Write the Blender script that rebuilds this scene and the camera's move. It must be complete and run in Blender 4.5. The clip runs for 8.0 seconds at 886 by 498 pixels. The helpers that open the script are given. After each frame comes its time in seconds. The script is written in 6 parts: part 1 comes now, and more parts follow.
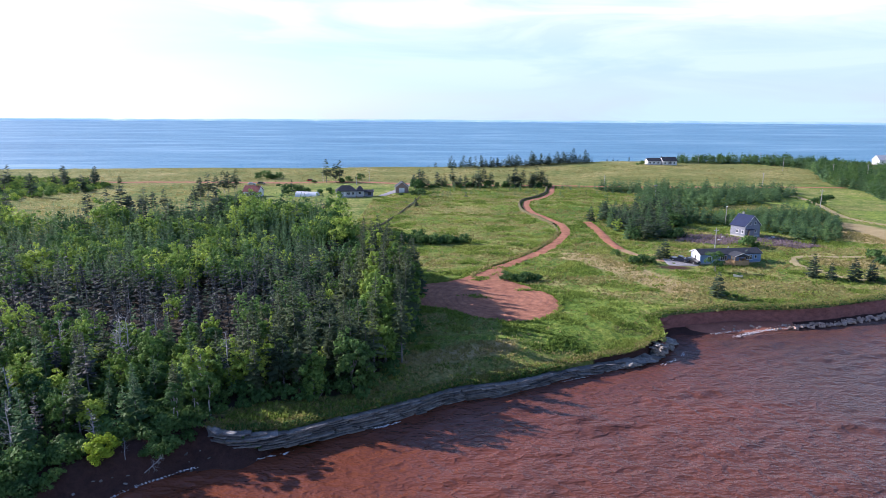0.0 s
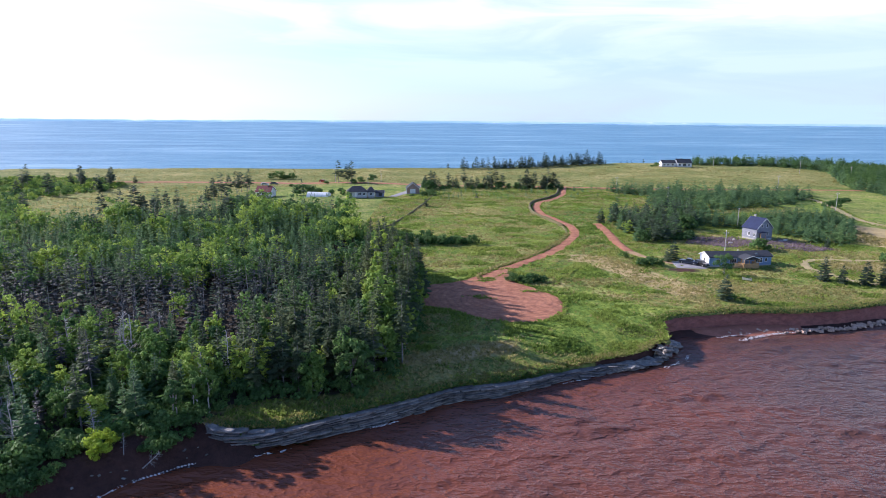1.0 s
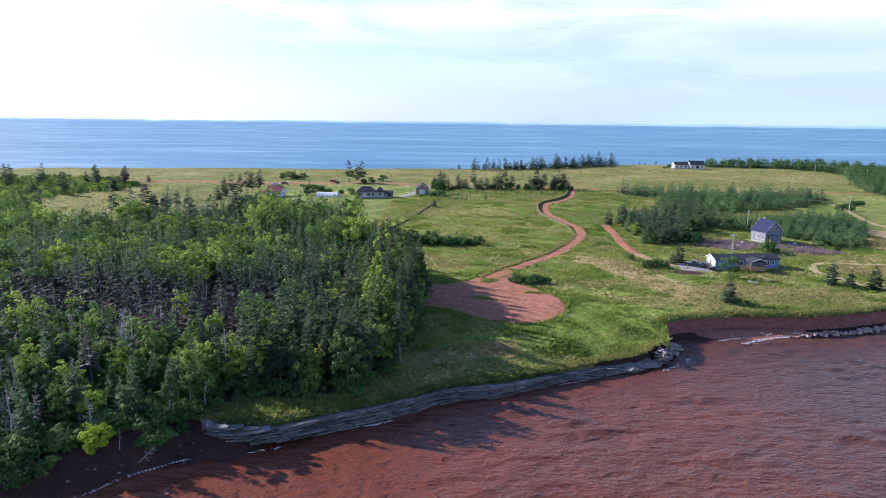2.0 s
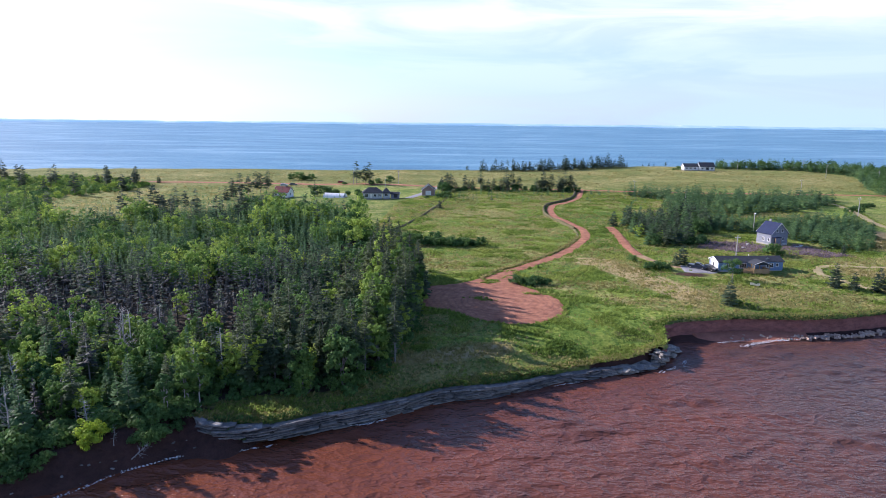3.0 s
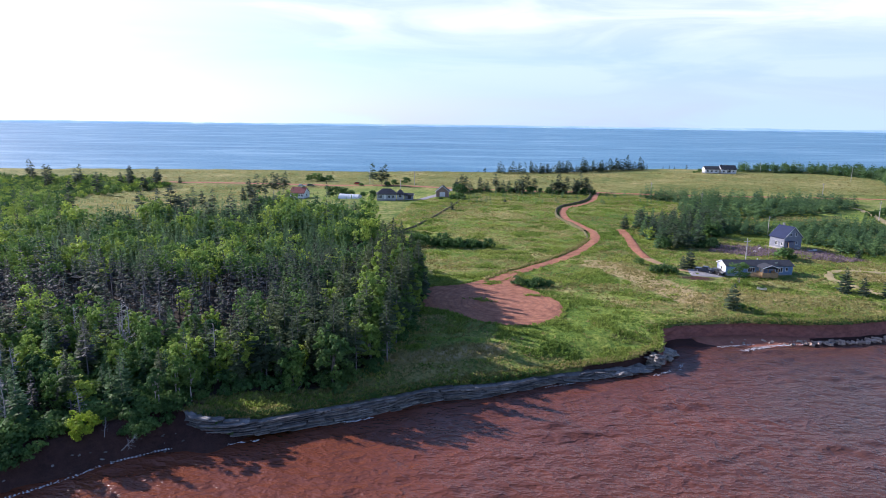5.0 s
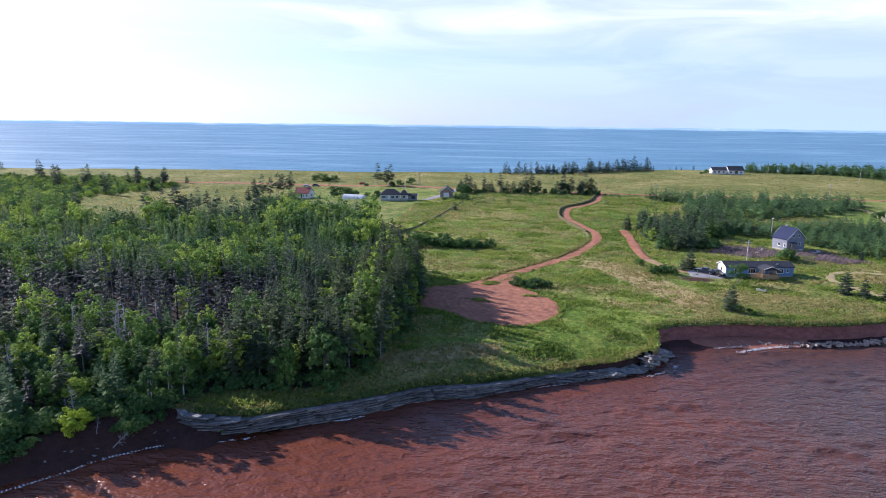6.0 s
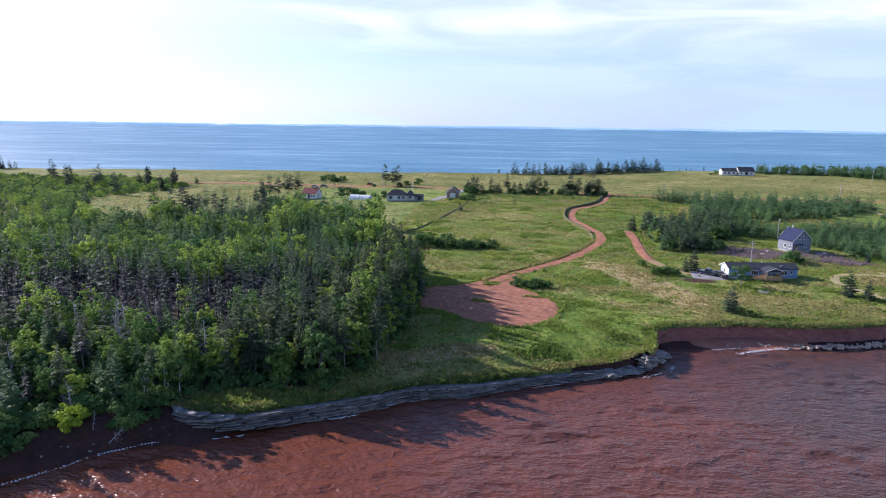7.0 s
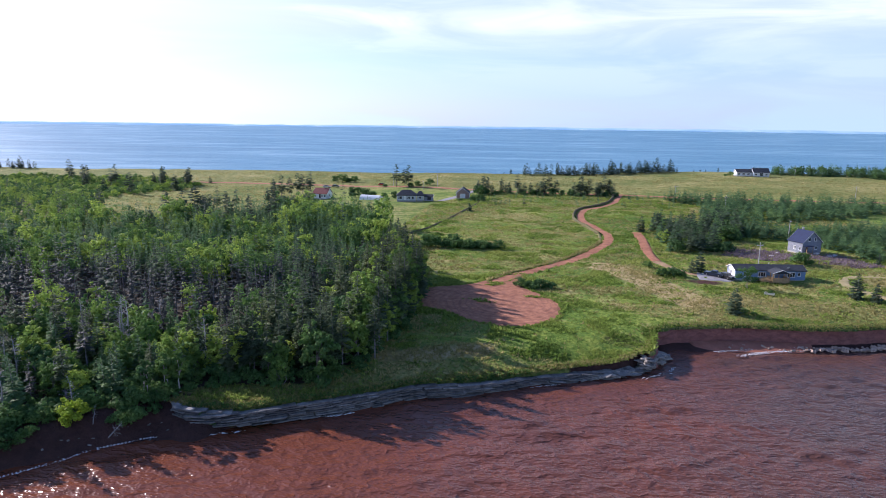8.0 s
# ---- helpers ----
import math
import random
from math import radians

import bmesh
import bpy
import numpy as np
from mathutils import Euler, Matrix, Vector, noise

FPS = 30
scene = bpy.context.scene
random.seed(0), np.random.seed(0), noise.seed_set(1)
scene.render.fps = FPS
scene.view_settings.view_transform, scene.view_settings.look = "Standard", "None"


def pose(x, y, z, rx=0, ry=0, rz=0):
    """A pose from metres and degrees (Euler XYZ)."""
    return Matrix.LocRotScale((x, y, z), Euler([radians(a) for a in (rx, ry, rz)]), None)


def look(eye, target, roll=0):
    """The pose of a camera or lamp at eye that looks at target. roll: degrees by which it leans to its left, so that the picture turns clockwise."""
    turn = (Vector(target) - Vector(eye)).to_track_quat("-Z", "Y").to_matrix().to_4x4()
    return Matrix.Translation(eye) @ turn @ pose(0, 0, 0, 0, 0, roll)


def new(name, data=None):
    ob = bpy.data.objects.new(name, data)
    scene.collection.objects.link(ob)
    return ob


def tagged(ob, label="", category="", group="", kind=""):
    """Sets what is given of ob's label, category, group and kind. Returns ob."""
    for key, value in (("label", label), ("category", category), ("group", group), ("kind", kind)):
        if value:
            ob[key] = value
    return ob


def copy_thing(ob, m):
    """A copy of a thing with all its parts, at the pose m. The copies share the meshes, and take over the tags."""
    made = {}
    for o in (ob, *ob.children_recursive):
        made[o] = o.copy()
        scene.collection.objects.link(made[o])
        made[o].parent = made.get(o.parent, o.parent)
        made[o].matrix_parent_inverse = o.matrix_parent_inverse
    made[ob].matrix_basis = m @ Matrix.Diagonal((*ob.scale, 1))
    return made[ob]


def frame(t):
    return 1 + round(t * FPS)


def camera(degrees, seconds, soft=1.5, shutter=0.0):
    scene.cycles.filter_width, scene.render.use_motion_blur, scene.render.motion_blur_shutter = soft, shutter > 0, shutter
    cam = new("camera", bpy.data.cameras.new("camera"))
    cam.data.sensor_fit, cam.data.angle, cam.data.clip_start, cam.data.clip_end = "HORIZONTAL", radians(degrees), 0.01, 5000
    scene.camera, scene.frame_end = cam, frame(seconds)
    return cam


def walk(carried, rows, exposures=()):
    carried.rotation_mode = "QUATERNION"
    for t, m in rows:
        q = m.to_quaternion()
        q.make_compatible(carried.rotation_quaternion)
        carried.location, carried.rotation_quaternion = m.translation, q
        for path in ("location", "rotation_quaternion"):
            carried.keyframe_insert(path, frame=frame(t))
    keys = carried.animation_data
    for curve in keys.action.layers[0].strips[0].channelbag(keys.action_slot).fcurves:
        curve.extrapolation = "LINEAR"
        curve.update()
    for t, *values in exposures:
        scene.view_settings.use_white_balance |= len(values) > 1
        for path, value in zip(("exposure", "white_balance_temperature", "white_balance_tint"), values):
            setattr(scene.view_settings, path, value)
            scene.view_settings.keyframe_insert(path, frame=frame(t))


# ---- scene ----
cam = camera(70.1, 8.0, soft=0.5)
PATH = [
    (0, (1.158, -0.59, 43.509), (1.17, 1.369, 43.104), 0.3),
    (0.5, (2.364, -0.58, 43.43), (2.349, 1.379, 43.027), 0.4),
    (1, (3.518, -0.709, 43.383), (3.482, 1.25, 42.982), 0.4),
    (1.5, (4.824, -0.828, 43.378), (4.765, 1.131, 42.978), 0.5),
    (3, (8.877, -1.321, 43.403), (8.761, 0.636, 43.008), 0.6),
    (3.5, (10.242, -1.426, 43.39), (10.108, 0.53, 42.997), 0.6),
    (4, (11.569, -1.533, 43.369), (11.416, 0.422, 42.976), 0.7),
    (4.5, (12.889, -1.641, 43.365), (12.715, 0.312, 42.974), 0.7),
    (6, (16.943, -1.84, 43.43), (16.723, 0.11, 43.041), 0.7),
    (6.5, (18.28, -1.906, 43.435), (18.044, 0.042, 43.047), 0.7),
    (7, (19.654, -2.005, 43.459), (19.398, -0.06, 43.072), 0.7),
    (7.5, (21.171, -2.086, 43.486), (20.889, -0.144, 43.1), 0.7),
    (8, (22.639, -2.183, 43.503), (22.335, -0.245, 43.117), 0.7),
]
walk(cam, [(t, look(eye, target, roll)) for t, eye, target, roll in PATH], [(0, 0.86, 5600, 25.5), (8, 0.68, 5600, 25.5)])


# world, sun
SUN_AZ, SUN_EL = 65.0, 25.5          # degrees left of +y, and above the horizon
world = bpy.data.worlds.new("world")
scene.world = world
world.use_nodes = True
wn, wl = world.node_tree.nodes, world.node_tree.links
wn.clear()
w_out, w_bg, w_sky = wn.new("ShaderNodeOutputWorld"), wn.new("ShaderNodeBackground"), wn.new("ShaderNodeTexSky")
w_sky.sky_type, w_sky.sun_disc = "NISHITA", False
w_sky.sun_elevation, w_sky.sun_rotation = radians(SUN_EL), radians(-SUN_AZ)
w_sky.dust_density, w_sky.ozone_density, w_sky.air_density = 0.4, 4.0, 1.1
w_co, w_map, w_noise, w_ramp, w_mix = (wn.new("ShaderNodeTexCoord"), wn.new("ShaderNodeMapping"), wn.new("ShaderNodeTexNoise"),
                                       wn.new("ShaderNodeValToRGB"), wn.new("ShaderNodeMix"))
w_map.inputs["Scale"].default_value = (2.0, 2.0, 13.0)
w_map.inputs["Rotation"].default_value = (radians(3), radians(4), 0)
w_noise.inputs["Scale"].default_value, w_noise.inputs["Detail"].default_value = 1.6, 7.0
w_noise.inputs["Roughness"].default_value, w_noise.inputs["Distortion"].default_value = 0.55, 0.6
w_ramp.color_ramp.elements[0].position, w_ramp.color_ramp.elements[1].position = 0.42, 0.6
w_mix.data_type = "RGBA"
w_mix.inputs["B"].default_value = (8.6, 9.2, 9.8, 1)
wl.new(w_co.outputs["Generated"], w_map.inputs["Vector"])
wl.new(w_map.outputs["Vector"], w_noise.inputs["Vector"])
wl.new(w_noise.outputs["Fac"], w_ramp.inputs["Fac"])
w_sep = wn.new("ShaderNodeSeparateXYZ")
wl.new(w_co.outputs["Generated"], w_sep.inputs["Vector"])


def w_math(op, a, b=0.0, clamp=False):
    x = wn.new("ShaderNodeMath")
    x.operation, x.use_clamp = op, clamp
    for sock, v in zip(x.inputs, (a, b)):
        if isinstance(v, bpy.types.NodeSocket):
            wl.new(v, sock)
        else:
            sock.default_value = v
    return x.outputs[0]


# wisps of white cloud in a low band, cut off overhead to weaken skylight
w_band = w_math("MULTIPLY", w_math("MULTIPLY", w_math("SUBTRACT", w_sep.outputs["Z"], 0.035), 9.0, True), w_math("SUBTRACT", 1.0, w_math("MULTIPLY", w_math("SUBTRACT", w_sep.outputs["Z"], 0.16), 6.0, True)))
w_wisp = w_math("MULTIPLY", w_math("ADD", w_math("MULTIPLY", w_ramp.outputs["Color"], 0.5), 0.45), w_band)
# thin cloud and sea haze, thickest near the horizon, with a glow round the sun
w_low = w_math("POWER", w_math("SUBTRACT", 1.0, w_math("DIVIDE", w_sep.outputs["Z"], 0.29, True), True), 1.6)
w_cloud = w_math("ADD", w_math("MULTIPLY", w_ramp.outputs["Color"], 0.3), 0.75)
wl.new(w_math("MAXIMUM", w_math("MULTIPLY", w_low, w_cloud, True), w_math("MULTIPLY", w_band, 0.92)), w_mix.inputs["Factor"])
wl.new(w_sky.outputs["Color"], w_mix.inputs["A"])
w_dot = wn.new("ShaderNodeVectorMath")
w_dot.operation = "DOT_PRODUCT"
w_dot.inputs[1].default_value = (-math.sin(radians(SUN_AZ)), math.cos(radians(SUN_AZ)), 0.15)
wl.new(w_co.outputs["Generated"], w_dot.inputs[0])
w_glow = w_math("POWER", w_math("MAXIMUM", w_dot.outputs["Value"], 0.0), 3.0)
w_tint = wn.new("ShaderNodeMix")
w_tint.data_type = "RGBA"
w_tint.inputs["A"].default_value, w_tint.inputs["B"].default_value = (3.8, 4.95, 5.95, 1), (8.6, 8.5, 8.1, 1)
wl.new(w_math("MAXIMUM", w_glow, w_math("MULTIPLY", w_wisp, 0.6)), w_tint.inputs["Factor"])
w_veil = wn.new("ShaderNodeVectorMath")
w_veil.operation = "SCALE"
wl.new(w_tint.outputs["Result"], w_veil.inputs[0])
wl.new(w_math("ADD", w_math("MULTIPLY", w_ramp.outputs["Color"], 0.07), 0.965), w_veil.inputs["Scale"])
wl.new(w_veil.outputs["Vector"], w_mix.inputs["B"])
wl.new(w_mix.outputs["Result"], w_bg.inputs["Color"])
w_bg.inputs["Strength"].default_value = 0.1
wl.new(w_bg.outputs["Background"], w_out.inputs["Surface"])
sun = new("sun", bpy.data.lights.new("sun", "SUN"))
sun.data.energy, sun.data.angle, sun.data.color = 5.0, radians(0.6), (1.0, 0.89, 0.72)
_sd = Vector((-math.sin(radians(SUN_AZ)) * math.cos(radians(SUN_EL)), math.cos(radians(SUN_AZ)) * math.cos(radians(SUN_EL)), math.sin(radians(SUN_EL))))
sun.matrix_world = look(_sd * 300, (0, 0, 0))


# ---- materials ----
def base(name):
    m = bpy.data.materials.new(name)
    m.use_nodes = True
    n, l = m.node_tree.nodes, m.node_tree.links
    return m, n, l, n["Principled BSDF"]


def ramp(n, stops):
    r = n.new("ShaderNodeValToRGB")
    e = r.color_ramp.elements
    while len(e) < len(stops):
        e.new(0.5)
    for el, (p, col) in zip(e, stops):
        el.position, el.color = p, (*col, 1)
    return r


def noise_at(n, l, scale, detail=5.0, rough=0.6, stretch=(1, 1, 1), local=False):
    if local:
        g = n.new("ShaderNodeTexCoord").outputs["Object"]
    else:
        g = n.new("ShaderNodeNewGeometry").outputs["Position"]
    mp, t = n.new("ShaderNodeMapping"), n.new("ShaderNodeTexNoise")
    mp.inputs["Scale"].default_value = stretch
    t.inputs["Scale"].default_value, t.inputs["Detail"].default_value, t.inputs["Roughness"].default_value = scale, detail, rough
    l.new(g, mp.inputs["Vector"])
    l.new(mp.outputs["Vector"], t.inputs["Vector"])
    return t.outputs["Fac"]


def blend(n, l, fac, a, b, mode="MIX"):
    x = n.new("ShaderNodeMix")
    x.data_type, x.blend_type = "RGBA", mode
    for sock, v in ((x.inputs["Factor"], fac), (x.inputs["A"], a), (x.inputs["B"], b)):
        if isinstance(v, bpy.types.NodeSocket):
            l.new(v, sock)
        elif isinstance(v, (int, float)):
            sock.default_value = v
        else:
            sock.default_value = (*v, 1)
    return x.outputs["Result"]


def calc(n, l, op, a, b=0.0, clamp=False):
    x = n.new("ShaderNodeMath")
    x.operation, x.use_clamp = op, clamp
    for sock, v in zip(x.inputs, (a, b)):
        if isinstance(v, bpy.types.NodeSocket):
            l.new(v, sock)
        else:
            sock.default_value = v
    return x.outputs[0]


def bumped(n, l, p, height, strength, distance):
    b = n.new("ShaderNodeBump")
    b.inputs["Strength"].default_value, b.inputs["Distance"].default_value = strength, distance
    l.new(height, b.inputs["Height"])
    l.new(b.outputs["Normal"], p.inputs["Normal"])


def surface(name, dark, light, scale=3.0, rough=0.8, bump=0.3, dist=0.03, metal=0.0, fine=6.0, vary=0.0, stretch=(1, 1, 1), local=False, spec=0.3):
    """Two tones, mixed by a coarse and a fine noise, with fine relief; vary: spread of value from thing to thing."""
    m, n, l, p = base(name)
    a, b = noise_at(n, l, scale, 4, 0.6, stretch, local), noise_at(n, l, scale * fine, 4, 0.7, stretch, local)
    f = calc(n, l, "ADD", calc(n, l, "MULTIPLY", a, 0.6), calc(n, l, "MULTIPLY", b, 0.4))
    r = ramp(n, [(0.34, dark), (0.66, light)])
    l.new(f, r.inputs["Fac"])
    col = r.outputs["Color"]
    if vary:
        o = n.new("ShaderNodeObjectInfo")
        h = n.new("ShaderNodeHueSaturation")
        l.new(calc(n, l, "ADD", calc(n, l, "MULTIPLY", o.outputs["Random"], 2 * vary), 1 - vary), h.inputs["Value"])
        l.new(col, h.inputs["Color"])
        col = h.outputs["Color"]
    l.new(col, p.inputs["Base Color"])
    p.inputs["Roughness"].default_value, p.inputs["Metallic"].default_value = rough, metal
    p.inputs["Specular IOR Level"].default_value = spec
    if bump:
        bumped(n, l, p, b, bump, dist)
    return m


def foliage(name, dark, mid, light, through_light=0.35, thing=0.5, patch=0.12, leaf=0.35):
    """Leaves or needles: tones by tree, by patch and by leaf, partly letting light through."""
    m, n, l, p = base(name)
    o, g = n.new("ShaderNodeObjectInfo"), n.new("ShaderNodeNewGeometry")
    pn = noise_at(n, l, patch, 2, 0.5)
    tone = n.new("ShaderNodeAttribute")
    tone.attribute_name = "tone"
    each = calc(n, l, "FRACT", calc(n, l, "ADD", o.outputs["Random"], tone.outputs["Fac"]))
    f = calc(n, l, "ADD", calc(n, l, "MULTIPLY", each, thing * 0.6), calc(n, l, "MULTIPLY", pn, 1 - thing * 0.6))
    r = ramp(n, [(0.22, dark), (0.5, mid), (0.78, light)])
    l.new(f, r.inputs["Fac"])
    h = n.new("ShaderNodeHueSaturation")
    l.new(calc(n, l, "ADD", calc(n, l, "MULTIPLY", g.outputs["Random Per Island"], 2 * leaf), 1 - leaf), h.inputs["Value"])
    l.new(r.outputs["Color"], h.inputs["Color"])
    l.new(h.outputs["Color"], p.inputs["Base Color"])
    p.inputs["Roughness"].default_value, p.inputs["Specular IOR Level"].default_value = 0.65, 0.1
    t, mx = n.new("ShaderNodeBsdfTranslucent"), n.new("ShaderNodeMixShader")
    l.new(h.outputs["Color"], t.inputs["Color"])
    mx.inputs["Fac"].default_value = through_light
    l.new(p.outputs["BSDF"], mx.inputs[1])
    l.new(t.outputs["BSDF"], mx.inputs[2])
    l.new(mx.outputs["Shader"], n["Material Output"].inputs["Surface"])
    return m


def ground_material():
    m, n, l, p = base("meadow")
    at = n.new("ShaderNodeAttribute")
    at.attribute_name = "cover"
    sep = n.new("ShaderNodeSeparateColor")
    l.new(at.outputs["Color"], sep.inputs["Color"])
    big, mid, fine = noise_at(n, l, 0.03, 5), noise_at(n, l, 0.25, 5, 0.65), noise_at(n, l, 1.3, 5, 0.75)
    mix3 = calc(n, l, "ADD", calc(n, l, "MULTIPLY", big, 0.36), calc(n, l, "ADD", calc(n, l, "MULTIPLY", mid, 0.32), calc(n, l, "MULTIPLY", fine, 0.32)))
    green = ramp(n, [(0.4, (0.075, 0.135, 0.026)), (0.47, (0.165, 0.225, 0.045)), (0.53, (0.275, 0.29, 0.078)), (0.6, (0.5, 0.42, 0.165))])
    dry = ramp(n, [(0.4, (0.11, 0.14, 0.036)), (0.47, (0.2, 0.21, 0.06)), (0.54, (0.29, 0.265, 0.09)), (0.61, (0.48, 0.395, 0.175))])
    lush = ramp(n, [(0.4, (0.085, 0.165, 0.024)), (0.5, (0.19, 0.27, 0.045)), (0.6, (0.39, 0.42, 0.09))])
    soil = ramp(n, [(0.36, (0.034, 0.022, 0.02)), (0.62, (0.105, 0.054, 0.043))])
    for r in (green, dry, lush, soil):
        l.new(mix3, r.inputs["Fac"])

    def edge(chan):
        return calc(n, l, "MULTIPLY", calc(n, l, "SUBTRACT", calc(n, l, "ADD", chan, calc(n, l, "MULTIPLY", calc(n, l, "SUBTRACT", mid, 0.5), 0.9)), 0.3), 2.2, True)
    col = blend(n, l, edge(sep.outputs["Red"]), green.outputs["Color"], dry.outputs["Color"])
    col = blend(n, l, edge(sep.outputs["Blue"]), col, lush.outputs["Color"])
    # low dark-leaved plants among the grass
    herb = noise_at(n, l, 0.8, 5, 0.75, (1, 0.8, 1))
    weedy = calc(n, l, "MULTIPLY", calc(n, l, "SUBTRACT", herb, 0.5), 14.0, True)
    col = blend(n, l, calc(n, l, "MULTIPLY", weedy, 0.6), col, (0.055, 0.12, 0.024))
    straw = ramp(n, [(0.38, (0.34, 0.265, 0.12)), (0.62, (0.52, 0.41, 0.22))])
    l.new(mix3, straw.inputs["Fac"])
    col = blend(n, l, edge(at.outputs["Alpha"]), col, straw.outputs["Color"])
    col = blend(n, l, edge(sep.outputs["Green"]), col, soil.outputs["Color"])
    lit = n.new("ShaderNodeAttribute")
    lit.attribute_name = "litter"
    needles = ramp(n, [(0.38, (0.028, 0.024, 0.018)), (0.62, (0.075, 0.062, 0.045))])
    l.new(mix3, needles.inputs["Fac"])
    col = blend(n, l, lit.outputs["Fac"], col, needles.outputs["Color"])
    l.new(col, p.inputs["Base Color"])
    p.inputs["Roughness"].default_value, p.inputs["Specular IOR Level"].default_value = 0.95, 0.1
    bumped(n, l, p, calc(n, l, "ADD", mid, calc(n, l, "MULTIPLY", fine, 0.8)), 1.0, 0.6)
    return m


def water_material():
    m, n, l, p = base("sea_water")
    g = n.new("ShaderNodeNewGeometry")
    sep = n.new("ShaderNodeSeparateXYZ")
    l.new(g.outputs["Position"], sep.inputs["Vector"])
    far = calc(n, l, "MULTIPLY", calc(n, l, "SUBTRACT", sep.outputs["Y"], 250.0), 0.01, True)
    silt, cloudy = noise_at(n, l, 0.035, 3, 0.5), noise_at(n, l, 0.16, 4, 0.6, (0.7, 1.3, 1))
    red = ramp(n, [(0.12, (0.08, 0.047, 0.037)), (0.42, (0.112, 0.046, 0.032)), (0.62, (0.14, 0.047, 0.027)), (0.85, (0.155, 0.048, 0.023))])
    # silt patches, greyer to the right: sky reflection put into the colour
    silt_and_sheen = calc(n, l, "SUBTRACT", calc(n, l, "ADD", calc(n, l, "ADD", calc(n, l, "MULTIPLY", silt, 0.75), calc(n, l, "MULTIPLY", cloudy, 0.45)), 0.06), calc(n, l, "MULTIPLY", sep.outputs["X"], 0.0052))
    l.new(silt_and_sheen, red.inputs["Fac"])
    streak, drift = noise_at(n, l, 0.012, 5, 0.65, (0.34, 1.2, 1)), noise_at(n, l, 0.0035, 4, 0.6, (0.5, 1.3, 1))
    blue = ramp(n, [(0.36, (0.06, 0.185, 0.285)), (0.5, (0.1, 0.25, 0.355)), (0.64, (0.25, 0.42, 0.51))])
    l.new(calc(n, l, "ADD", calc(n, l, "MULTIPLY", streak, 0.6), calc(n, l, "MULTIPLY", drift, 0.4)), blue.inputs["Fac"])
    l.new(blend(n, l, far, red.outputs["Color"], blue.outputs["Color"]), p.inputs["Base Color"])
    p.inputs["IOR"].default_value = 1.33
    l.new(calc(n, l, "ADD", 0.25, calc(n, l, "MULTIPLY", far, 0.17)), p.inputs["Roughness"])
    p.inputs["Specular IOR Level"].default_value = 0.5

    def crests(scale, detail, stretch):
        """Short sharp crests: high where the noise crosses its middle."""
        v = calc(n, l, "ABSOLUTE", calc(n, l, "SUBTRACT", noise_at(n, l, scale, detail, 0.55, stretch), 0.5))
        return calc(n, l, "SUBTRACT", 1.0, calc(n, l, "MULTIPLY", v, 4.0, True), True)
    chop = calc(n, l, "ADD", calc(n, l, "MULTIPLY", crests(0.37, 3, (0.62, 1.0, 1)), 0.23), calc(n, l, "MULTIPLY", crests(1.0, 2, (0.75, 1.0, 1)), 0.06))
    rip = noise_at(n, l, 3.2, 2, 0.6, (0.5, 1.2, 1))
    swell = noise_at(n, l, 0.05, 5, 0.65, (0.5, 1.5, 1))
    near_h = calc(n, l, "MULTIPLY", calc(n, l, "ADD", chop, calc(n, l, "MULTIPLY", rip, 0.03)), calc(n, l, "SUBTRACT", 1.0, far))
    bumped(n, l, p, calc(n, l, "ADD", near_h, calc(n, l, "MULTIPLY", calc(n, l, "MULTIPLY", swell, far), 4.0)), 1.0, 1.0)
    return m


MEADOW, WATER = ground_material(), water_material()
SPRUCE = foliage("spruce_needles", (0.038, 0.064, 0.046), (0.078, 0.112, 0.066), (0.135, 0.175, 0.09), 0.32, leaf=0.3)
# olive needles, with extra light for the dark front trees put into the colour
LITOLIVESPRUCE = foliage("lit_olive_spruce_needles", (0.052, 0.08, 0.046), (0.1, 0.138, 0.068), (0.178, 0.218, 0.092), 0.35, leaf=0.38)
GREYSPRUCE = foliage("thin_grey_needles", (0.036, 0.044, 0.046), (0.062, 0.07, 0.068), (0.1, 0.105, 0.098), 0.2, leaf=0.3)
YOUNGSPRUCE = foliage("young_spruce_needles", (0.056, 0.112, 0.058), (0.112, 0.2, 0.082), (0.2, 0.31, 0.104), 0.34, 0.5, 0.06, leaf=0.3)
LEAF = foliage("broad_leaves", (0.06, 0.13, 0.046), (0.165, 0.275, 0.06), (0.36, 0.47, 0.075), 0.36, 0.9, leaf=0.25)
LIMELEAF = foliage("lime_leaves", (0.24, 0.33, 0.03), (0.31, 0.42, 0.04), (0.38, 0.49, 0.055), 0.4, leaf=0.25)
SHRUBLEAF = foliage("shrub_leaves", (0.045, 0.1, 0.036), (0.09, 0.17, 0.05), (0.155, 0.25, 0.064), 0.35, leaf=0.3)
WEED = foliage("meadow_weeds", (0.12, 0.195, 0.036), (0.215, 0.29, 0.055), (0.36, 0.38, 0.1), 0.5, 0.0, 0.07, leaf=0.35)
STRAW = foliage("dry_grass_blades", (0.21, 0.2, 0.065), (0.32, 0.285, 0.105), (0.45, 0.38, 0.17), 0.5, 0.0, 0.05, leaf=0.25)
FIREWEED = foliage("faded_fireweed", (0.19, 0.15, 0.16), (0.28, 0.215, 0.235), (0.37, 0.29, 0.31), 0.4, 0.0, 0.1)
BARK = surface("bark", (0.12, 0.11, 0.104), (0.28, 0.26, 0.245), 3, 0.9, 0.5, 0.03, vary=0.25)
BIRCH = surface("pale_birch_bark", (0.3, 0.28, 0.25), (0.6, 0.57, 0.52), 3, 0.8, 0.3, 0.02)
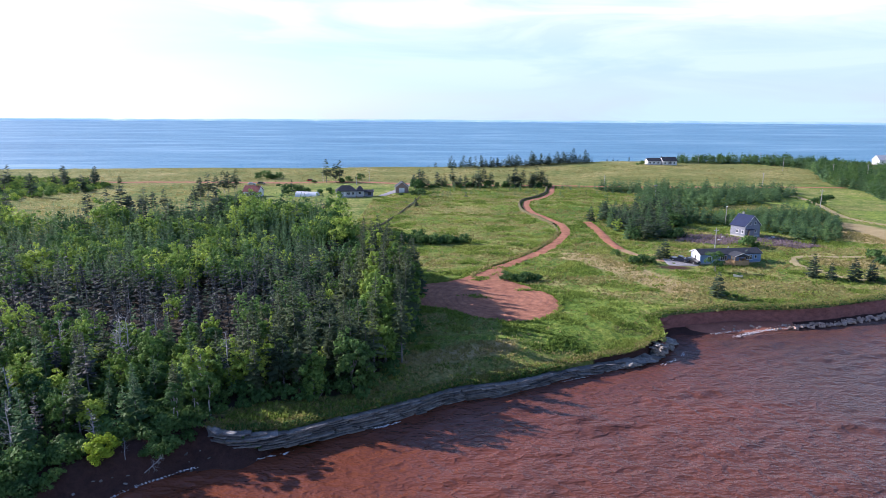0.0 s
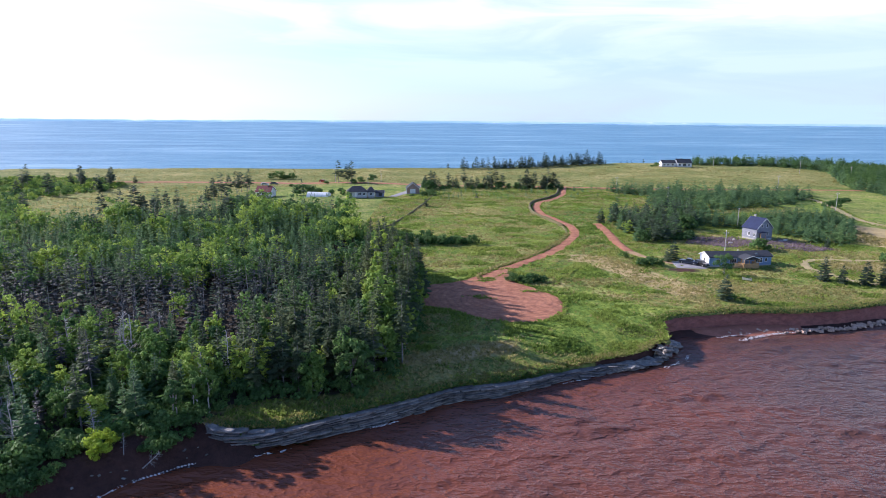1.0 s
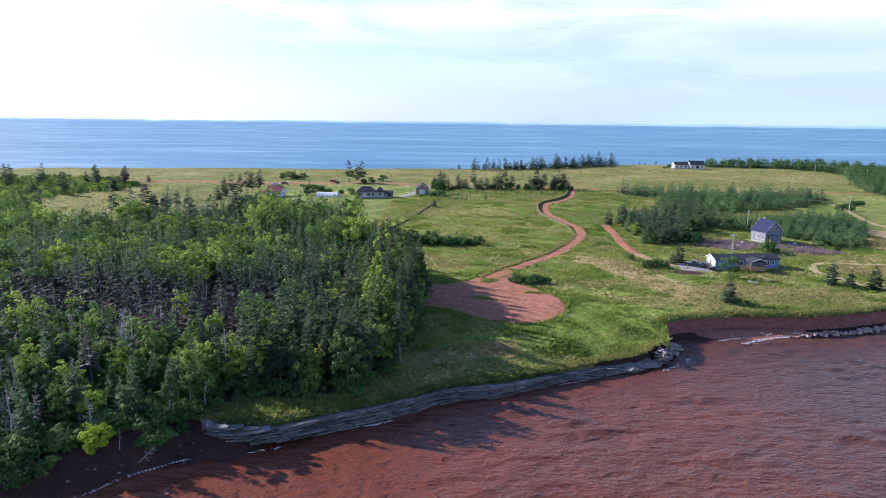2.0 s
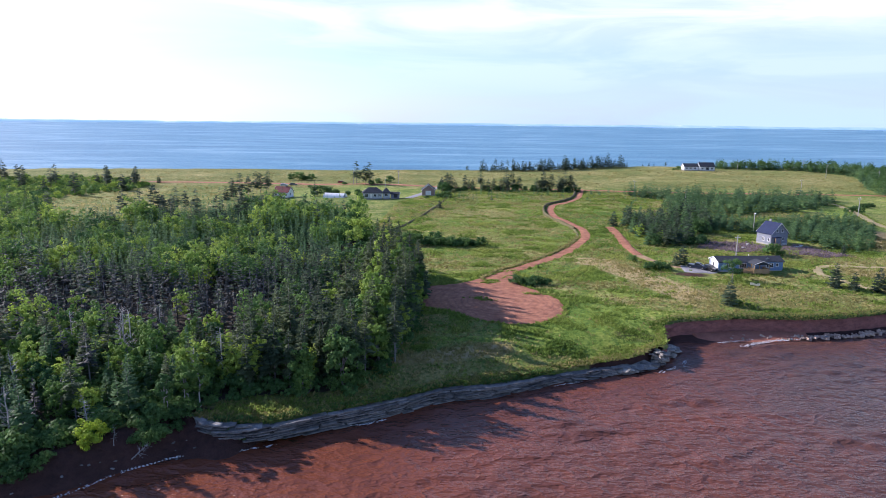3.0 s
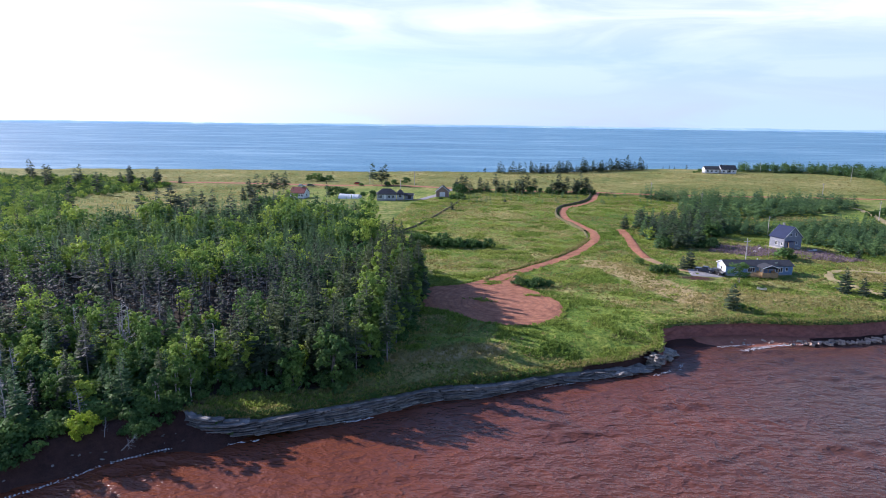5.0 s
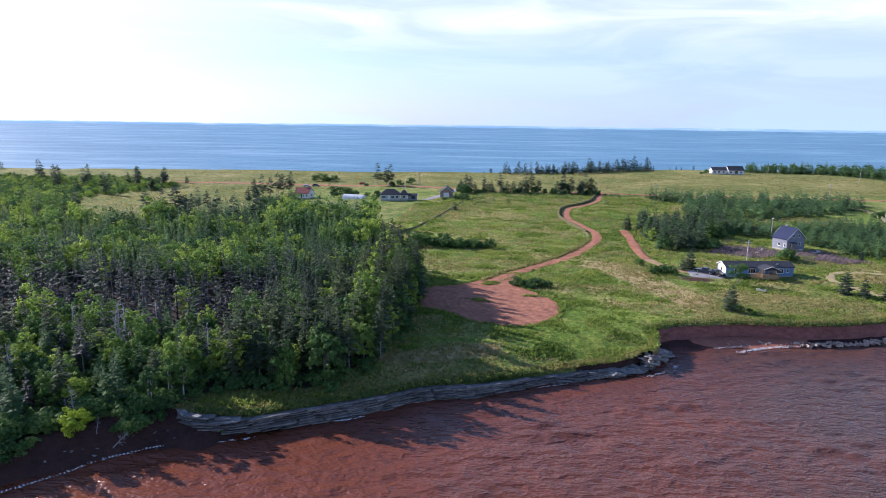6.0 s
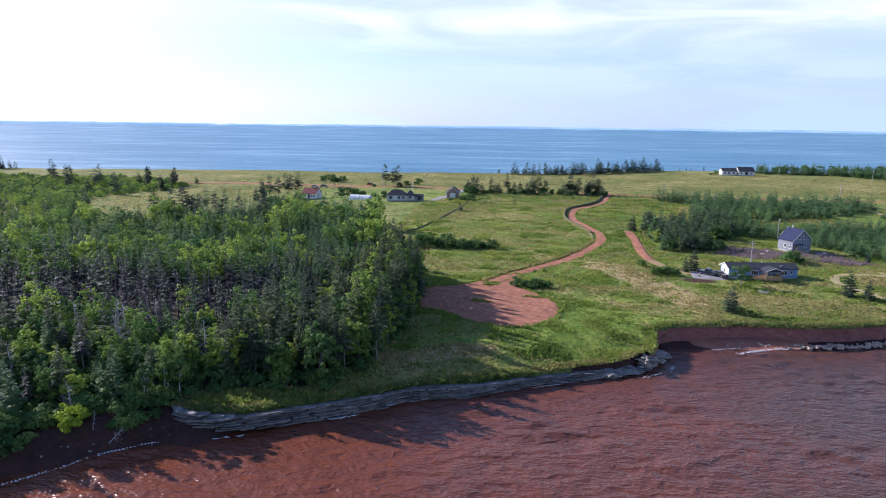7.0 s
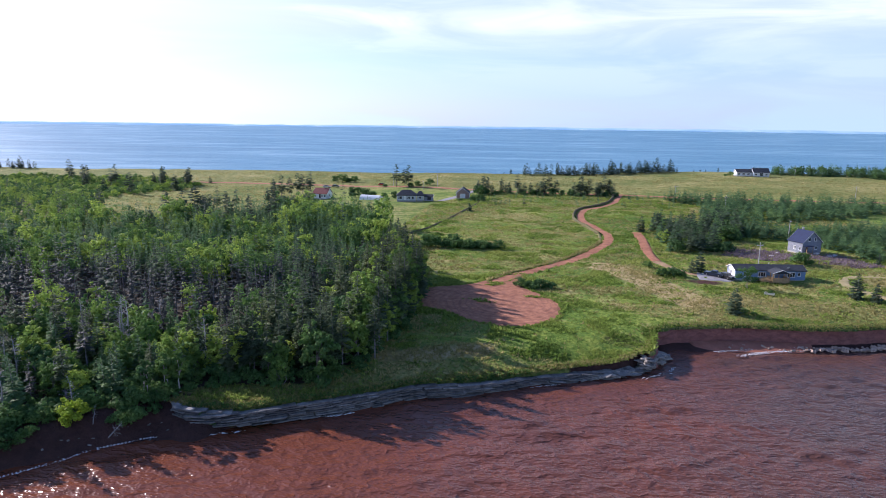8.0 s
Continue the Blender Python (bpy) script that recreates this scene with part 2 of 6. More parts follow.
GREYBARK = surface("grey_bark", (0.11, 0.105, 0.108), (0.26, 0.25, 0.25), 3, 0.9, 0.4, 0.02, vary=0.25)
DEADWOOD = surface("weathered_deadwood", (0.26, 0.25, 0.24), (0.5, 0.48, 0.46), 3, 0.85, 0.3, 0.02, vary=0.15)
REDSOIL = surface("red_clay_soil", (0.22, 0.082, 0.045), (0.52, 0.235, 0.13), 0.45, 0.92, 1.0, 0.2)
CLIFF = surface("red_sandstone_clay", (0.17, 0.07, 0.059), (0.37, 0.155, 0.122), 0.7, 0.9, 0.8, 0.12, stretch=(1, 1, 2.2))
GRAVEL = surface("grey_gravel", (0.2, 0.19, 0.2), (0.36, 0.35, 0.36), 0.8, 0.9, 0.5, 0.04)
SLAB = surface("grey_sandstone_slab", (0.07, 0.066, 0.062), (0.27, 0.255, 0.235), 0.9, 0.85, 0.7, 0.06, vary=0.4)
ROCK = surface("pale_armour_rock", (0.3, 0.2, 0.145), (0.62, 0.48, 0.38), 0.9, 0.85, 0.6, 0.06, vary=0.35)
FOAM = surface("sea_foam", (0.6, 0.56, 0.53), (0.85, 0.82, 0.8), 4, 0.7, 0.3, 0.03)
# blue air haze painted into the far hills, which glow to stay light
HAZE_GLOW, _n, _l, _p = base("far_land_haze_glow")
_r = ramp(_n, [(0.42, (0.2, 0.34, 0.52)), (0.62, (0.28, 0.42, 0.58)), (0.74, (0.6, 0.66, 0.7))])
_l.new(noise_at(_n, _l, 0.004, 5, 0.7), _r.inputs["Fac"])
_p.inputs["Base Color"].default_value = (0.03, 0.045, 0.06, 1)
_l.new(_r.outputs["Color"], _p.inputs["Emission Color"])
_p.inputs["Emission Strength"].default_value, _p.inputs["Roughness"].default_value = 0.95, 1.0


# ---- mesh helpers ----
def np_mesh(name, verts, faces):
    me = bpy.data.meshes.new(name)
    verts, faces = np.asarray(verts, np.float32), np.asarray(faces, np.int32)
    k = faces.shape[1]
    me.vertices.add(len(verts))
    me.vertices.foreach_set("co", verts.ravel())
    me.loops.add(faces.size)
    me.loops.foreach_set("vertex_index", faces.ravel())
    me.polygons.add(len(faces))
    me.polygons.foreach_set("loop_start", np.arange(0, faces.size, k, dtype=np.int32))
    me.update(calc_edges=True)
    return me


def to_mesh(name, data):
    if isinstance(data, bpy.types.Mesh):
        return data
    if isinstance(data, tuple):
        return np_mesh(name, *data)
    me = bpy.data.meshes.new(name)
    data.to_mesh(me)
    data.free()
    return me


def part(name, data, material, parent=None, label=""):
    me = to_mesh(name, data)
    if not me.materials:
        me.materials.append(material)
    ob = new(name, me)
    if parent:
        ob.parent = parent
    return tagged(ob, label)


def thing(name, m, label, category, group="", kind=""):
    ob = new(name)
    ob.empty_display_size = 0.2
    ob.matrix_basis = m
    return tagged(ob, label, category, group, kind)


def smooth_faces(me):
    me.polygons.foreach_set("use_smooth", np.ones(len(me.polygons), bool))
    return me


def join(chunks):
    """Joins (verts, faces) pairs with faces of one size into one pair."""
    vs, fs, k = [], [], 0
    for v, f in chunks:
        vs.append(np.asarray(v))
        fs.append(np.asarray(f) + k)
        k += len(v)
    return np.concatenate(vs), np.concatenate(fs)


_tab = np.random.default_rng(7).random((256, 256))


def vnoise(x, y, seed=0):
    x, y = np.asarray(x, float) + seed * 17.3, np.asarray(y, float) + seed * 9.7
    xi, yi = np.floor(x).astype(int), np.floor(y).astype(int)
    u, v = x - xi, y - yi
    u, v = u * u * (3 - 2 * u), v * v * (3 - 2 * v)
    a, b = _tab[xi & 255, yi & 255], _tab[(xi + 1) & 255, yi & 255]
    c, d = _tab[xi & 255, (yi + 1) & 255], _tab[(xi + 1) & 255, (yi + 1) & 255]
    return (a * (1 - u) + b * u) * (1 - v) + (c * (1 - u) + d * u) * v


def fbm(x, y, seed=0, octaves=4):
    s, amp, tot = 0, 1, 0
    for k in range(octaves):
        s, tot = s + amp * vnoise(x * 2 ** k, y * 2 ** k, seed + k), tot + amp
        amp *= 0.5
    return s / tot


def ease(a):
    a = np.clip(a, 0, 1)
    return a * a * (3 - 2 * a)


# ---- the lie of the land ----
COAST = np.array([(-900, 20), (-144, 30), (-72, 50.4), (-48, 62.4), (-39.6, 68.4), (-33.6, 73.8), (-30.5, 76.6), (-28, 76.2), (-24.8, 76.2), (-21, 77.0), (-18, 78.8),
                  (-12, 82.1), (-6, 85.4), (-1.2, 89.2), (3.8, 93), (12.2, 96.1), (22.1, 101.3), (32.4, 106.5), (38.4, 109.4), (43.4, 113.6),
                  (44.5, 118.2), (45.0, 124.8), (50.6, 128.1), (64.8, 131.3), (76.8, 131.5), (87, 133.7), (103.2, 139.9), (120, 147), (156, 162),
                  (240, 180), (480, 204), (900, 220)])
BACK = np.array([(-900, 420), (-361, 449), (-320, 457), (-166, 479), (-8, 481), (60, 500), (100, 529), (125, 540), (200, 545), (330, 540), (900, 560)])


def coast_y(x):
    return np.interp(x, COAST[:, 0], COAST[:, 1]) + 0.5 * (fbm(np.asarray(x) * 0.35, 3.1, 5) - 0.5) * (np.asarray(x) > 46)


def land(x, y):
    """Height of the ground in metres over the sea, before beaches."""
    x, y = np.asarray(x, float), np.asarray(y, float)
    z = np.interp(y, [60, 72, 120, 168, 216, 240, 276, 300, 360, 480, 540], [2.9, 3.0, 3.6, 4.0, 4.6, 5.0, 6.0, 6.25, 6.25, 7.5, 7.5])
    z = z - 2.6 * ease((-x - 42) / 60) * ease((y - 216) / 72) * (1 - 0.6 * ease((y - 336) / 120)) + 1.2 * ease((x - 72) / 96) * ease((y - 336) / 120)
    z = z + 0.5 * (fbm(x / 14, y / 14, 2) - 0.5) + 0.22 * (fbm(x / 4.5, y / 4.5, 9, 2) - 0.5)
    rim = np.interp(x, [-60, -30, -18, -6, 4, 22, 36, 43, 47, 65], [2.8, 3.45, 2.65, 2.5, 2.2, 1.9, 1.9, 2.8, 3.5, 3.6])
    return rim + (z - rim) * ease((y - coast_y(x)) / 13)


def height(x, y):
    x, y = np.asarray(x, float), np.asarray(y, float)
    d = y - coast_y(x)
    z = land(x, y)
    bank = np.interp(d, [-30, -7.5, -4.7, -3.2, -1.0, 0.6], [-3, -0.5, 0.0, 0.8, 2.4, 2.9]) + 0.5 * (fbm(x / 2.2, y / 2.2, 71, 3) - 0.5)
    foot = np.interp(d, [-20, -1.0, 0.0], [-3, -1.0, -0.6])
    beach = np.where(x < 46, bank + (foot - bank) * ease((x + 25) / 6), np.interp(d, [-30, -9, -5.2, -0.8, -0.1], [-3, -0.6, 0.0, 0.55, 0.6]))
    w = ease(d / np.where(x < -29, 1.6, 0.5) + 0.2)
    z = beach + (z - beach) * w
    back = np.interp(x, BACK[:, 0], BACK[:, 1]) - y
    return z + (-3 - z) * ease(1 - (back + 5) / 6.0)


def inside(x, y, poly):
    x, y = np.asarray(x, float), np.asarray(y, float)
    r, n = np.zeros(np.shape(x), bool), len(poly)
    for i in range(n):
        (x0, y0), (x1, y1) = poly[i], poly[(i + 1) % n]
        if y0 != y1:
            r ^= ((y0 > y) != (y1 > y)) & (x < (x1 - x0) * (y - y0) / (y1 - y0) + x0)
    return r


def resample(points, step):
    """A smooth line through the points (Catmull-Rom), at about even steps."""
    p = np.array(points, float)
    p = np.vstack([2 * p[0] - p[1], p, 2 * p[-1] - p[-2]])
    out = []
    for a, b, c, d in zip(p, p[1:], p[2:], p[3:]):
        k = max(2, int(np.hypot(*(c - b)[:2]) / step))
        for t in np.arange(k) / k:
            out.append(0.5 * (2 * b + (c - a) * t + (2 * a - 5 * b + 4 * c - d) * t * t + (3 * b - a - 3 * c + d) * t ** 3))
    return np.array(out + [p[-2]])


def side(line):
    t = np.gradient(line, axis=0)[:, :2]
    t /= np.maximum(np.hypot(t[:, 0], t[:, 1]), 1e-6)[:, None]
    return np.stack([-t[:, 1], t[:, 0]], 1)      # to the left of the way


def off_line(x, y, line):
    """Distance from points to a polyline."""
    best = np.full(np.shape(x), 1e9)
    for (x0, y0), (x1, y1) in zip(line, line[1:]):
        dx, dy = x1 - x0, y1 - y0
        t = np.clip(((x - x0) * dx + (y - y0) * dy) / (dx * dx + dy * dy + 1e-9), 0, 1)
        best = np.minimum(best, np.hypot(x - x0 - t * dx, y - y0 - t * dy))
    return best


ROAD = [(65.3, 359), (60, 330), (56.5, 316), (49.7, 300.4), (42.5, 290), (39.1, 274), (39.4, 258.5), (43.2, 244.5), (46.4, 231.6), (45.1, 215.7), (40.1, 202), (31.8, 185.7),
        (23.6, 173.8), (16.3, 164.1), (11.4, 155)]
CUL = [(9.5, 158), (14.2, 163.5), (18.6, 165.5), (19.2, 160), (18.6, 153.4), (22.7, 147.6), (27.1, 140.4), (28, 132.9), (25.9, 126), (21.7, 121.5), (16.4, 120.3), (11.2, 122), (5.9, 125.5),
       (2, 129), (-3.2, 131), (-5.5, 140.9), (-4, 148), (4, 152.6)]
DRIVE = [(57.5, 238), (57.7, 219.2), (56.6, 202.6), (57, 189.8), (60, 180.5), (64, 175.4), (68, 172.5)]
BACKROAD = [(-420, 372), (-250, 381), (-150, 386), (-92, 384), (-28, 368), (11, 360), (66, 359.5), (93, 354), (130, 352), (207, 355), (280, 348), (420, 330)]
TRACK = [(180, 330), (177, 300), (170, 275), (165, 254), (167, 240), (172, 226), (182, 205)]
YARDTRACK = [(150, 183), (128, 180), (112, 180.5), (105, 178.5), (101.5, 172), (102.5, 163), (106, 155.5), (116, 151), (130, 152)]
FOREST = [(-48, 69.5), (-42, 74), (-36, 77), (-31.2, 79.6), (-27, 83), (-20.4, 85.5), (-13.2, 87.5), (-9.6, 89.5), (-6.5, 97.2), (-4.8, 108), (-4.4, 120),
          (-5.5, 128.4), (-5.2, 141.6), (-7.5, 150), (-12.5, 163), (-20, 179), (-26, 198), (-32.4, 213.6), (-36, 228), (-47, 243), (-60, 247), (-74, 245), (-92, 234),
          (-105, 218), (-120, 207), (-138, 195), (-152, 186), (-192, 160), (-180, 72), (-108, 50), (-72, 58.4)]

# ground: one sheet, finest where the camera is nearest
gx = np.concatenate([-np.geomspace(4900, 320, 10), np.arange(-300, -80, 5), np.arange(-80, 125, 1.15), np.arange(125, 300, 5), np.geomspace(320, 4900, 10)])
gy = np.concatenate([np.array([-4900, -2000, -600, -150, 0, 25, 40, 50]), np.arange(56, 150, 0.75), np.arange(150, 240, 1.25), np.arange(240, 400, 2.2), np.arange(400, 560, 4.0),
                     np.geomspace(570, 4900, 12)])
GX, GY = np.meshgrid(gx, gy)
GZ = height(GX, GY)
nx, ny = len(gx), len(gy)
idx = np.arange(nx * ny).reshape(ny, nx)
quads = np.stack([idx[:-1, :-1], idx[:-1, 1:], idx[1:, 1:], idx[1:, :-1]], -1).reshape(-1, 4)
ground_mesh = smooth_faces(np_mesh("ground", np.stack([GX, GY, GZ], -1).reshape(-1, 3), quads))


def cover(x, y):
    """Red: dry grass, green: bare soil, blue: lush or mown grass, alpha: bleached straw."""
    dry = ease((y - 355) / 25) * 0.85                                               # hay field behind the road
    dry = np.maximum(dry, 0.62 * inside(x, y, [(-345, 395), (-118, 376), (-104, 345), (-100, 310), (-62, 262), (-50, 236), (-100, 200), (-160, 185), (-345, 250)]))
    dry = np.maximum(dry, 0.62 * ease((fbm(x / 17, y / 11, 140, 4) - 0.5) / 0.16) * (y < 350))
    dry = np.maximum(dry, 1.15 * (1 - ease((off_line(x, y, [(44, 179), (50, 168), (54, 155), (58, 147)]) - 2.5) / 4)))
    dry = np.maximum(dry, 0.55 * (1 - ease((np.hypot((x - 12) / 32, (y - 262) / 14) - 0.7) / 0.5)))
    dry = np.maximum(dry, 0.85 * (1 - ease((np.hypot((x - 72) / 32, (y - 147) / 12) - 0.7) / 0.5)))
    dry = np.maximum(dry, 0.8 * (1 - ease((np.hypot((x - 122) / 16, (y - 172) / 14) - 0.7) / 0.4)))
    dry = np.maximum(dry, 0.8 * (1 - ease((np.hypot((x - 152) / 17, (y - 210) / 32) - 0.7) / 0.4)))
    dry = np.maximum(dry, 0.6 * (1 - ease((off_line(x, y, [(8, 94), (22, 104), (36, 112)]) - 1) / 5)))
    dry = np.maximum(dry, 0.7 * (1 - ease((off_line(x, y, [(-6, 100), (6, 104)]) - 2) / 4)))
    dry = np.maximum(dry, 0.75 * (1 - ease((off_line(x, y, [(-26, 80), (-12, 86), (2, 96), (8, 104)]) - 3) / 5)))
    lush = 0.5 * (1 - ease((np.hypot((x + 52) / 60, (y - 330) / 26) - 0.8) / 0.25))     # lawns round the houses
    lush = np.maximum(lush, 0.95 * (1 - ease((np.hypot((x - 34) / 28, (y - 122) / 19) - 0.5) / 0.6)))
    lush = np.maximum(lush, 0.7 * ease((fbm(x / 15, y / 9, 170, 3) - 0.54) / 0.08) * (y < 345) * (y > 110) * (x > -25))
    lush = np.maximum(lush, 0.5 * (1 - ease((np.hypot((x - 92) / 20, (y - 158) / 7) - 0.6) / 0.6)))
    d = y - coast_y(x)
    soil = np.where(x < -26, 1 - ease((d - 2) / 3), np.where(x > 45, 1 - ease((d - 0.0) / 0.6), np.where(x > 29, 1 - ease((d - 1.2) / 1.6), 1 - ease((d + 0.6) / 0.5))))
    soil = np.maximum(soil, 0.5 * (1 - ease((np.hypot((x - 40) / 6, (y - 117) / 3) - 0.6) / 0.6)))
    soil = np.maximum(soil, 0.8 * (1 - ease((np.hypot((x - 65.5) / 6, (y - 166.5) / 2.6) - 0.6) / 0.6)))
    pale = 1.0 * (1 - ease((off_line(x, y, [(42, 180), (49, 168), (54, 156), (58, 147)]) - 3.2) / 4.5))
    pale = np.maximum(pale, 0.34 * (1 - ease((np.hypot((x - 70) / 28, (y - 149) / 9) - 0.6) / 0.6)))
    pale = np.maximum(pale, 0.6 * (1 - ease((np.hypot((x - 116) / 12, (y - 176) / 12) - 0.6) / 0.5)))
    pale = np.maximum(pale, 0.95 * (1 - ease((np.hypot((x - 152) / 16, (y - 212) / 34) - 0.7) / 0.4)))
    pale = np.maximum(pale, 0.38 * ease((fbm(x / 12, y / 7, 150, 4) - 0.56) / 0.1) * (y < 340) * (y > 120))
    pale = np.maximum(pale, 0.75 * (1 - ease((off_line(x, y, [(-4, 101), (4, 103.5), (13, 108)]) - 1.2) / 3)))
    return np.stack([dry, soil, lush, pale], -1)


attr = ground_mesh.color_attributes.new("cover", "FLOAT_COLOR", "POINT")
attr.data.foreach_set("color", cover(GX.ravel(), GY.ravel()).astype(np.float32).ravel())
litter = ground_mesh.attributes.new("litter", "FLOAT", "POINT")
litter.data.foreach_set("value", inside(GX.ravel(), GY.ravel(), [(q[0] * 0.98 - 1.5, q[1]) for q in FOREST]).astype(np.float32))
ground_mesh.materials.append(MEADOW)
tagged(new("ground", ground_mesh), "rolling coastal meadow of green and dry grass", "ground", kind="structure")

# sea: low waves near the shore, a calm blue strait behind, curving gently up to the far shore
sx = np.concatenate([-np.geomspace(4950, 160, 22), np.arange(-150, -46, 4), np.arange(-46, 112, 0.8), np.arange(112, 190, 4), np.geomspace(195, 4950, 22)])
sy = np.concatenate([np.array([-4950, -1500, -400, -100, 0, 25, 40, 52]), np.arange(56, 138, 0.5), np.arange(138, 400, 12), np.arange(400, 800, 25), np.geomspace(820, 4950, 40)])
SX, SY = np.meshgrid(sx, sy)
R = np.hypot(SX, SY)
near = ease((SX + 46) / 6) * ease((112 - SX) / 10) * ease((SY - 55) / 4) * ease((138 - SY) / 6)
# short-crested wind waves coming in at a slant
WU, WV = SX * 0.97 + SY * 0.24, SY * 0.97 - SX * 0.24
wave = (0.6 * (fbm(WU / 3.6, WV / 1.7, 14, 2) - 0.5) + 0.25 * (fbm(WU / 9, WV / 4, 16, 2) - 0.5)) * np.clip(2.4 * fbm(SX / 14, SY / 9, 21, 2) - 0.4, 0.35, 1.4)
SZ = near * wave + 20.0 * np.clip((R - 1200) / 3700, 0, 1) ** 2
nx, ny = len(sx), len(sy)
idx = np.arange(nx * ny).reshape(ny, nx)
quads = np.stack([idx[:-1, :-1], idx[:-1, 1:], idx[1:, 1:], idx[1:, :-1]], -1).reshape(-1, 4)
sea_mesh = smooth_faces(np_mesh("water", np.stack([SX, SY, SZ], -1).reshape(-1, 3), quads))
sea_mesh.materials.append(WATER)
tagged(new("water", sea_mesh), "silty red shore water turning to blue open sea", "sea", kind="structure")

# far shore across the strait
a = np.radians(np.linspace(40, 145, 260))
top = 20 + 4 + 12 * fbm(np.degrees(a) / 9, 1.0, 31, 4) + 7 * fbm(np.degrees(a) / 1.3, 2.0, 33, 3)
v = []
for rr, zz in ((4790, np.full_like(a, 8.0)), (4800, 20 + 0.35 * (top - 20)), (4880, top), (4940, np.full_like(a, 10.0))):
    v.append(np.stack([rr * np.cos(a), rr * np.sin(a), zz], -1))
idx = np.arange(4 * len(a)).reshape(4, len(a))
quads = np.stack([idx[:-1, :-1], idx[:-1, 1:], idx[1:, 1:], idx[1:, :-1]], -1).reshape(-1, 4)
part("backdrop", (np.concatenate(v), quads), HAZE_GLOW)
tagged(bpy.data.objects["backdrop"], "low hills across the water, tinted with painted blue haze and glowing", "far shore", kind="structure")


# ---- roads ----
def ribbon(name, points, width, label, material, dz=0.07, wobble=0.45, crown=0.05, step=1.3):
    line = resample(points, step)
    nrm, k = side(line), len(line)
    rows = []
    for s in np.linspace(-1, 1, 9):
        w = 0.5 * width * s + (wobble * 2 * (vnoise(np.arange(k) * 0.22, s * 5 + 3, 44) - 0.5) if abs(s) == 1 else 0)
        p = line[:, :2] + nrm * (np.zeros(k) + w)[:, None]
        rut = -0.05 * np.exp(-((abs(s) - 0.5) / 0.15) ** 2)
        rows.append(np.column_stack([p, height(p[:, 0], p[:, 1]) + dz + crown * (1 - s * s) + rut + (-0.12 if abs(s) == 1 else 0)]))
    v = np.stack(rows, 1).reshape(-1, 3)
    idx = np.arange(k * 9).reshape(k, 9)
    quads = np.stack([idx[:-1, :-1], idx[1:, :-1], idx[1:, 1:], idx[:-1, 1:]], -1).reshape(-1, 4)[:, ::-1]
    ob = part(name, (v, quads), material)
    smooth_faces(ob.data)
    return tagged(ob, label, "road", kind="structure")


def patch(name, poly, label, material, dz=0.09, step=0.9, category="ground", wob=0.6):
    """A flat area of other ground, laid on the meadow, with a ragged rim."""
    p = resample([*poly, poly[0]], 0.8)[:-1, :2]
    c = p.mean(0)
    rad = np.linspace(0, 1, 16)
    v, k = [], len(p)
    ang = np.arange(k)
    for r in rad:
        q = c + (p - c) * r
        if r == 1:
            q = q + (p - c) / np.maximum(np.hypot(*(p - c).T), 1e-6)[:, None] * (wob * 2 * (fbm(ang * 0.35, 1.7, 51, 3) - 0.5))[:, None]
        v.append(np.column_stack([q, height(q[:, 0], q[:, 1]) + (dz if r < 1 else -0.06)]))
    idx = np.arange(len(rad) * k).reshape(len(rad), k)
    nxt = np.roll(idx, -1, 1)
    quads = np.stack([idx[:-1], idx[1:], nxt[1:], nxt[:-1]], -1).reshape(-1, 4)
    ob = part(name, (np.concatenate(v), quads), material)
    smooth_faces(ob.data)
    return tagged(ob, label, category, kind="structure")


ribbon("road", ROAD, 3.6, "winding red clay lane with wheel ruts", REDSOIL, 0.1)
CLAYCIRCLE = surface("tyre_marked_clay", (0.19, 0.07, 0.04), (0.53, 0.24, 0.135), 0.5, 0.92, 1.0, 0.25)
_n, _l = CLAYCIRCLE.node_tree.nodes, CLAYCIRCLE.node_tree.links
_p = _n["Principled BSDF"]
_g, _d = _n.new("ShaderNodeNewGeometry"), _n.new("ShaderNodeVectorMath")
_d.operation, _d.inputs[1].default_value = "DISTANCE", (15.0, 137.0, 4.0)
_l.new(_g.outputs["Position"], _d.inputs[0])
_ph = calc(_n, _l, "ADD", calc(_n, _l, "MULTIPLY", _d.outputs["Value"], 4.2), calc(_n, _l, "MULTIPLY", noise_at(_n, _l, 0.12, 3), 16.0))
_rings = calc(_n, _l, "MULTIPLY", calc(_n, _l, "POWER", calc(_n, _l, "ADD", calc(_n, _l, "MULTIPLY", calc(_n, _l, "SINE", _ph), 0.5), 0.5), 4.0), calc(_n, _l, "MULTIPLY", noise_at(_n, _l, 0.25, 3), 0.7))
_old = _p.inputs["Base Color"].links[0].from_socket
_l.new(blend(_n, _l, _rings, _old, (0.16, 0.07, 0.055)), _p.inputs["Base Color"])
patch("road", CUL, "red clay turning circle with tyre marks", CLAYCIRCLE, 0.1, category="road")
ribbon("road", BACKROAD, 5.0, "straight red clay road along the hay field", REDSOIL, 0.22, 0.5, step=4)
ribbon("road", DRIVE[:4], 3.9, "red clay driveway running to the trailer home", REDSOIL, 0.1, 0.8)
ribbon("road", DRIVE[3:], 2.8, "worn lower end of the driveway in dry grass", surface("dusty_drive", (0.24, 0.15, 0.075), (0.44, 0.29, 0.16), 0.5, 0.95, 0.8, 0.1), 0.06, 1.4)


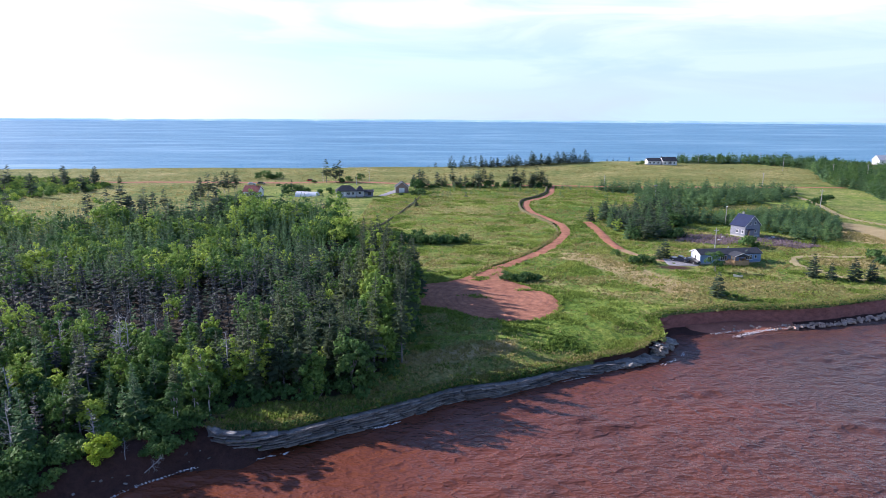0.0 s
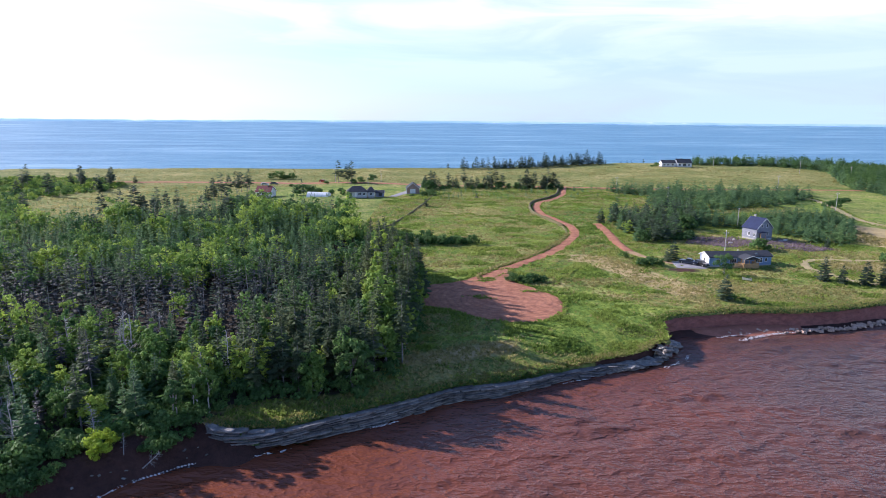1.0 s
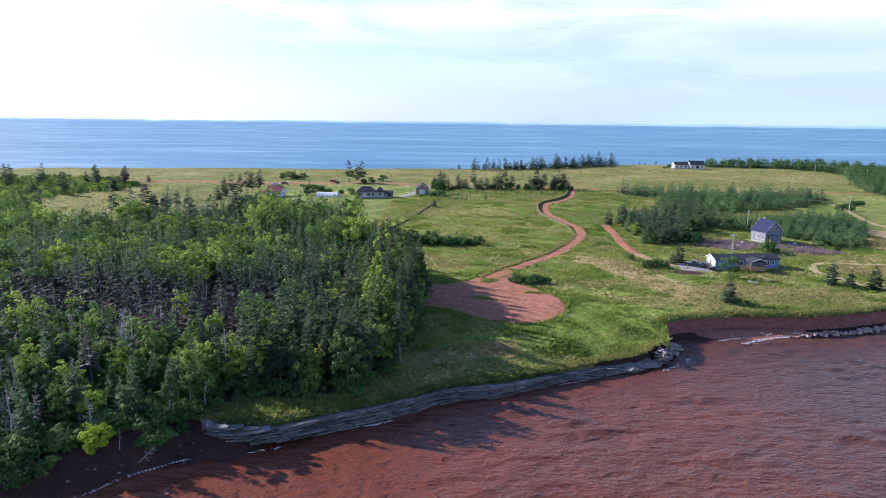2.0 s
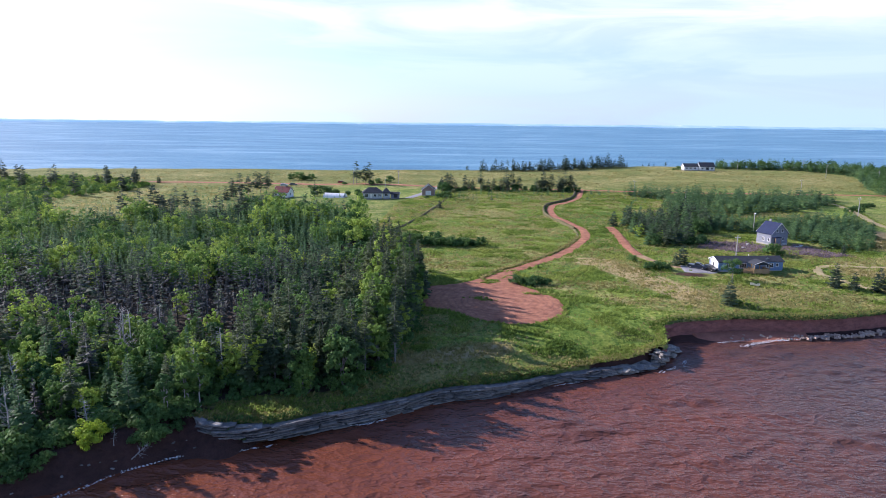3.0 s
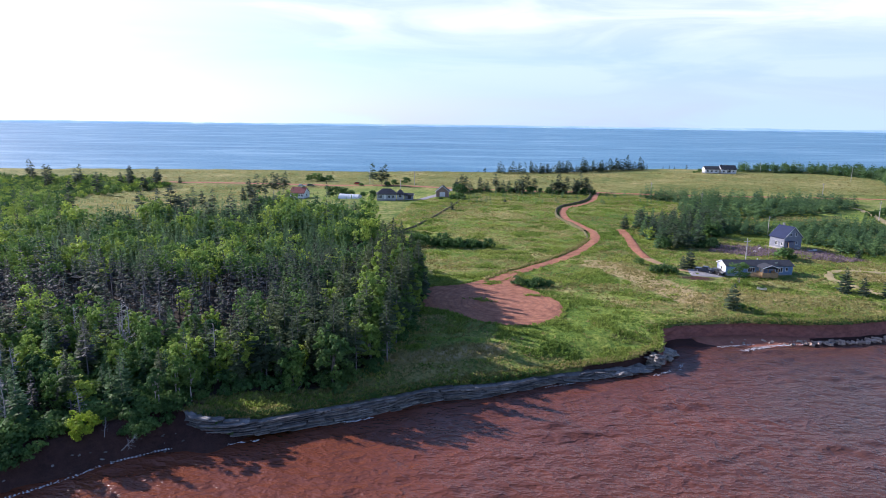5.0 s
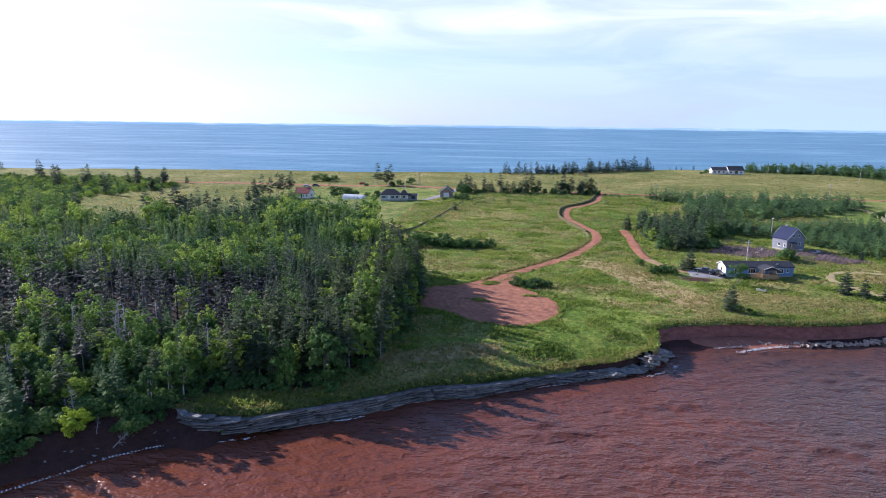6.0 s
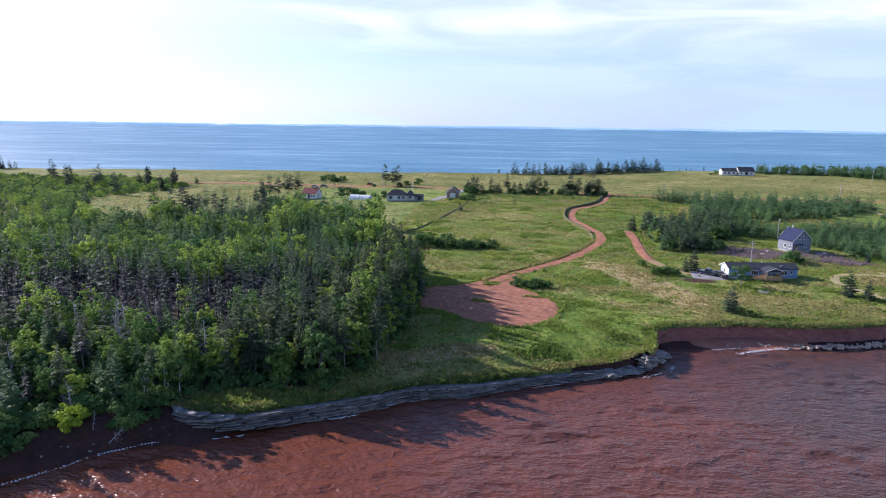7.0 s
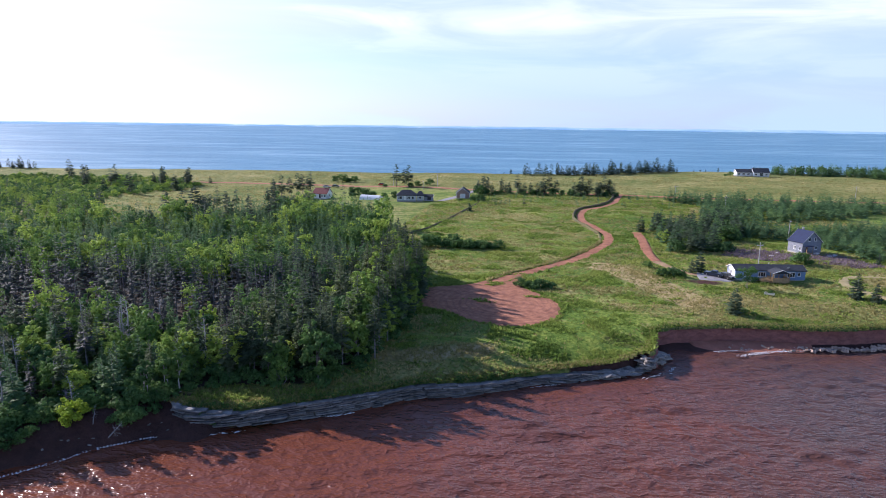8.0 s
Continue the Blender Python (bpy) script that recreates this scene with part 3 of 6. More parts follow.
# ---- plants ----
def tube(points, radii, n=5):
    """A tapered tube of triangles through the points."""
    p, r = np.array(points, float), np.array(radii, float)
    ang = np.arange(n) * 2 * np.pi / n
    t = np.gradient(p, axis=0)
    t /= np.linalg.norm(t, axis=1)[:, None]
    ref = np.where(np.abs(t[:, 2:]) > 0.8, [[1.0, 0, 0]], [[0, 0, 1.0]])
    u = np.cross(t, ref)
    u /= np.linalg.norm(u, axis=1)[:, None]
    w = np.cross(t, u)
    v = p[:, None] + r[:, None, None] * (np.cos(ang)[None, :, None] * u[:, None] + np.sin(ang)[None, :, None] * w[:, None])
    k = len(p)
    idx = np.arange(k * n).reshape(k, n)
    nxt = np.roll(idx, -1, 1)
    f = np.concatenate([np.stack([idx[:-1], nxt[:-1], nxt[1:]], -1).reshape(-1, 3), np.stack([idx[:-1], nxt[1:], idx[1:]], -1).reshape(-1, 3)])
    return v.reshape(-1, 3), f


def unit(v):
    return v / np.maximum(np.linalg.norm(v, axis=-1, keepdims=True), 1e-9)


def spruce(h, r, seed, bare=0.12, full=1.0, sprig=0.5, gap=0.4, boughs=7, sprigs=5, shape=1.0, hang=0.1):
    """Trunk and crown of a spruce: whorls of drooping boughs set with flat sprigs."""
    g = np.random.default_rng(seed)
    bend = g.normal(0, 0.02 * h, 2)
    axis = lambda z: np.stack([bend[0] * (z / h) ** 2, bend[1] * (z / h) ** 2, z], -1)
    zs = np.linspace(-0.3, h, 7)
    trunk = [tube(axis(zs), 0.0115 * h * (1 - zs / (h * 1.02)) + 0.012, 6)]
    z0 = bare * h
    for z in g.uniform(0.12 * h, z0 + 0.2 * h, int(14 + 60 * bare)):           # dead lower twigs
        a, q = g.uniform(0, 2 * np.pi), axis(np.array(z))
        e = q + np.array([np.cos(a), np.sin(a), g.uniform(-0.35, 0.1)]) * r * g.uniform(0.3, 0.75)
        trunk.append(tube([q, e], [0.03, 0.01], 3))
    tris = []
    for z in np.arange(z0, h - 0.15, gap):
        u = (z - z0) / (h - z0)
        turn = g.uniform(0, 2 * np.pi)
        for q in range(boughs):
            if g.random() > full:
                continue
            a = turn + q * 2 * np.pi / boughs + g.normal(0, 0.2)
            long = r * (1 - u) ** shape * g.uniform(0.5, 1.2) * (0.72 + 0.28 * min(1, u * 6)) + 0.2
            droop = g.uniform(-0.4, -0.08) - hang + (0.45 + hang) * u
            way, across = np.array([np.cos(a), np.sin(a), droop]), np.array([-np.sin(a), np.cos(a), 0])
            b = axis(np.array(z + g.uniform(-0.9, 0.9) * gap))
            wide = long * g.uniform(0.24, 0.38) + 0.08
            tip = b + way * long + (0, 0, 0.12 * long)
            mid = b + way * long * g.uniform(0.45, 0.65) + (0, 0, 0.1 * long)
            for sg in (-1, 1):                                   # two drooping halves of the bough
                rim = mid + sg * across * wide + (0, 0, -g.uniform(0.15, 0.55) * wide)
                tris.append(np.array([[b, rim, mid], [mid, rim, tip]]))
            if sprigs:
                f = g.uniform(0.25, 1.0, (sprigs, 1))
                sgn = g.choice([-1, 1], (sprigs, 1))
                p = b + way * long * f + (0, 0, 0.1 * long) + sgn * across * wide * g.uniform(0.2, 0.9, (sprigs, 1)) * np.sin(np.pi * np.clip(f, 0.1, 0.95))
                d = unit(way * g.uniform(0.4, 1.0, (sprigs, 1)) + sgn * across * g.uniform(0.2, 1.0, (sprigs, 1)) + np.array([0, 0, 1]) * g.uniform(-0.6, 0.25, (sprigs, 1)))
                ln = sprig * g.uniform(0.6, 1.15, (sprigs, 1)) * (0.5 + 0.5 * (1 - u))
                wd = unit(np.cross(d, g.normal(0, 0.6, (sprigs, 3)) + np.array([0, 0, 1]))) * ln * 0.32
                tris.append(np.stack([p - wd, p + wd, p + d * ln], 1))
    tris.append((axis(np.array(h - 0.35)) + np.array([[[0.1, 0, 0], [-0.07, 0.08, 0], [0, 0, 0.75]], [[0, 0.1, 0], [0.06, -0.08, 0], [0, 0, 0.8]]])))
    v = np.concatenate(tris).reshape(-1, 3)
    return join(trunk), (v, np.arange(len(v)).reshape(-1, 3))


def spire(h, r, seed):
    """Crown of a narrow young spruce in a dense stand: rising whorls of single boughs."""
    g = np.random.default_rng(seed)
    tris = []
    for z in np.arange(0.25 * h, h - 0.1, 0.42):
        u = (z / h - 0.25) / 0.75
        for a in g.uniform(0, 2 * np.pi) + np.arange(4) * np.pi / 2 + g.normal(0, 0.3, 4):
            long = r * (1 - u) ** 0.9 * g.uniform(0.55, 1.25) + 0.12
            b = np.array([0, 0, z + g.uniform(-0.3, 0.3)])
            way, across = np.array([np.cos(a), np.sin(a), g.uniform(-0.35, 0.15)]), np.array([-np.sin(a), np.cos(a), 0.0])
            mid, wide = b + way * long * 0.55 + (0, 0, 0.12 * long), 0.34 * long + 0.08
            tris.append(np.array([[b, mid + across * wide, b + way * long], [b, b + way * long, mid - across * wide]]))
    tris.append(np.array([[[0.12, 0, h - 0.5], [-0.1, 0.08, h - 0.5], [0, 0, h + 0.4]]]))
    v = np.concatenate(tris).reshape(-1, 3)
    return v, np.arange(len(v)).reshape(-1, 3)


def broadleaf(h, r, seed, clumps=26, leaves=40, leaf=0.34, bare=0.3, stems=1, fine=False):
    """Trunk with limbs, and a crown of leaf clumps of uneven outline."""
    g = np.random.default_rng(seed)
    wood, cl = [], []
    c0 = np.array([0, 0, h * (bare + (1 - bare) * 0.48)])
    for i in range(clumps):
        d = unit(g.normal(0, 1, 3) + np.array([0, 0, 0.25]))
        cl.append(c0 + d * np.array([r, r, h * (1 - bare) * 0.5]) * g.uniform(0.25, 1.0) ** 0.6 * (1 + 0.25 * np.sin(3 * d[0] + seed) * np.cos(2 * d[1])))
    cl = np.array(cl)
    for s in range(stems):
        foot = np.array([g.normal(0, 0.25), g.normal(0, 0.25), -0.3]) * (stems > 1) + np.array([0, 0, -0.3]) * (stems == 1)
        tip = c0 + g.normal(0, 0.25 * r, 3)
        mid = 0.5 * (foot + tip) + g.normal(0, 0.05 * h, 3) * (1, 1, 0)
        rad = 0.018 * h / stems ** 0.4
        wood.append(tube([foot, mid, tip], [rad, rad * 0.75, rad * 0.4], 6))
        for j in g.choice(clumps, min(clumps, 8 // stems + 2), replace=False):
            b = mid + (tip - mid) * g.uniform(0, 0.9)
            wood.append(tube([b, 0.5 * (b + cl[j]) + (0, 0, -0.1), cl[j]], [rad * 0.4, rad * 0.28, 0.012], 4))
    cs = r * g.uniform(0.7, 1.35, clumps) * 1.15 / clumps ** 0.43
    p = (cl[:, None] + unit(g.normal(0, 1, (clumps, leaves, 3))) * (cs[:, None] * g.uniform(0.25, 1, (clumps, leaves)) ** 0.6)[..., None] * (1, 1, 0.75)).reshape(-1, 3)
    k = len(p)
    nrm = unit(g.normal(0, 0.38, (k, 3)) + unit(p - np.repeat(cl, leaves, 0)) * 0.9 + unit(p - c0) * 0.35 + (0, 0, 0.3))
    u = unit(np.cross(nrm, g.normal(0, 1, (k, 3))))
    w = np.cross(nrm, u)
    sz = leaf * g.uniform(0.55, 1.2, (k, 1))
    v = np.stack([p - u * sz * 0.5, p + w * sz * 0.34, p + u * sz * 0.5, p - w * sz * 0.34], 1).reshape(-1, 3)
    if fine:
        v = np.stack([p - u * sz * 0.5, p + u * sz * 0.5, p + w * sz * 0.8], 1).reshape(-1, 3)
        return join(wood), (v, np.arange(3 * k).reshape(-1, 3))
    b = np.arange(k)[:, None] * 4
    return join(wood), (v, np.concatenate([b + (0, 1, 2), b + (0, 2, 3)]))


def snag(h, seed, forks=3):
    """A dead, bleached tree with bare limbs."""
    g = np.random.default_rng(seed)
    zs = np.linspace(-0.3, h, 6)
    lean = g.normal(0, 0.06, 2)
    ax = np.stack([lean[0] * zs + 0.1 * np.sin(zs), lean[1] * zs, zs], -1)
    wood = [tube(ax, 0.02 * h * (1 - zs / h * 0.85), 6)]
    twigs = []
    for i in range(22 + forks * 6):
        z = g.uniform(0.25, 0.98) * h
        b = np.array([np.interp(z, zs, ax[:, 0]), np.interp(z, zs, ax[:, 1]), z])
        a = g.uniform(0, 2 * np.pi)
        ln = (1.1 - z / h) * h * 0.28 * g.uniform(0.5, 1.3) + 0.25
        e = b + np.array([np.cos(a), np.sin(a), g.uniform(-0.1, 0.9)]) * ln
        twigs.append(tube([b, 0.5 * (b + e) + g.normal(0, 0.05, 3), e], [0.035, 0.025, 0.008], 3))
        for j in range(2):
            m = b + (e - b) * g.uniform(0.4, 0.9)
            twigs.append(tube([m, m + g.normal(0, 0.3, 3) * ln * 0.5], [0.015, 0.006], 3))
    return join(wood), join(twigs)


def tree_proto(name, pair, leafmat, barkmat, label, category, group, crown="crown"):
    t = thing(name, pose(0, 0, -500), label, category, group)
    part("trunk", pair[0], barkmat, t)
    part(crown, pair[1], leafmat, t)
    return t


def drop(t):
    for o in (*t.children_recursive, t):
        bpy.data.objects.remove(o)


def stand(proto, x, y, s=1.0, turn=0.0, lean=0.0, sz=1.0, dz=0.0):
    ob = copy_thing(proto, pose(x, y, float(height(x, y)) - 0.05 + dz, lean, 0, turn))
    ob.scale = (s, s, s * sz)
    return ob


def mass(pairs, xs, ys, scales, picks, rng, dz=-0.05):
    """Many copies of plain meshes joined into one mesh, each with a tone of its own."""
    out, tones = [], []
    for x, y, s, k in zip(xs, ys, scales, picks):
        v, f = pairs[k]
        a = rng.uniform(0, 2 * np.pi)
        c, d = np.cos(a), np.sin(a)
        q = np.stack([(v[:, 0] * c - v[:, 1] * d) * s, (v[:, 0] * d + v[:, 1] * c) * s, v[:, 2] * s * rng.uniform(0.88, 1.12)], -1)
        out.append((q + (x, y, float(height(x, y)) + dz), f))
        tones.append(np.full(len(v), rng.random(), np.float32))
    me = np_mesh("mass", *join(out))
    me.attributes.new("tone", "FLOAT", "POINT").data.foreach_set("value", np.concatenate(tones))
    return me


def scatter(poly, gap, rng, jitter=0.45):
    p = np.array(poly)
    xs, ys = np.meshgrid(np.arange(p[:, 0].min(), p[:, 0].max(), gap), np.arange(p[:, 1].min(), p[:, 1].max(), gap))
    xs = (xs + (np.arange(xs.shape[0]) % 2)[:, None] * gap / 2).ravel()
    ys = ys.ravel()
    xs, ys = xs + rng.uniform(-1, 1, xs.shape) * gap * jitter, ys + rng.uniform(-1, 1, ys.shape) * gap * jitter
    k = inside(xs, ys, poly)
    return xs[k], ys[k]


rng = np.random.default_rng(11)
spruces = [tree_proto("spruce_tree", spruce(h, r, 100 + i, bare, full, 0.45, 0.42, 8, 5), LITOLIVESPRUCE, BARK, "tall olive green spruce with bare lower limbs in the wood", "spruce tree", "trees of the wood")
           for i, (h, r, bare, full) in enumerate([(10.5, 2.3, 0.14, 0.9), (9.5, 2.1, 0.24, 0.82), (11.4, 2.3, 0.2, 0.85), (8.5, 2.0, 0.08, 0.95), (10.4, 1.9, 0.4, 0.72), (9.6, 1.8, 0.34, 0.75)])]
greens = [tree_proto("spruce_tree", spruce(h, r, 120 + i, bare, 0.95, 0.5, 0.48, 7, 4), YOUNGSPRUCE, BARK, "dark green pointed spruce in the wood", "spruce tree", "trees of the wood")
          for i, (h, r, bare) in enumerate([(8.0, 1.9, 0.06), (6.5, 1.7, 0.04), (9.4, 1.9, 0.1)])]
greys = [tree_proto("spruce_tree", spruce(h, r, 140 + i, bare, full, 0.4, 0.5, 6, 4), GREYSPRUCE, GREYBARK, "thin grey half-dead spruce in the wood", "spruce tree", "trees of the wood")
         for i, (h, r, bare, full) in enumerate([(9.5, 1.5, 0.3, 0.62), (8.5, 1.4, 0.25, 0.6), (10, 1.6, 0.42, 0.55)])]
leafy = [tree_proto("broadleaf_tree", broadleaf(h, r, 200 + i, 2 * cl, 30, 0.4, bare, st, True), LEAF, BARK, "bright green leafy tree in the wood", "leafy tree", "trees of the wood")
         for i, (h, r, cl, bare, st) in enumerate([(7.5, 2.5, 38, 0.1, 1), (6.5, 2.3, 34, 0.06, 2), (8.8, 2.4, 38, 0.18, 2), (6, 2.1, 32, 0.03, 3), (7.5, 2.9, 42, 0.1, 1)])]
snags = [tree_proto("dead_tree", snag(h, 300 + i), DEADWOOD, DEADWOOD, "bleached dead tree with bare limbs", "dead tree", "trees of the wood", "bare_crown") for i, h in enumerate((8.5, 7, 9.5))]

lite_spruce = [spruce(h, r, 400 + i, 0.12, 0.88, 0.7, 0.85, 6, 1)[1] for i, (h, r) in enumerate([(10, 2.2), (8.8, 2.0), (7.8, 2.0), (11.5, 2.2)])]
lite_grey = [join([*spruce(h, r, 420 + i, 0.3, 0.6, 0.6, 0.9, 5, 1)]) for i, (h, r) in enumerate([(9.0, 1.5), (8.5, 1.4)])]
lite_stem = [spruce(h, 1.3, 425 + i, 0.55, 0.0, 0.5, 0.9, 5, 0)[0] for i, h in enumerate((8.5, 7.0, 9.5))]
lite_bushy = [spruce(h, r, 450 + i, 0.02, 0.98, 0.7, 0.7, 6, 1, 0.65)[1] for i, (h, r) in enumerate([(5.6, 2.3), (4.8, 2.2), (6.6, 2.5)])]
lite_young = [spruce(h, r, 430 + i, 0.02, 0.98, 0.6, 0.75, 6, 1)[1] for i, (h, r) in enumerate([(6.0, 1.8), (5.0, 1.6), (7.0, 1.8)])]
spires = [spire(h, r, 470 + i) for i, (h, r) in enumerate([(7.5, 1.25), (6.2, 1.15), (8.6, 1.3), (7.0, 1.05)])]
lite_leaf = [broadleaf(h, r, 440 + i, 30, 13, 0.58, 0.1, 1, True)[1] for i, (h, r) in enumerate([(7.0, 2.5), (6.0, 2.3), (8.0, 2.6)])]


def wood_zone(x, y):
    """What grows where in the wood: olive spruces by the lane, a dying grey belt, young growth behind, leafy edges."""
    u, n1, n2 = rng.random(), float(fbm(x / 15, y / 12, 61, 3)), float(fbm(x / 9, y / 9, 63, 3))
    if x > -31 - 0.12 * (y - 90) and y < 158:
        return "s" if u < 0.6 else "g" if u < 0.69 else "l" if u < 0.97 else "d"
    if y < 97:
        return "l" if n2 > 0.46 and u < 0.76 else "y" if u < 0.68 else "g" if u < 0.78 else "s" if u < 0.95 else "d"
    if y < 106:
        return "l" if n2 > 0.45 and u < 0.82 else "g" if u < 0.3 else "y" if u < 0.95 else "d"
    if y < 132 + 8 * n1:
        return "g" if u < 0.5 else "t" if u < 0.62 else "" if u < 0.74 else "s" if u < 0.95 else "l"
    if y < 150 + 14 * n2:
        return "l" if n1 > 0.52 and u < 0.8 else "" if u < 0.6 else "s" if u < 0.85 else "g"
    return "l" if u < 0.12 + 5.0 * (n1 - 0.5) else "" if u < 0.96 else "s"


fx, fy = scatter(FOREST, 3.35, rng)
seen = fx > -14 - 1.04 * (fy + 4)
fx, fy = fx[seen], fy[seen]
close = (fy < 104) & (fx > -70) & (fx > 22 - 1.04 * (fy + 4)) | (fx > -17) & (fy < 160)
kinds = np.array([wood_zone(x, y) for x, y in zip(fx, fy)])
for x, y, k in zip(fx[close], fy[close], kinds[close]):
    pool = {"s": spruces, "g": greys, "l": leafy, "d": snags, "y": greens, "t": greys, "": greens}[k]
    pick = pool[rng.integers(len(pool))]
    if k == "s" and y < 106 and rng.random() < 0.6:
        pick = spruces[int(rng.choice([4, 5]))]
    stand(pick, x, y, (0.87 if x < -32 else 1.0) * rng.uniform(0.72, 1.16) * (1.12 if x > -26 else 1.0), rng.uniform(0, 360), rng.normal(0, 1.5))
for k, pool, mat_, nm in (("s", lite_spruce, SPRUCE, "dense far wood of olive spruces"), ("g", lite_grey, GREYSPRUCE, "dying belt of grey half-dead spruces"), ("y", lite_young, YOUNGSPRUCE, "young green spruces in the wood"),
                          ("l", lite_leaf, LEAF, "dense far wood of bright leafy trees"), ("t", lite_stem, GREYBARK, "bare pale trunks standing in the wood")):
    s = (~close) & (kinds == k)
    if s.sum():
        ob = part("forest", mass(pool, fx[s], fy[s], rng.uniform(0.75, 1.18, s.sum()) * (1 + 0.35 * ease((fy[s] - 175) / 40)), rng.integers(len(pool), size=s.sum()), rng), mat_)
        tagged(ob, nm, "forest", kind="stuff")
s = (~close) & (kinds == "s") & (fy < 150) & (rng.random(len(fx)) < 0.6)
tagged(part("forest", mass(lite_stem, fx[s], fy[s], rng.uniform(0.7, 1.0, s.sum()), rng.integers(3, size=s.sum()), rng), BARK), "grey trunks and dead twigs of the spruces", "forest", kind="stuff")
yx, yy = scatter(FOREST, 2.35, rng)
k = (yy > 132 + 16 * fbm(yx / 9, yy / 9, 63, 3)) & (fbm(yx / 15, yy / 12, 61, 3) < 0.6) & (yx < -26 + 0.2 * (150 - yy)) & (yx > -14 - 1.04 * (yy + 4))
yx, yy = yx[k], yy[k]
tagged(part("forest", mass(spires, yx, yy, rng.uniform(0.7, 1.15, len(yx)) * (1 + 0.25 * ease((yy - 175) / 40)), rng.integers(4, size=len(yx)), rng), YOUNGSPRUCE), "dense stand of slender young green spruces", "forest", kind="stuff")


# ---- more woods and single trees ----
def grove(poly, gap, pool, material, label, lo=0.8, hi=1.2, keep=1.0, within=None):
    xs, ys = scatter(poly, gap, rng)
    k = (rng.random(len(xs)) < keep) & (within(xs, ys) if within else True) & (xs > 24 - 1.06 * (ys + 4)) & (xs < 14 + 0.73 * ys)
    xs, ys = xs[k], ys[k]
    return tagged(part("forest", mass(pool, xs, ys, rng.uniform(lo, hi, len(xs)), rng.integers(len(pool), size=len(xs)), rng), material), label, "forest", kind="stuff")


shrub_pool = [broadleaf(h, r, 500 + i, 9, 18, 0.65, 0.0, 1, True)[1] for i, (h, r) in enumerate([(2.2, 1.7), (1.7, 1.5), (2.8, 1.9)])]
LEFTWOOD = [(-138, 192), (-150, 222), (-176, 256), (-226, 292), (-330, 320), (-330, 200), (-196, 158)]
grove(LEFTWOOD, 4.6, lite_leaf, LEAF, "leafy wood behind the dry pasture", 0.7, 1.0, 0.6)
grove(LEFTWOOD, 5.0, lite_spruce + lite_grey, SPRUCE, "dark spruces in the wood behind the dry pasture", 0.7, 1.0, 0.35)
SCRUB = [(-218, 274), (-203, 278), (-200, 294), (-201, 312), (-196, 325), (-189, 335), (-190, 370), (-221, 392), (-250, 396), (-300, 392), (-345, 392), (-345, 300), (-260, 280)]
grove(SCRUB, 3.2, shrub_pool, LEAF, "low green alder scrub beside the road", 0.6, 1.15, 0.8)
FARWOOD = [(192, 512), (205, 545), (300, 545), (420, 520), (420, 300), (260, 268), (212, 296), (226, 330), (232, 372), (262, 440), (268, 470), (250, 512)]
near_edge = lambda x, y: off_line(x, y, [(198, 530), (250, 512), (268, 470), (262, 440), (232, 372), (226, 330), (212, 296)]) < 50
grove(FARWOOD, 4.2, lite_spruce[1:3] + lite_bushy, YOUNGSPRUCE, "mixed dark green wood on the headland", 0.65, 1.0, 0.9, near_edge)
fe = resample([(198, 530), (216, 521), (250, 512), (268, 470), (262, 440), (232, 372), (226, 330), (212, 296)], 2.6)
fe = fe + rng.uniform(-1.5, 1.5, fe.shape)
tagged(part("forest", mass(lite_bushy, fe[:, 0] + 2, fe[:, 1] + 2, rng.uniform(0.8, 1.3, len(fe)), rng.integers(3, size=len(fe)), rng), YOUNGSPRUCE), "dense edge of the wood on the headland", "forest", kind="stuff")
grove(FARWOOD, 6.5, lite_leaf, SHRUBLEAF, "leafy trees in the wood on the headland", 0.8, 1.1, 0.6, near_edge)

ux, uy = scatter(FOREST, 2.8, rng)
k = (ux > 24 - 1.04 * (uy + 4)) & (uy < 104) | (ux > -26) & (uy < 150)
under = [broadleaf(h, r, 520 + i, 10, 22, 0.45, 0.0, 1, True)[1] for i, (h, r) in enumerate([(1.6, 1.4), (2.4, 1.5)])]
tagged(part("undergrowth", mass(under, ux[k], uy[k], rng.uniform(0.7, 1.3, k.sum()), rng.integers(2, size=k.sum()), rng), SHRUBLEAF), "dark green undergrowth between the trees", "undergrowth", kind="stuff")

lone_spruces = [tree_proto("spruce_tree", spruce(h, r, 620 + i, b, 0.93 if i % 2 else 0.62, 0.65, 0.45, 7, 4, 0.8 if i % 2 else 0.45), SPRUCE, BARK, "dark green spruce standing in the open meadow", "spruce tree", "spruces in the open")
                for i, (h, r, b) in enumerate([(9, 2.4, 0.26), (7, 2.7, 0.05), (9.8, 2.5, 0.34), (4.0, 1.8, 0.02)])]
shrubs = [tree_proto("shrub", broadleaf(h, r, 640 + i, 18, 40, 0.42, 0.0, 1, True), SHRUBLEAF, BARK, "dense green shrub in the meadow", "shrub", "meadow shrubs")
          for i, (h, r) in enumerate([(2.2, 1.9), (1.6, 1.5), (2.8, 2.2)])]

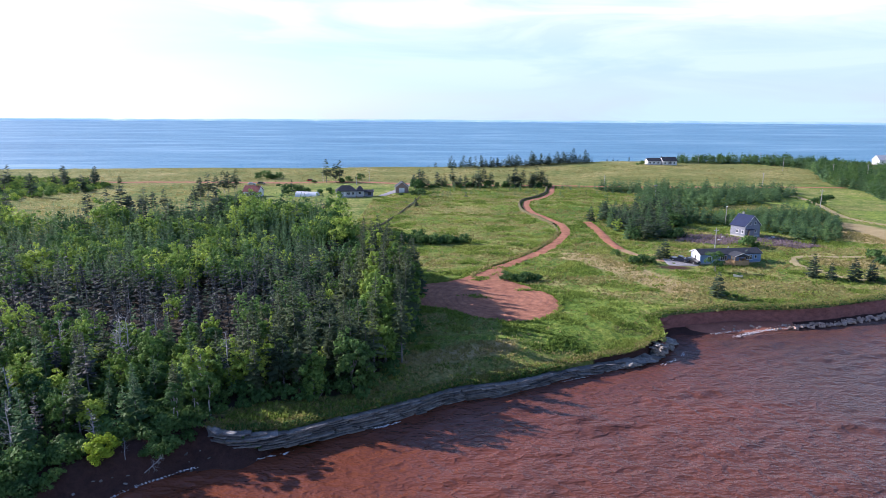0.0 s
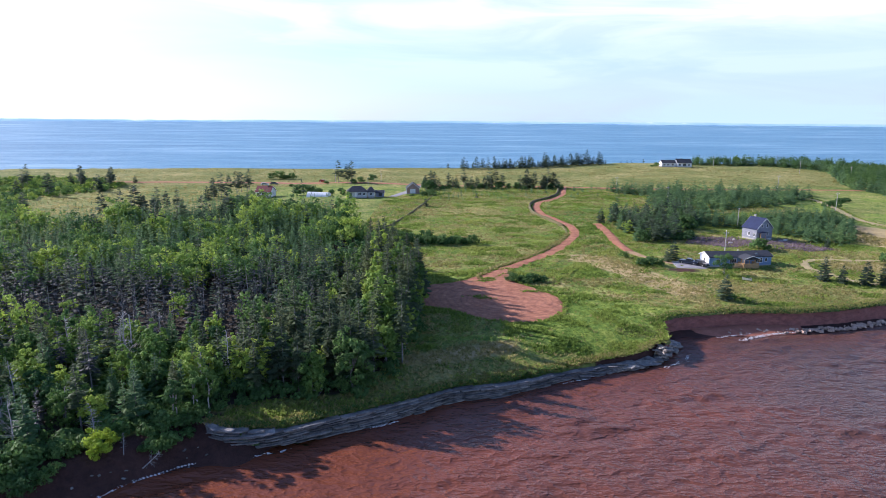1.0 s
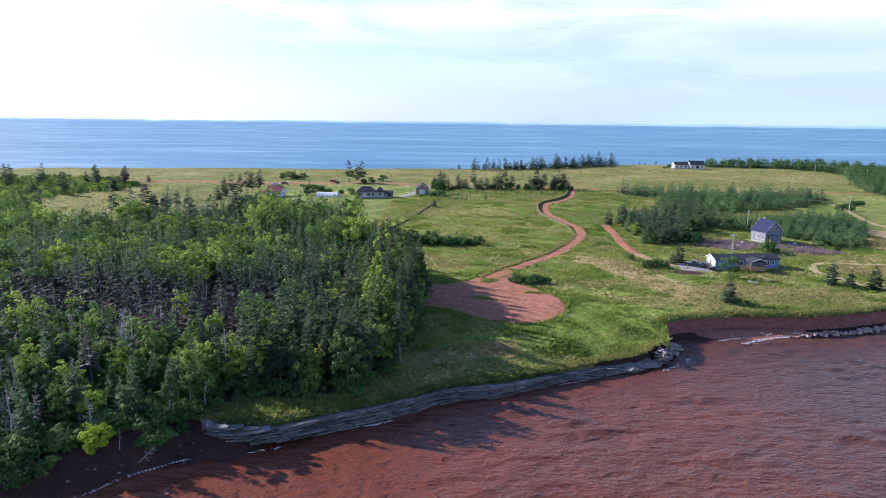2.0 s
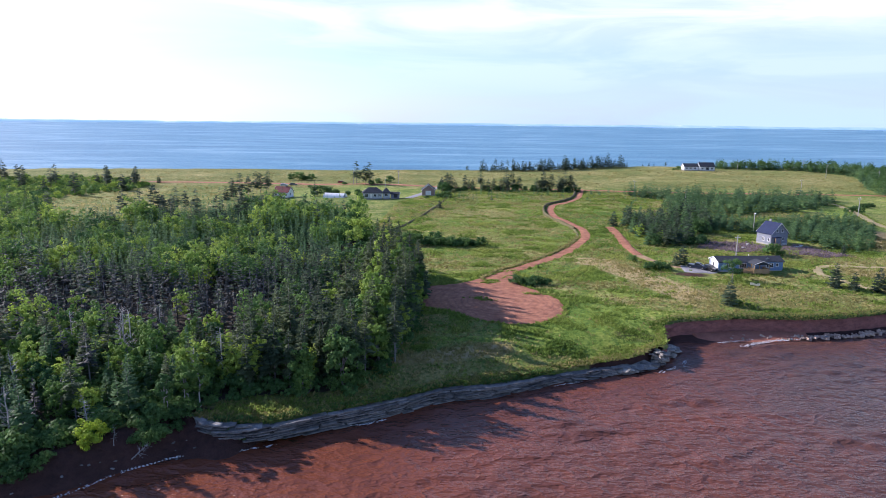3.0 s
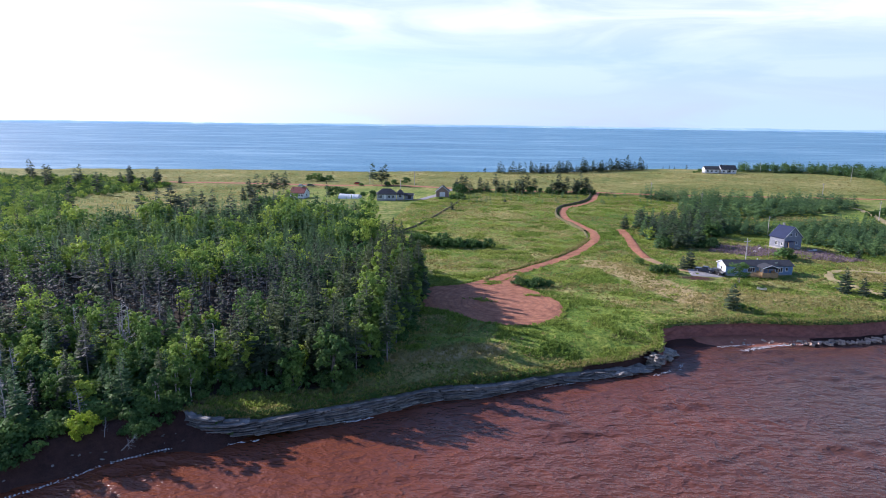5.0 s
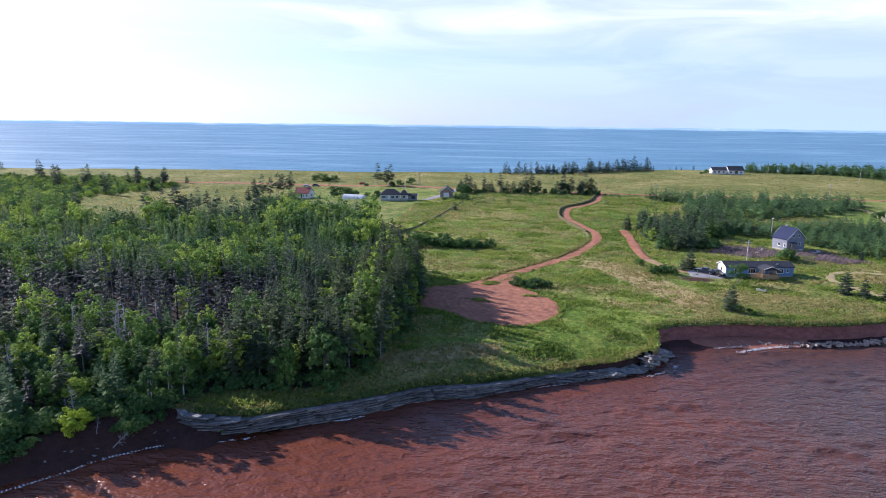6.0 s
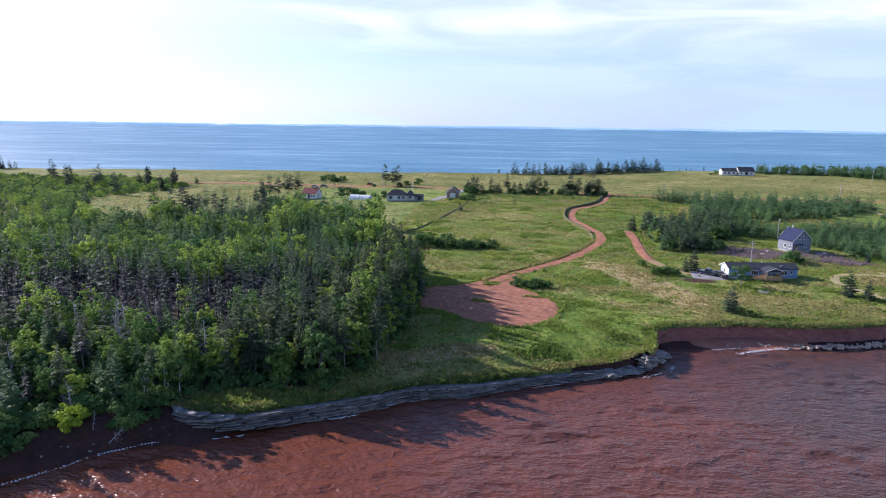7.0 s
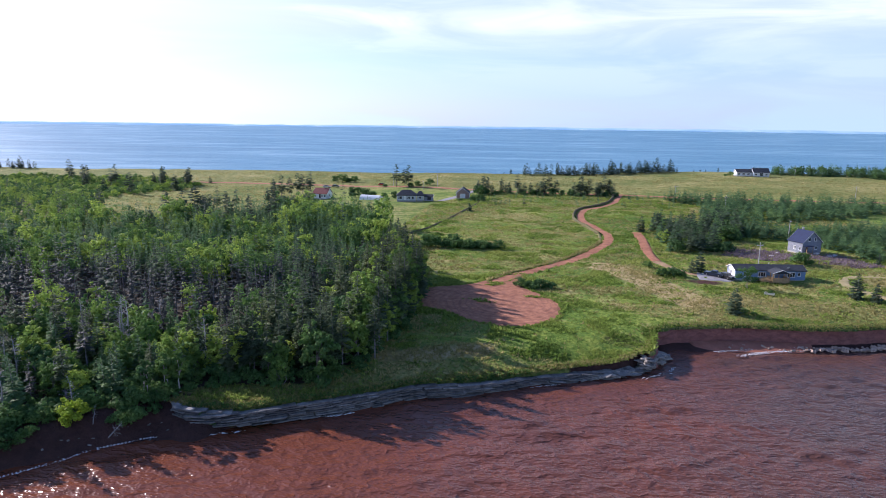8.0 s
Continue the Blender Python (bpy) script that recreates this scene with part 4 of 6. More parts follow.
dense_young = [spruce(h, r, 660 + i, 0.02, 0.98, 0.5, 0.5, 6, 3)[1] for i, (h, r) in enumerate([(5.5, 1.9), (4.6, 1.7), (6.2, 2.0)])]
dense_dark = [spruce(h, r, 670 + i, 0.06 + 0.04 * i, 0.72, 1.0, 0.62, 6, 2, 0.5)[1] for i, (h, r) in enumerate([(9.2, 2.7), (8, 2.8), (11, 2.8), (6, 2.6)])]
PLANT_A = [(66, 250), (63, 236), (64, 222), (63.5, 205), (70, 203), (80, 209), (84, 226), (92, 232), (97, 250), (90, 262), (74, 262)]
PLANT_B = [(84, 240), (97, 232), (108, 231), (112, 222), (117, 216), (122, 205), (127, 199), (134, 205), (146, 222), (158, 246), (162, 264), (140, 262), (120, 250), (105, 258), (92, 256)]
PLANT_C = [(92, 264), (118, 268), (140, 280), (160, 292), (186, 322), (180, 338), (140, 336), (100, 344), (92, 348), (84, 340), (98, 310), (90, 285)]
grove(PLANT_A, 3.3, dense_dark[:2] + dense_dark[3:] + lite_bushy, SPRUCE, "dark clump of spruces beside the driveway", 0.65, 1.0, 0.85)
grove(PLANT_A, 4.6, dense_young, YOUNGSPRUCE, "young green spruces in the clump beside the driveway", 0.9, 1.25, 0.8)
grove(PLANT_A, 7.0, lite_leaf, LEAF, "leafy bushes in the clump beside the driveway", 0.5, 0.7, 0.6)
grove(PLANT_B, 2.5, dense_young[:2] + lite_bushy, YOUNGSPRUCE, "thicket of young green spruces behind the house", 0.5, 0.86, 0.95)
grove(PLANT_C, 3.4, lite_bushy, YOUNGSPRUCE, "rows of young spruces along the road", 0.6, 1.05, 0.88)
for x, y in zip(*scatter([(60, 203), (82, 205), (86, 222), (70, 212)], 4.5, rng)):
    stand(shrubs[rng.integers(3)], x, y, rng.uniform(0.8, 1.4), rng.uniform(0, 360))

# trees along the road, round the farmhouses and in the scrub
OPEN_TREES = [(-8, 352, 0.8, 0), (0, 350, 0.75, 0), (8.5, 357, 0.9, 2), (16, 355, 0.75, 1), (23, 355, 1.0, 2), (26, 354, 0.9, 0), (30, 353, 0.75, 0), (39.8, 352, 0.85, 1), (44, 354, 0.9, 2), (48, 353, 0.85, 0),
              (56, 357, 0.95, 2), (59, 356, 0.8, 0), (52, 352, 0.6, 1), (-13, 350, 0.85, 1), (4, 352, 0.7, 1),
              (-66, 376, 1.15, 2), (-61, 377, 1.0, 0), (-58, 374, 1.1, 2), (-118, 314, 0.95, 0), (-116, 319, 1.05, 2), (-115, 328, 0.95, 0), (-114, 337, 1.0, 2), (-114, 344, 1.0, 0), (-112, 352, 1.0, 2),
              (-121, 322, 0.85, 1), (-119, 308, 0.8, 1), (-112, 348, 0.9, 0), (59.5, 240, 0.85, 1), (-192, 382, 0.55, 1), (-226, 325, 0.9, 1), (-204, 317, 1.1, 0), (-215, 365, 0.95, 2), (-213, 363, 0.9, 0), (-239, 349, 0.95, 2), (-266, 363, 1.05, 0), (-284, 372, 0.95, 2), (-191, 340, 0.85, 0), (-199, 368, 0.9, 2), (-201, 369, 1.0, 1), (-207, 352, 0.8, 2), (-134, 241, 0.85, 0), (-127, 242, 0.85, 2), (-122, 243, 1.05, 0), (-120, 246, 0.9, 1), (-128, 262, 0.6, 0), (-122, 262, 0.8, 2), (-121, 268, 0.7, 0), (-118, 272, 0.7, 2), (-167, 244, 0.8, 0), (-118, 240, 1.0, 1), (-112, 238, 0.8, 0), (-190, 340, 0.8, 1),
              (-195, 361, 0.9, 0), (-259, 352, 0.9, 1), (-241, 356, 1.1, 2), (-228, 386, 0.9, 0), (-251, 370, 0.9, 1), (-294, 382, 1.1, 2), (-276, 372, 1.0, 0), (-202, 374, 0.9, 2), (-223, 368, 0.9, 1),
              (65, 138.8, 0.86, 1), (97.5, 157, 0.88, 1), (100.4, 154.0, 0.66, 1), (106, 153.5, 0.86, 1), (110, 153, 0.8, 1), (66.5, 178, 0.85, 1), (64, 176, 0.55, 1),
              (121, 197, 0.5, 1), (59, 176, 0.3, 1), (-96, 205, 0.9, 2), (-90, 211, 0.95, 0), (-85, 217, 0.9, 2), (-78, 224, 0.95, 0), (-81, 229, 1.0, 2), (-74, 233, 0.85, 0), (-104, 204, 0.8, 1), (-70, 236, 0.9, 2), (-112, 197, 0.7, 0), (-60, 234, 0.7, 0)]
OPEN_TREES += [(rng.uniform(-14, 62), rng.uniform(347, 356), rng.uniform(0.45, 0.95), int(rng.integers(3))) for _ in range(22)]
for x, y, s, k in OPEN_TREES:
    wide = 1.22 if y > 300 else 1.0
    s *= 1.4 if x < -55 and 195 < y < 275 else 1.0
    stand(lone_spruces[k], x, y, s * wide, rng.uniform(0, 360), 0, 1.0)
wx = np.concatenate([np.arange(8, 30, 1.5), np.arange(32, 62, 1.0), np.arange(63, 96, 0.9), np.arange(97, 128, 0.9)])        # windbreak on the far shore
wx = wx + rng.uniform(-1, 1, len(wx))
wy = np.interp(wx, BACK[:, 0], BACK[:, 1]) - 12 + rng.uniform(-3, 3, len(wx))
tagged(part("windbreak", mass(dense_dark, wx, wy, rng.uniform(0.4, 0.95, len(wx)) * (1 + 0.25 * (rng.random(len(wx)) < 0.15)), rng.integers(4, size=len(wx)), rng), SPRUCE), "ragged windbreak of dark spruces on the shore", "windbreak", kind="stuff")
for x, y, s in ((-12, 483, 0.45), (-7, 484, 0.8), (-2, 484, 0.75), (141, 530, 0.3), (146, 530, 0.35), (150, 530, 0.3), (160, 532, 0.45), (183, 520, 0.6), (188, 522, 0.6)):
    stand(lone_spruces[rng.integers(3)], x, y, s, rng.uniform(0, 360))
cx_ = -371 - np.sort(rng.uniform(0, 64, 34))
tagged(part("windbreak", mass(dense_dark, cx_, 440 + rng.uniform(-3, 3, 34), rng.uniform(0.45, 1.0, 34), rng.integers(4, size=34), rng), SPRUCE), "clump of dark spruces at the far end of the shore", "windbreak", kind="stuff")
sx_, sy_ = rng.uniform(-14, 90, 210), 352 - 52 * rng.random(210) ** 1.7                # self-sown spruces south of the road
k = np.abs(sx_ - np.interp(sy_, [300, 320, 350], [50, 58, 64])) > 5
tagged(part("saplings", mass(lite_young, sx_[k], sy_[k], rng.uniform(0.25, 0.6, k.sum()), rng.integers(3, size=k.sum()), rng), YOUNGSPRUCE), "scattered self-sown young spruces in the meadow", "saplings", kind="stuff")
stand(lone_spruces[3], -9.4, 275, 0.9, 20), stand(lone_spruces[3], 14, 305, 0.6, 80)

# shrubs: the hedge, the mound by the lane, edges of the wood, yards
for x, y, s in [(-13, 197, 1.5), (-10.5, 198, 1.3), (-8, 199, 1.6), (-5, 198.5, 1.8), (-2.5, 199, 1.3), (0, 197.5, 1.2), (2, 198, 1.4), (4.5, 198, 1.3), (7, 198.3, 1.2), (9, 198, 1.1), (-6, 201, 1.4), (-14, 203, 1.5), (3.2, 199.4, 1.2), (-1, 199.6, 1.3), (6, 199.4, 1.1),
                (18, 152.5, 0.9), (20.5, 152.8, 1.05), (23, 152.8, 1.1), (25.5, 152.8, 0.8), (21.5, 151.2, 0.8), (99, 194.6, 1.7), (88, 228, 1.8), (90, 229, 1.5), (-76, 324, 2.0), (-72, 326, 1.7), (-68, 328, 1.3),
                (-93, 370, 0.8), (-110, 405, 1.9), (-106, 406, 1.8), (-102, 406, 1.5), (-114, 405, 1.5), (-57, 375, 1.3), (-53, 378, 1.3), (-53, 315, 1.0), (-47, 385, 1.5), (-74, 380, 1.0), (-60, 322, 1.1), (-56, 330, 1.2),
                (-12, 312, 1.1), (-10, 315, 1.5), (-8, 313, 1.2), (-9, 320, 1.5), (-18, 310, 0.7), (-12, 340, 1.9), (-10, 345, 1.5), (55, 171, 0.8), (58, 172.5, 1.1), (60, 171, 0.8), (53, 181, 0.7),
                (67.5, 140.2, 0.5), (69, 138.5, 0.4), (128, 178, 1.3), (126, 172, 1.2), (130, 182, 1.2), (112, 152, 0.8), (160, 497, 1.2), (156, 496, 0.8), (171, 285, 1.2), (175, 283, 1.0), (180, 296, 1.0), (186, 300, 1.3), (192, 305, 1.1)]:
    stand(shrubs[rng.integers(3)], x, y, s, rng.uniform(0, 360))
for _ in range(30):
    stand(shrubs[rng.integers(3)], rng.uniform(-16, 62), rng.uniform(344, 356), rng.uniform(0.6, 1.4), rng.uniform(0, 360))
edge = resample([*FOREST[3:18]], 2.0)
for x, y in edge:
    if rng.random() < 0.8:
        stand(shrubs[rng.integers(3)], x + rng.uniform(-1.5, 1), y + rng.uniform(-0.5, 1.5), rng.uniform(0.5, 1.15), rng.uniform(0, 360))
for x, y, s in ((-47, 66, 1.2), (-44.5, 68.5, 1.0), (-50, 64, 1.4), (-42, 70.5, 1.1), (-36, 74, 0.9), (-34, 75.6, 1.0), (-53, 62, 1.3), (-48.5, 68, 1.3), (-45, 71.5, 1.2), (-40, 73, 1.1)):
    stand(shrubs[rng.integers(3)], x, y, s, rng.uniform(0, 360))
for _ in range(120):
    x = rng.uniform(-66, -30)
    y = float(coast_y(x)) + rng.uniform(-1.8, 5.0)
    if math.hypot(x + 38.8, y - 67.6) < 4.4:
        continue
    stand(shrubs[rng.integers(3)], x, y, rng.uniform(0.45, 0.95), rng.uniform(0, 360))
birch = tree_proto("birch_tree", broadleaf(7.2, 1.7, 704, 34, 60, 0.34, 0.34, 2, True), LEAF, BIRCH, "slender white-stemmed birch on the bank", "birch tree", "birches on the bank")
for x, y, sc in ((-33.6, 76.8, 0.9), (-31.6, 78.6, 0.95), (-30.0, 80.2, 0.9)):
    stand(birch, x, y, sc, rng.uniform(0, 360), rng.uniform(-6, 6))
drop(birch)
yb = tree_proto("shrub", broadleaf(3.9, 2.3, 700, 40, 60, 0.34, 0.12, 2), LIMELEAF, BARK, "round lime-green bush leaning over the beach", "shrub", "")
yb.matrix_basis = pose(-39.6, 69.6, 2.3, 8, 0, 30)
lt = tree_proto("broadleaf_tree", broadleaf(4.8, 2.3, 702, 30, 46, 0.3, 0.22, 3), LEAF, BARK, "light green yard tree in front of the trailer home", "leafy tree", "")
lt.matrix_basis = pose(74.6, 162.6, float(height(74.6, 162.6)) - 0.05)
lt.scale = (1.3, 1.3, 1.25)
for x, y, s in ((-5, 99, 1.1), (-5.4, 103.5, 1.2), (-5, 108, 1.15), (-6.5, 111, 1.22), (-5, 115, 1.18), (-6, 119.5, 1.25), (-5.2, 124, 1.2), (-7.2, 127, 1.25), (-6, 131, 1.15), (-8, 135, 1.25), (-7.5, 139.5, 1.15), (-10, 143, 1.2),
                (-9.5, 117, 1.2), (-10, 124, 1.22), (-11, 131, 1.2), (-12.5, 148, 1.1), (-14, 138, 1.2), (-14, 152, 1.2), (-16, 158, 1.2), (-17, 146, 1.2), (-19, 164, 1.15), (-20, 153, 1.2), (-13, 143, 1.2), (-22, 170, 1.1), (-21, 160, 1.2), (-18, 139, 1.2), (-15, 130, 1.2), (-10, 92, 1.0), (-14, 91, 1.05), (-18, 89, 1.0), (-22, 88, 1.05)):
    stand(spruces[int(rng.choice([4, 5, 1, 4] if y < 112 else [0, 2, 3]))], x + (2.2 if y > 128 else 0), y, s * (1.12 if y > 112 else 1.0), rng.uniform(0, 360))
for x, y, s in ((-7, 126, 1.3), (-33.5, 83, 0.9), (-36, 85.5, 1.0), (-31.5, 86.5, 0.95), (-29, 88, 1.0), (-39, 84.5, 0.9), (-26.5, 88.5, 1.0), (-34, 88.5, 1.0), (-9.5, 149, 1.45), (-11.5, 151.5, 1.5), (-12.5, 154, 1.5), (-14.5, 157, 1.5), (-15.5, 152, 1.5), (-13.5, 148.5, 1.5), (-17.5, 160, 1.5), (-10.5, 146, 1.45), (-18, 156, 1.5), (-8, 131, 1.4), (-9, 136, 1.35), (-10, 141, 1.4), (-12, 146, 1.4), (-13, 151, 1.35), (-16, 156, 1.4), (-18, 161, 1.3), (-12, 134, 1.4), (-14, 142, 1.4), (-17, 150, 1.45), (-7, 112, 1.3), (-8, 118, 1.3), (-8, 105, 1.2), (-11, 99, 1.2), (-15, 96, 1.2), (-6, 108, 1.35), (-6.5, 115, 1.4), (-6, 121, 1.4), (-10, 110, 1.5), (-11, 116, 1.5), (-10, 122, 1.5), (-9, 128, 1.5), (-13, 120, 1.5), (-14, 128, 1.5), (-12, 105, 1.4), (-17, 136, 1.55), (-20, 144, 1.55), (-22, 152, 1.5), (-11, 138, 1.5)):
    stand(leafy[rng.integers(5)], x + (2.5 if y > 125 else 0), y, s, rng.uniform(0, 360))
for x, y, s, k in ((-48, 92.6, 1.3, 0), (-49.4, 93.4, 1.3, 1), (-46.6, 92.2, 1.1, 2), (-58, 78, 0.9, 0), (-55, 74, 0.8, 2), (-62, 80, 0.9, 1), (-48, 76, 0.8, 1), (-33, 84, 0.9, 0), (-30, 88, 1.0, 2), (-16, 95, 1.0, 1), (-20, 97, 1.0, 0), (-41.5, 72, 0.75, 1), (-50, 69, 0.8, 2), (-46, 100, 0.9, 2), (-9.5, 131, 1.2, 0), (-8.5, 127, 1.0, 2)):
    stand(snags[k], x, y, s, rng.uniform(0, 360))

for t in (*spruces, *greens, *greys, *leafy, *snags, *lone_spruces, *shrubs):
    drop(t)


# ---- shore: cliff, beach rocks, sea wall, foam ----
def bm_box(bm, x0, y0, z0, x1, y1, z1):
    v = [bm.verts.new(p) for p in ((x0, y0, z0), (x1, y0, z0), (x1, y1, z0), (x0, y1, z0), (x0, y0, z1), (x1, y0, z1), (x1, y1, z1), (x0, y1, z1))]
    for f in ((0, 3, 2, 1), (4, 5, 6, 7), (0, 1, 5, 4), (1, 2, 6, 5), (2, 3, 7, 6), (3, 0, 4, 7)):
        bm.faces.new([v[i] for i in f])


def boxes(*list_of):
    bm = bmesh.new()
    for b in list_of:
        bm_box(bm, *b)
    return bm


def prism(poly, y0, y1):
    """A polygon in x and z, drawn out from y0 to y1."""
    bm = bmesh.new()
    a, b = [bm.verts.new((x, y0, z)) for x, z in poly], [bm.verts.new((x, y1, z)) for x, z in poly]
    bm.faces.new(a), bm.faces.new(b[::-1])
    for i in range(len(poly)):
        j = (i + 1) % len(poly)
        bm.faces.new((a[j], a[i], b[i], b[j]))
    bmesh.ops.recalc_face_normals(bm, faces=bm.faces[:])
    return bm


def stone(seed, lx, ly, lz, rough=0.12, cut=2):
    """A worn block or boulder about its middle."""
    g = np.random.default_rng(seed)
    bm = bmesh.new()
    bmesh.ops.create_cube(bm, size=1)
    bmesh.ops.bevel(bm, geom=bm.edges[:], offset=0.09, segments=1, affect="EDGES")
    for v in bm.verts:
        v.co = Vector((v.co.x * lx, v.co.y * ly, v.co.z * lz)) + Vector(g.normal(0, rough * 0.35, 3) * (lx, ly, lz)) * 0.5
    me = bpy.data.meshes.new("stone")
    bm.to_mesh(me)
    bm.free()
    return me


cx = np.concatenate([np.linspace(42.5, 46.2, 44), np.arange(46.5, 125, 0.4), np.arange(125, 260, 2.5)])
cy = coast_y(cx)
line = np.column_stack([cx, cy])
nrm = side(line)
topz = land(cx, cy + 0.8)
rows = []
for k, u in enumerate(np.linspace(0, 1, 13)):
    bulge = 0.95 + 0.7 * (1 - u) ** 1.3 + 0.7 * (fbm(cx / 2.6, u * 2.2 + 0 * cx, 80, 4) - 0.5) + 0.35 * (fbm(cx / 0.9, u * 5 + 0 * cx, 82, 2) - 0.5) + 0.9 * (vnoise(cx / 6, 0 * cx, 84) - 0.5)
    p = line - nrm * (bulge - 0.12 * (u < 1) * (u > 0.85))[:, None]
    rows.append(np.column_stack([p, -0.3 + u * (topz + 0.2)]))
idx = np.arange(13 * len(cx)).reshape(13, len(cx))
quads = np.stack([idx[:-1, :-1], idx[:-1, 1:], idx[1:, 1:], idx[1:, :-1]], -1).reshape(-1, 4)
tagged(part("cliff", (np.concatenate(rows), quads), CLIFF), "low eroded cliff of dark red clay and sandstone", "cliff", kind="structure")
turf = [rows[-1] + np.column_stack([-nrm * (0.05 + 0.25 * vnoise(cx / 1.1, 0 * cx, 85))[:, None], -0.3 * vnoise(cx / 0.8, 1 + 0 * cx, 88) - 0.05]), rows[-1] + (0, 0, 0.12)]
for d in (-0.3, 0.3, 0.9):
    p = line + nrm * d
    turf.append(np.column_stack([p, topz + 0.05 if d < 0.5 else land(p[:, 0], p[:, 1]) - 0.03]))
idx = np.arange(len(turf) * len(cx)).reshape(len(turf), len(cx))
quads = np.stack([idx[:-1, :-1], idx[:-1, 1:], idx[1:, 1:], idx[1:, :-1]], -1).reshape(-1, 4)
turf_ob = part("turf", (np.concatenate(turf), quads), MEADOW)
ta = turf_ob.data.color_attributes.new("cover", "FLOAT_COLOR", "POINT")
ta.data.foreach_set("color", np.tile(np.array([0.55, 0.35, 0, 0], np.float32), len(turf_ob.data.vertices)))
tagged(turf_ob, "ragged grass turf hanging over the cliff edge", "turf", kind="structure")

for m_, xx in ((surface("wet_red_sand", (0.26, 0.1, 0.062), (0.42, 0.17, 0.11), 0.5, 0.8, 0.5, 0.06), None),):
    bx = np.arange(53.5, 78, 0.5)
    rows = []
    for u in np.linspace(0, 1, 6):
        w = np.sin(np.pi * np.clip((bx - 53.5) / 24.5, 0, 1)) ** 0.35
        yy = coast_y(bx) - 1.7 - u * 4.6 * w + 0.3 * (fbm(bx / 2, 4.0, 86) - 0.5)
        rows.append(np.column_stack([bx, yy, 0.8 - 0.84 * u ** 1.7 + 0.1 * (fbm(bx, u * 3 + 0 * bx, 87) - 0.5)]))
    idx = np.arange(6 * len(bx)).reshape(6, len(bx))
    quads = np.stack([idx[:-1, :-1], idx[1:, :-1], idx[1:, 1:], idx[:-1, 1:]], -1).reshape(-1, 4)
    tagged(part("beach", (np.concatenate(rows), quads), m_), "narrow strip of bright red sand below the cliff", "beach", kind="structure")

rock_meshes = [stone(900 + i, *d, rough=0.35) for i, d in enumerate([(1.0, 0.7, 0.55), (1.3, 0.6, 0.5), (0.8, 0.8, 0.7), (1.1, 0.9, 0.6), (0.7, 0.5, 0.45)])]
for me in rock_meshes:
    me.materials.append(ROCK)


slab_meshes = [stone(920 + i, *d, rough=0.2) for i, d in enumerate([(1.5, 0.9, 0.3), (1.2, 1.0, 0.26), (1.8, 0.8, 0.34)])]
for i, me in enumerate(slab_meshes):
    me.materials.append(SLAB if i < 2 else ROCK)


def rock(x, y, z, s, label, group):
    flat = group in ("fallen rocks", "beach stones")
    ob = new("rock", slab_meshes[rng.integers(2)] if flat else rock_meshes[rng.integers(5)])
    ob.matrix_basis = pose(x, y, z, *rng.uniform(-14, 14, 2) if flat else rng.uniform(-35, 35, 2), rng.uniform(0, 360))
    ob.scale = Vector(rng.uniform(0.75, 1.25, 3)) * s
    return tagged(ob, label, "rock", group)


for x in np.concatenate([np.arange(61, 74, 0.75), np.arange(73, 112, 0.46)]):
    for j in range(2 if x > 75 else 1):
        y = float(coast_y(x)) - rng.uniform(3.0, 4.9) - (0.4 if x < 74 else 0)
        rock(x, y, max(0.1, float(height(x, y))) + rng.uniform(0.05, 0.3), rng.uniform(0.4, 0.8), "pale tumbled armour rock at the foot of the cliff", "armour rocks")
for _ in range(28):
    u = rng.random()
    x, y = np.interp(u, [0, 0.6, 1], [31.5, 41, 46.2]) + rng.uniform(-0.8, 0.8), np.interp(u, [0, 0.6, 1], [105.4, 110, 117.2]) + rng.uniform(-1.4, 0.6)
    rock(x, y, max(0.15, min(1.5, float(height(x, y)))) + rng.uniform(0, 0.45), rng.uniform(0.6, 1.1), "grey fallen slab at the end of the sea wall", "fallen rocks")
for _ in range(24):
    u = rng.random() ** 1.3
    rock(41.6 + 5.6 * u + rng.uniform(-0.8, 0.9), 110.8 + 7.5 * u + rng.uniform(-1.3, 0.8), rng.uniform(0.15, 2.5) * (1 - 0.62 * u), rng.uniform(0.5, 1.05), "grey fallen slab at the end of the sea wall", "fallen rocks")
for _ in range(14):
    x = rng.uniform(-46, -27)
    y = float(coast_y(x)) - rng.uniform(2, 5)
    rock(x, y, float(height(x, y)) + 0.08, rng.uniform(0.18, 0.38), "dark wet stone on the muddy beach", "beach stones")


# heap of smaller slabs where the wall has fallen in
heap = []
for i in range(260):
    u = rng.random() ** (1.3 if i % 2 else 1.0)
    me = slab_meshes[rng.integers(3)]
    me.calc_loop_triangles()
    if i % 2:
        x, y, z = 41.6 + 5.6 * u + rng.uniform(-0.8, 0.9), 110.8 + 7.5 * u + rng.uniform(-1.3, 0.8), rng.uniform(0.15, 2.4) * (1 - 0.62 * u)
    else:
        x, y = np.interp(u, [0, 0.6, 1], [31.5, 41, 46.2]) + rng.uniform(-0.8, 0.8), np.interp(u, [0, 0.6, 1], [105.4, 110, 117.2]) + rng.uniform(-1.4, 0.6)
        z = max(0.15, min(1.5, float(height(x, y)))) + rng.uniform(0, 0.5)
    m = pose(x, y, z, *rng.uniform(-16, 16, 2), rng.uniform(0, 360)) @ Matrix.Diagonal((*(rng.uniform(0.75, 1.2, 3) * rng.uniform(0.5, 1.0)), 1))
    heap.append((np.array([m @ v.co for v in me.vertices]), np.array([t.vertices[:] for t in me.loop_triangles])))
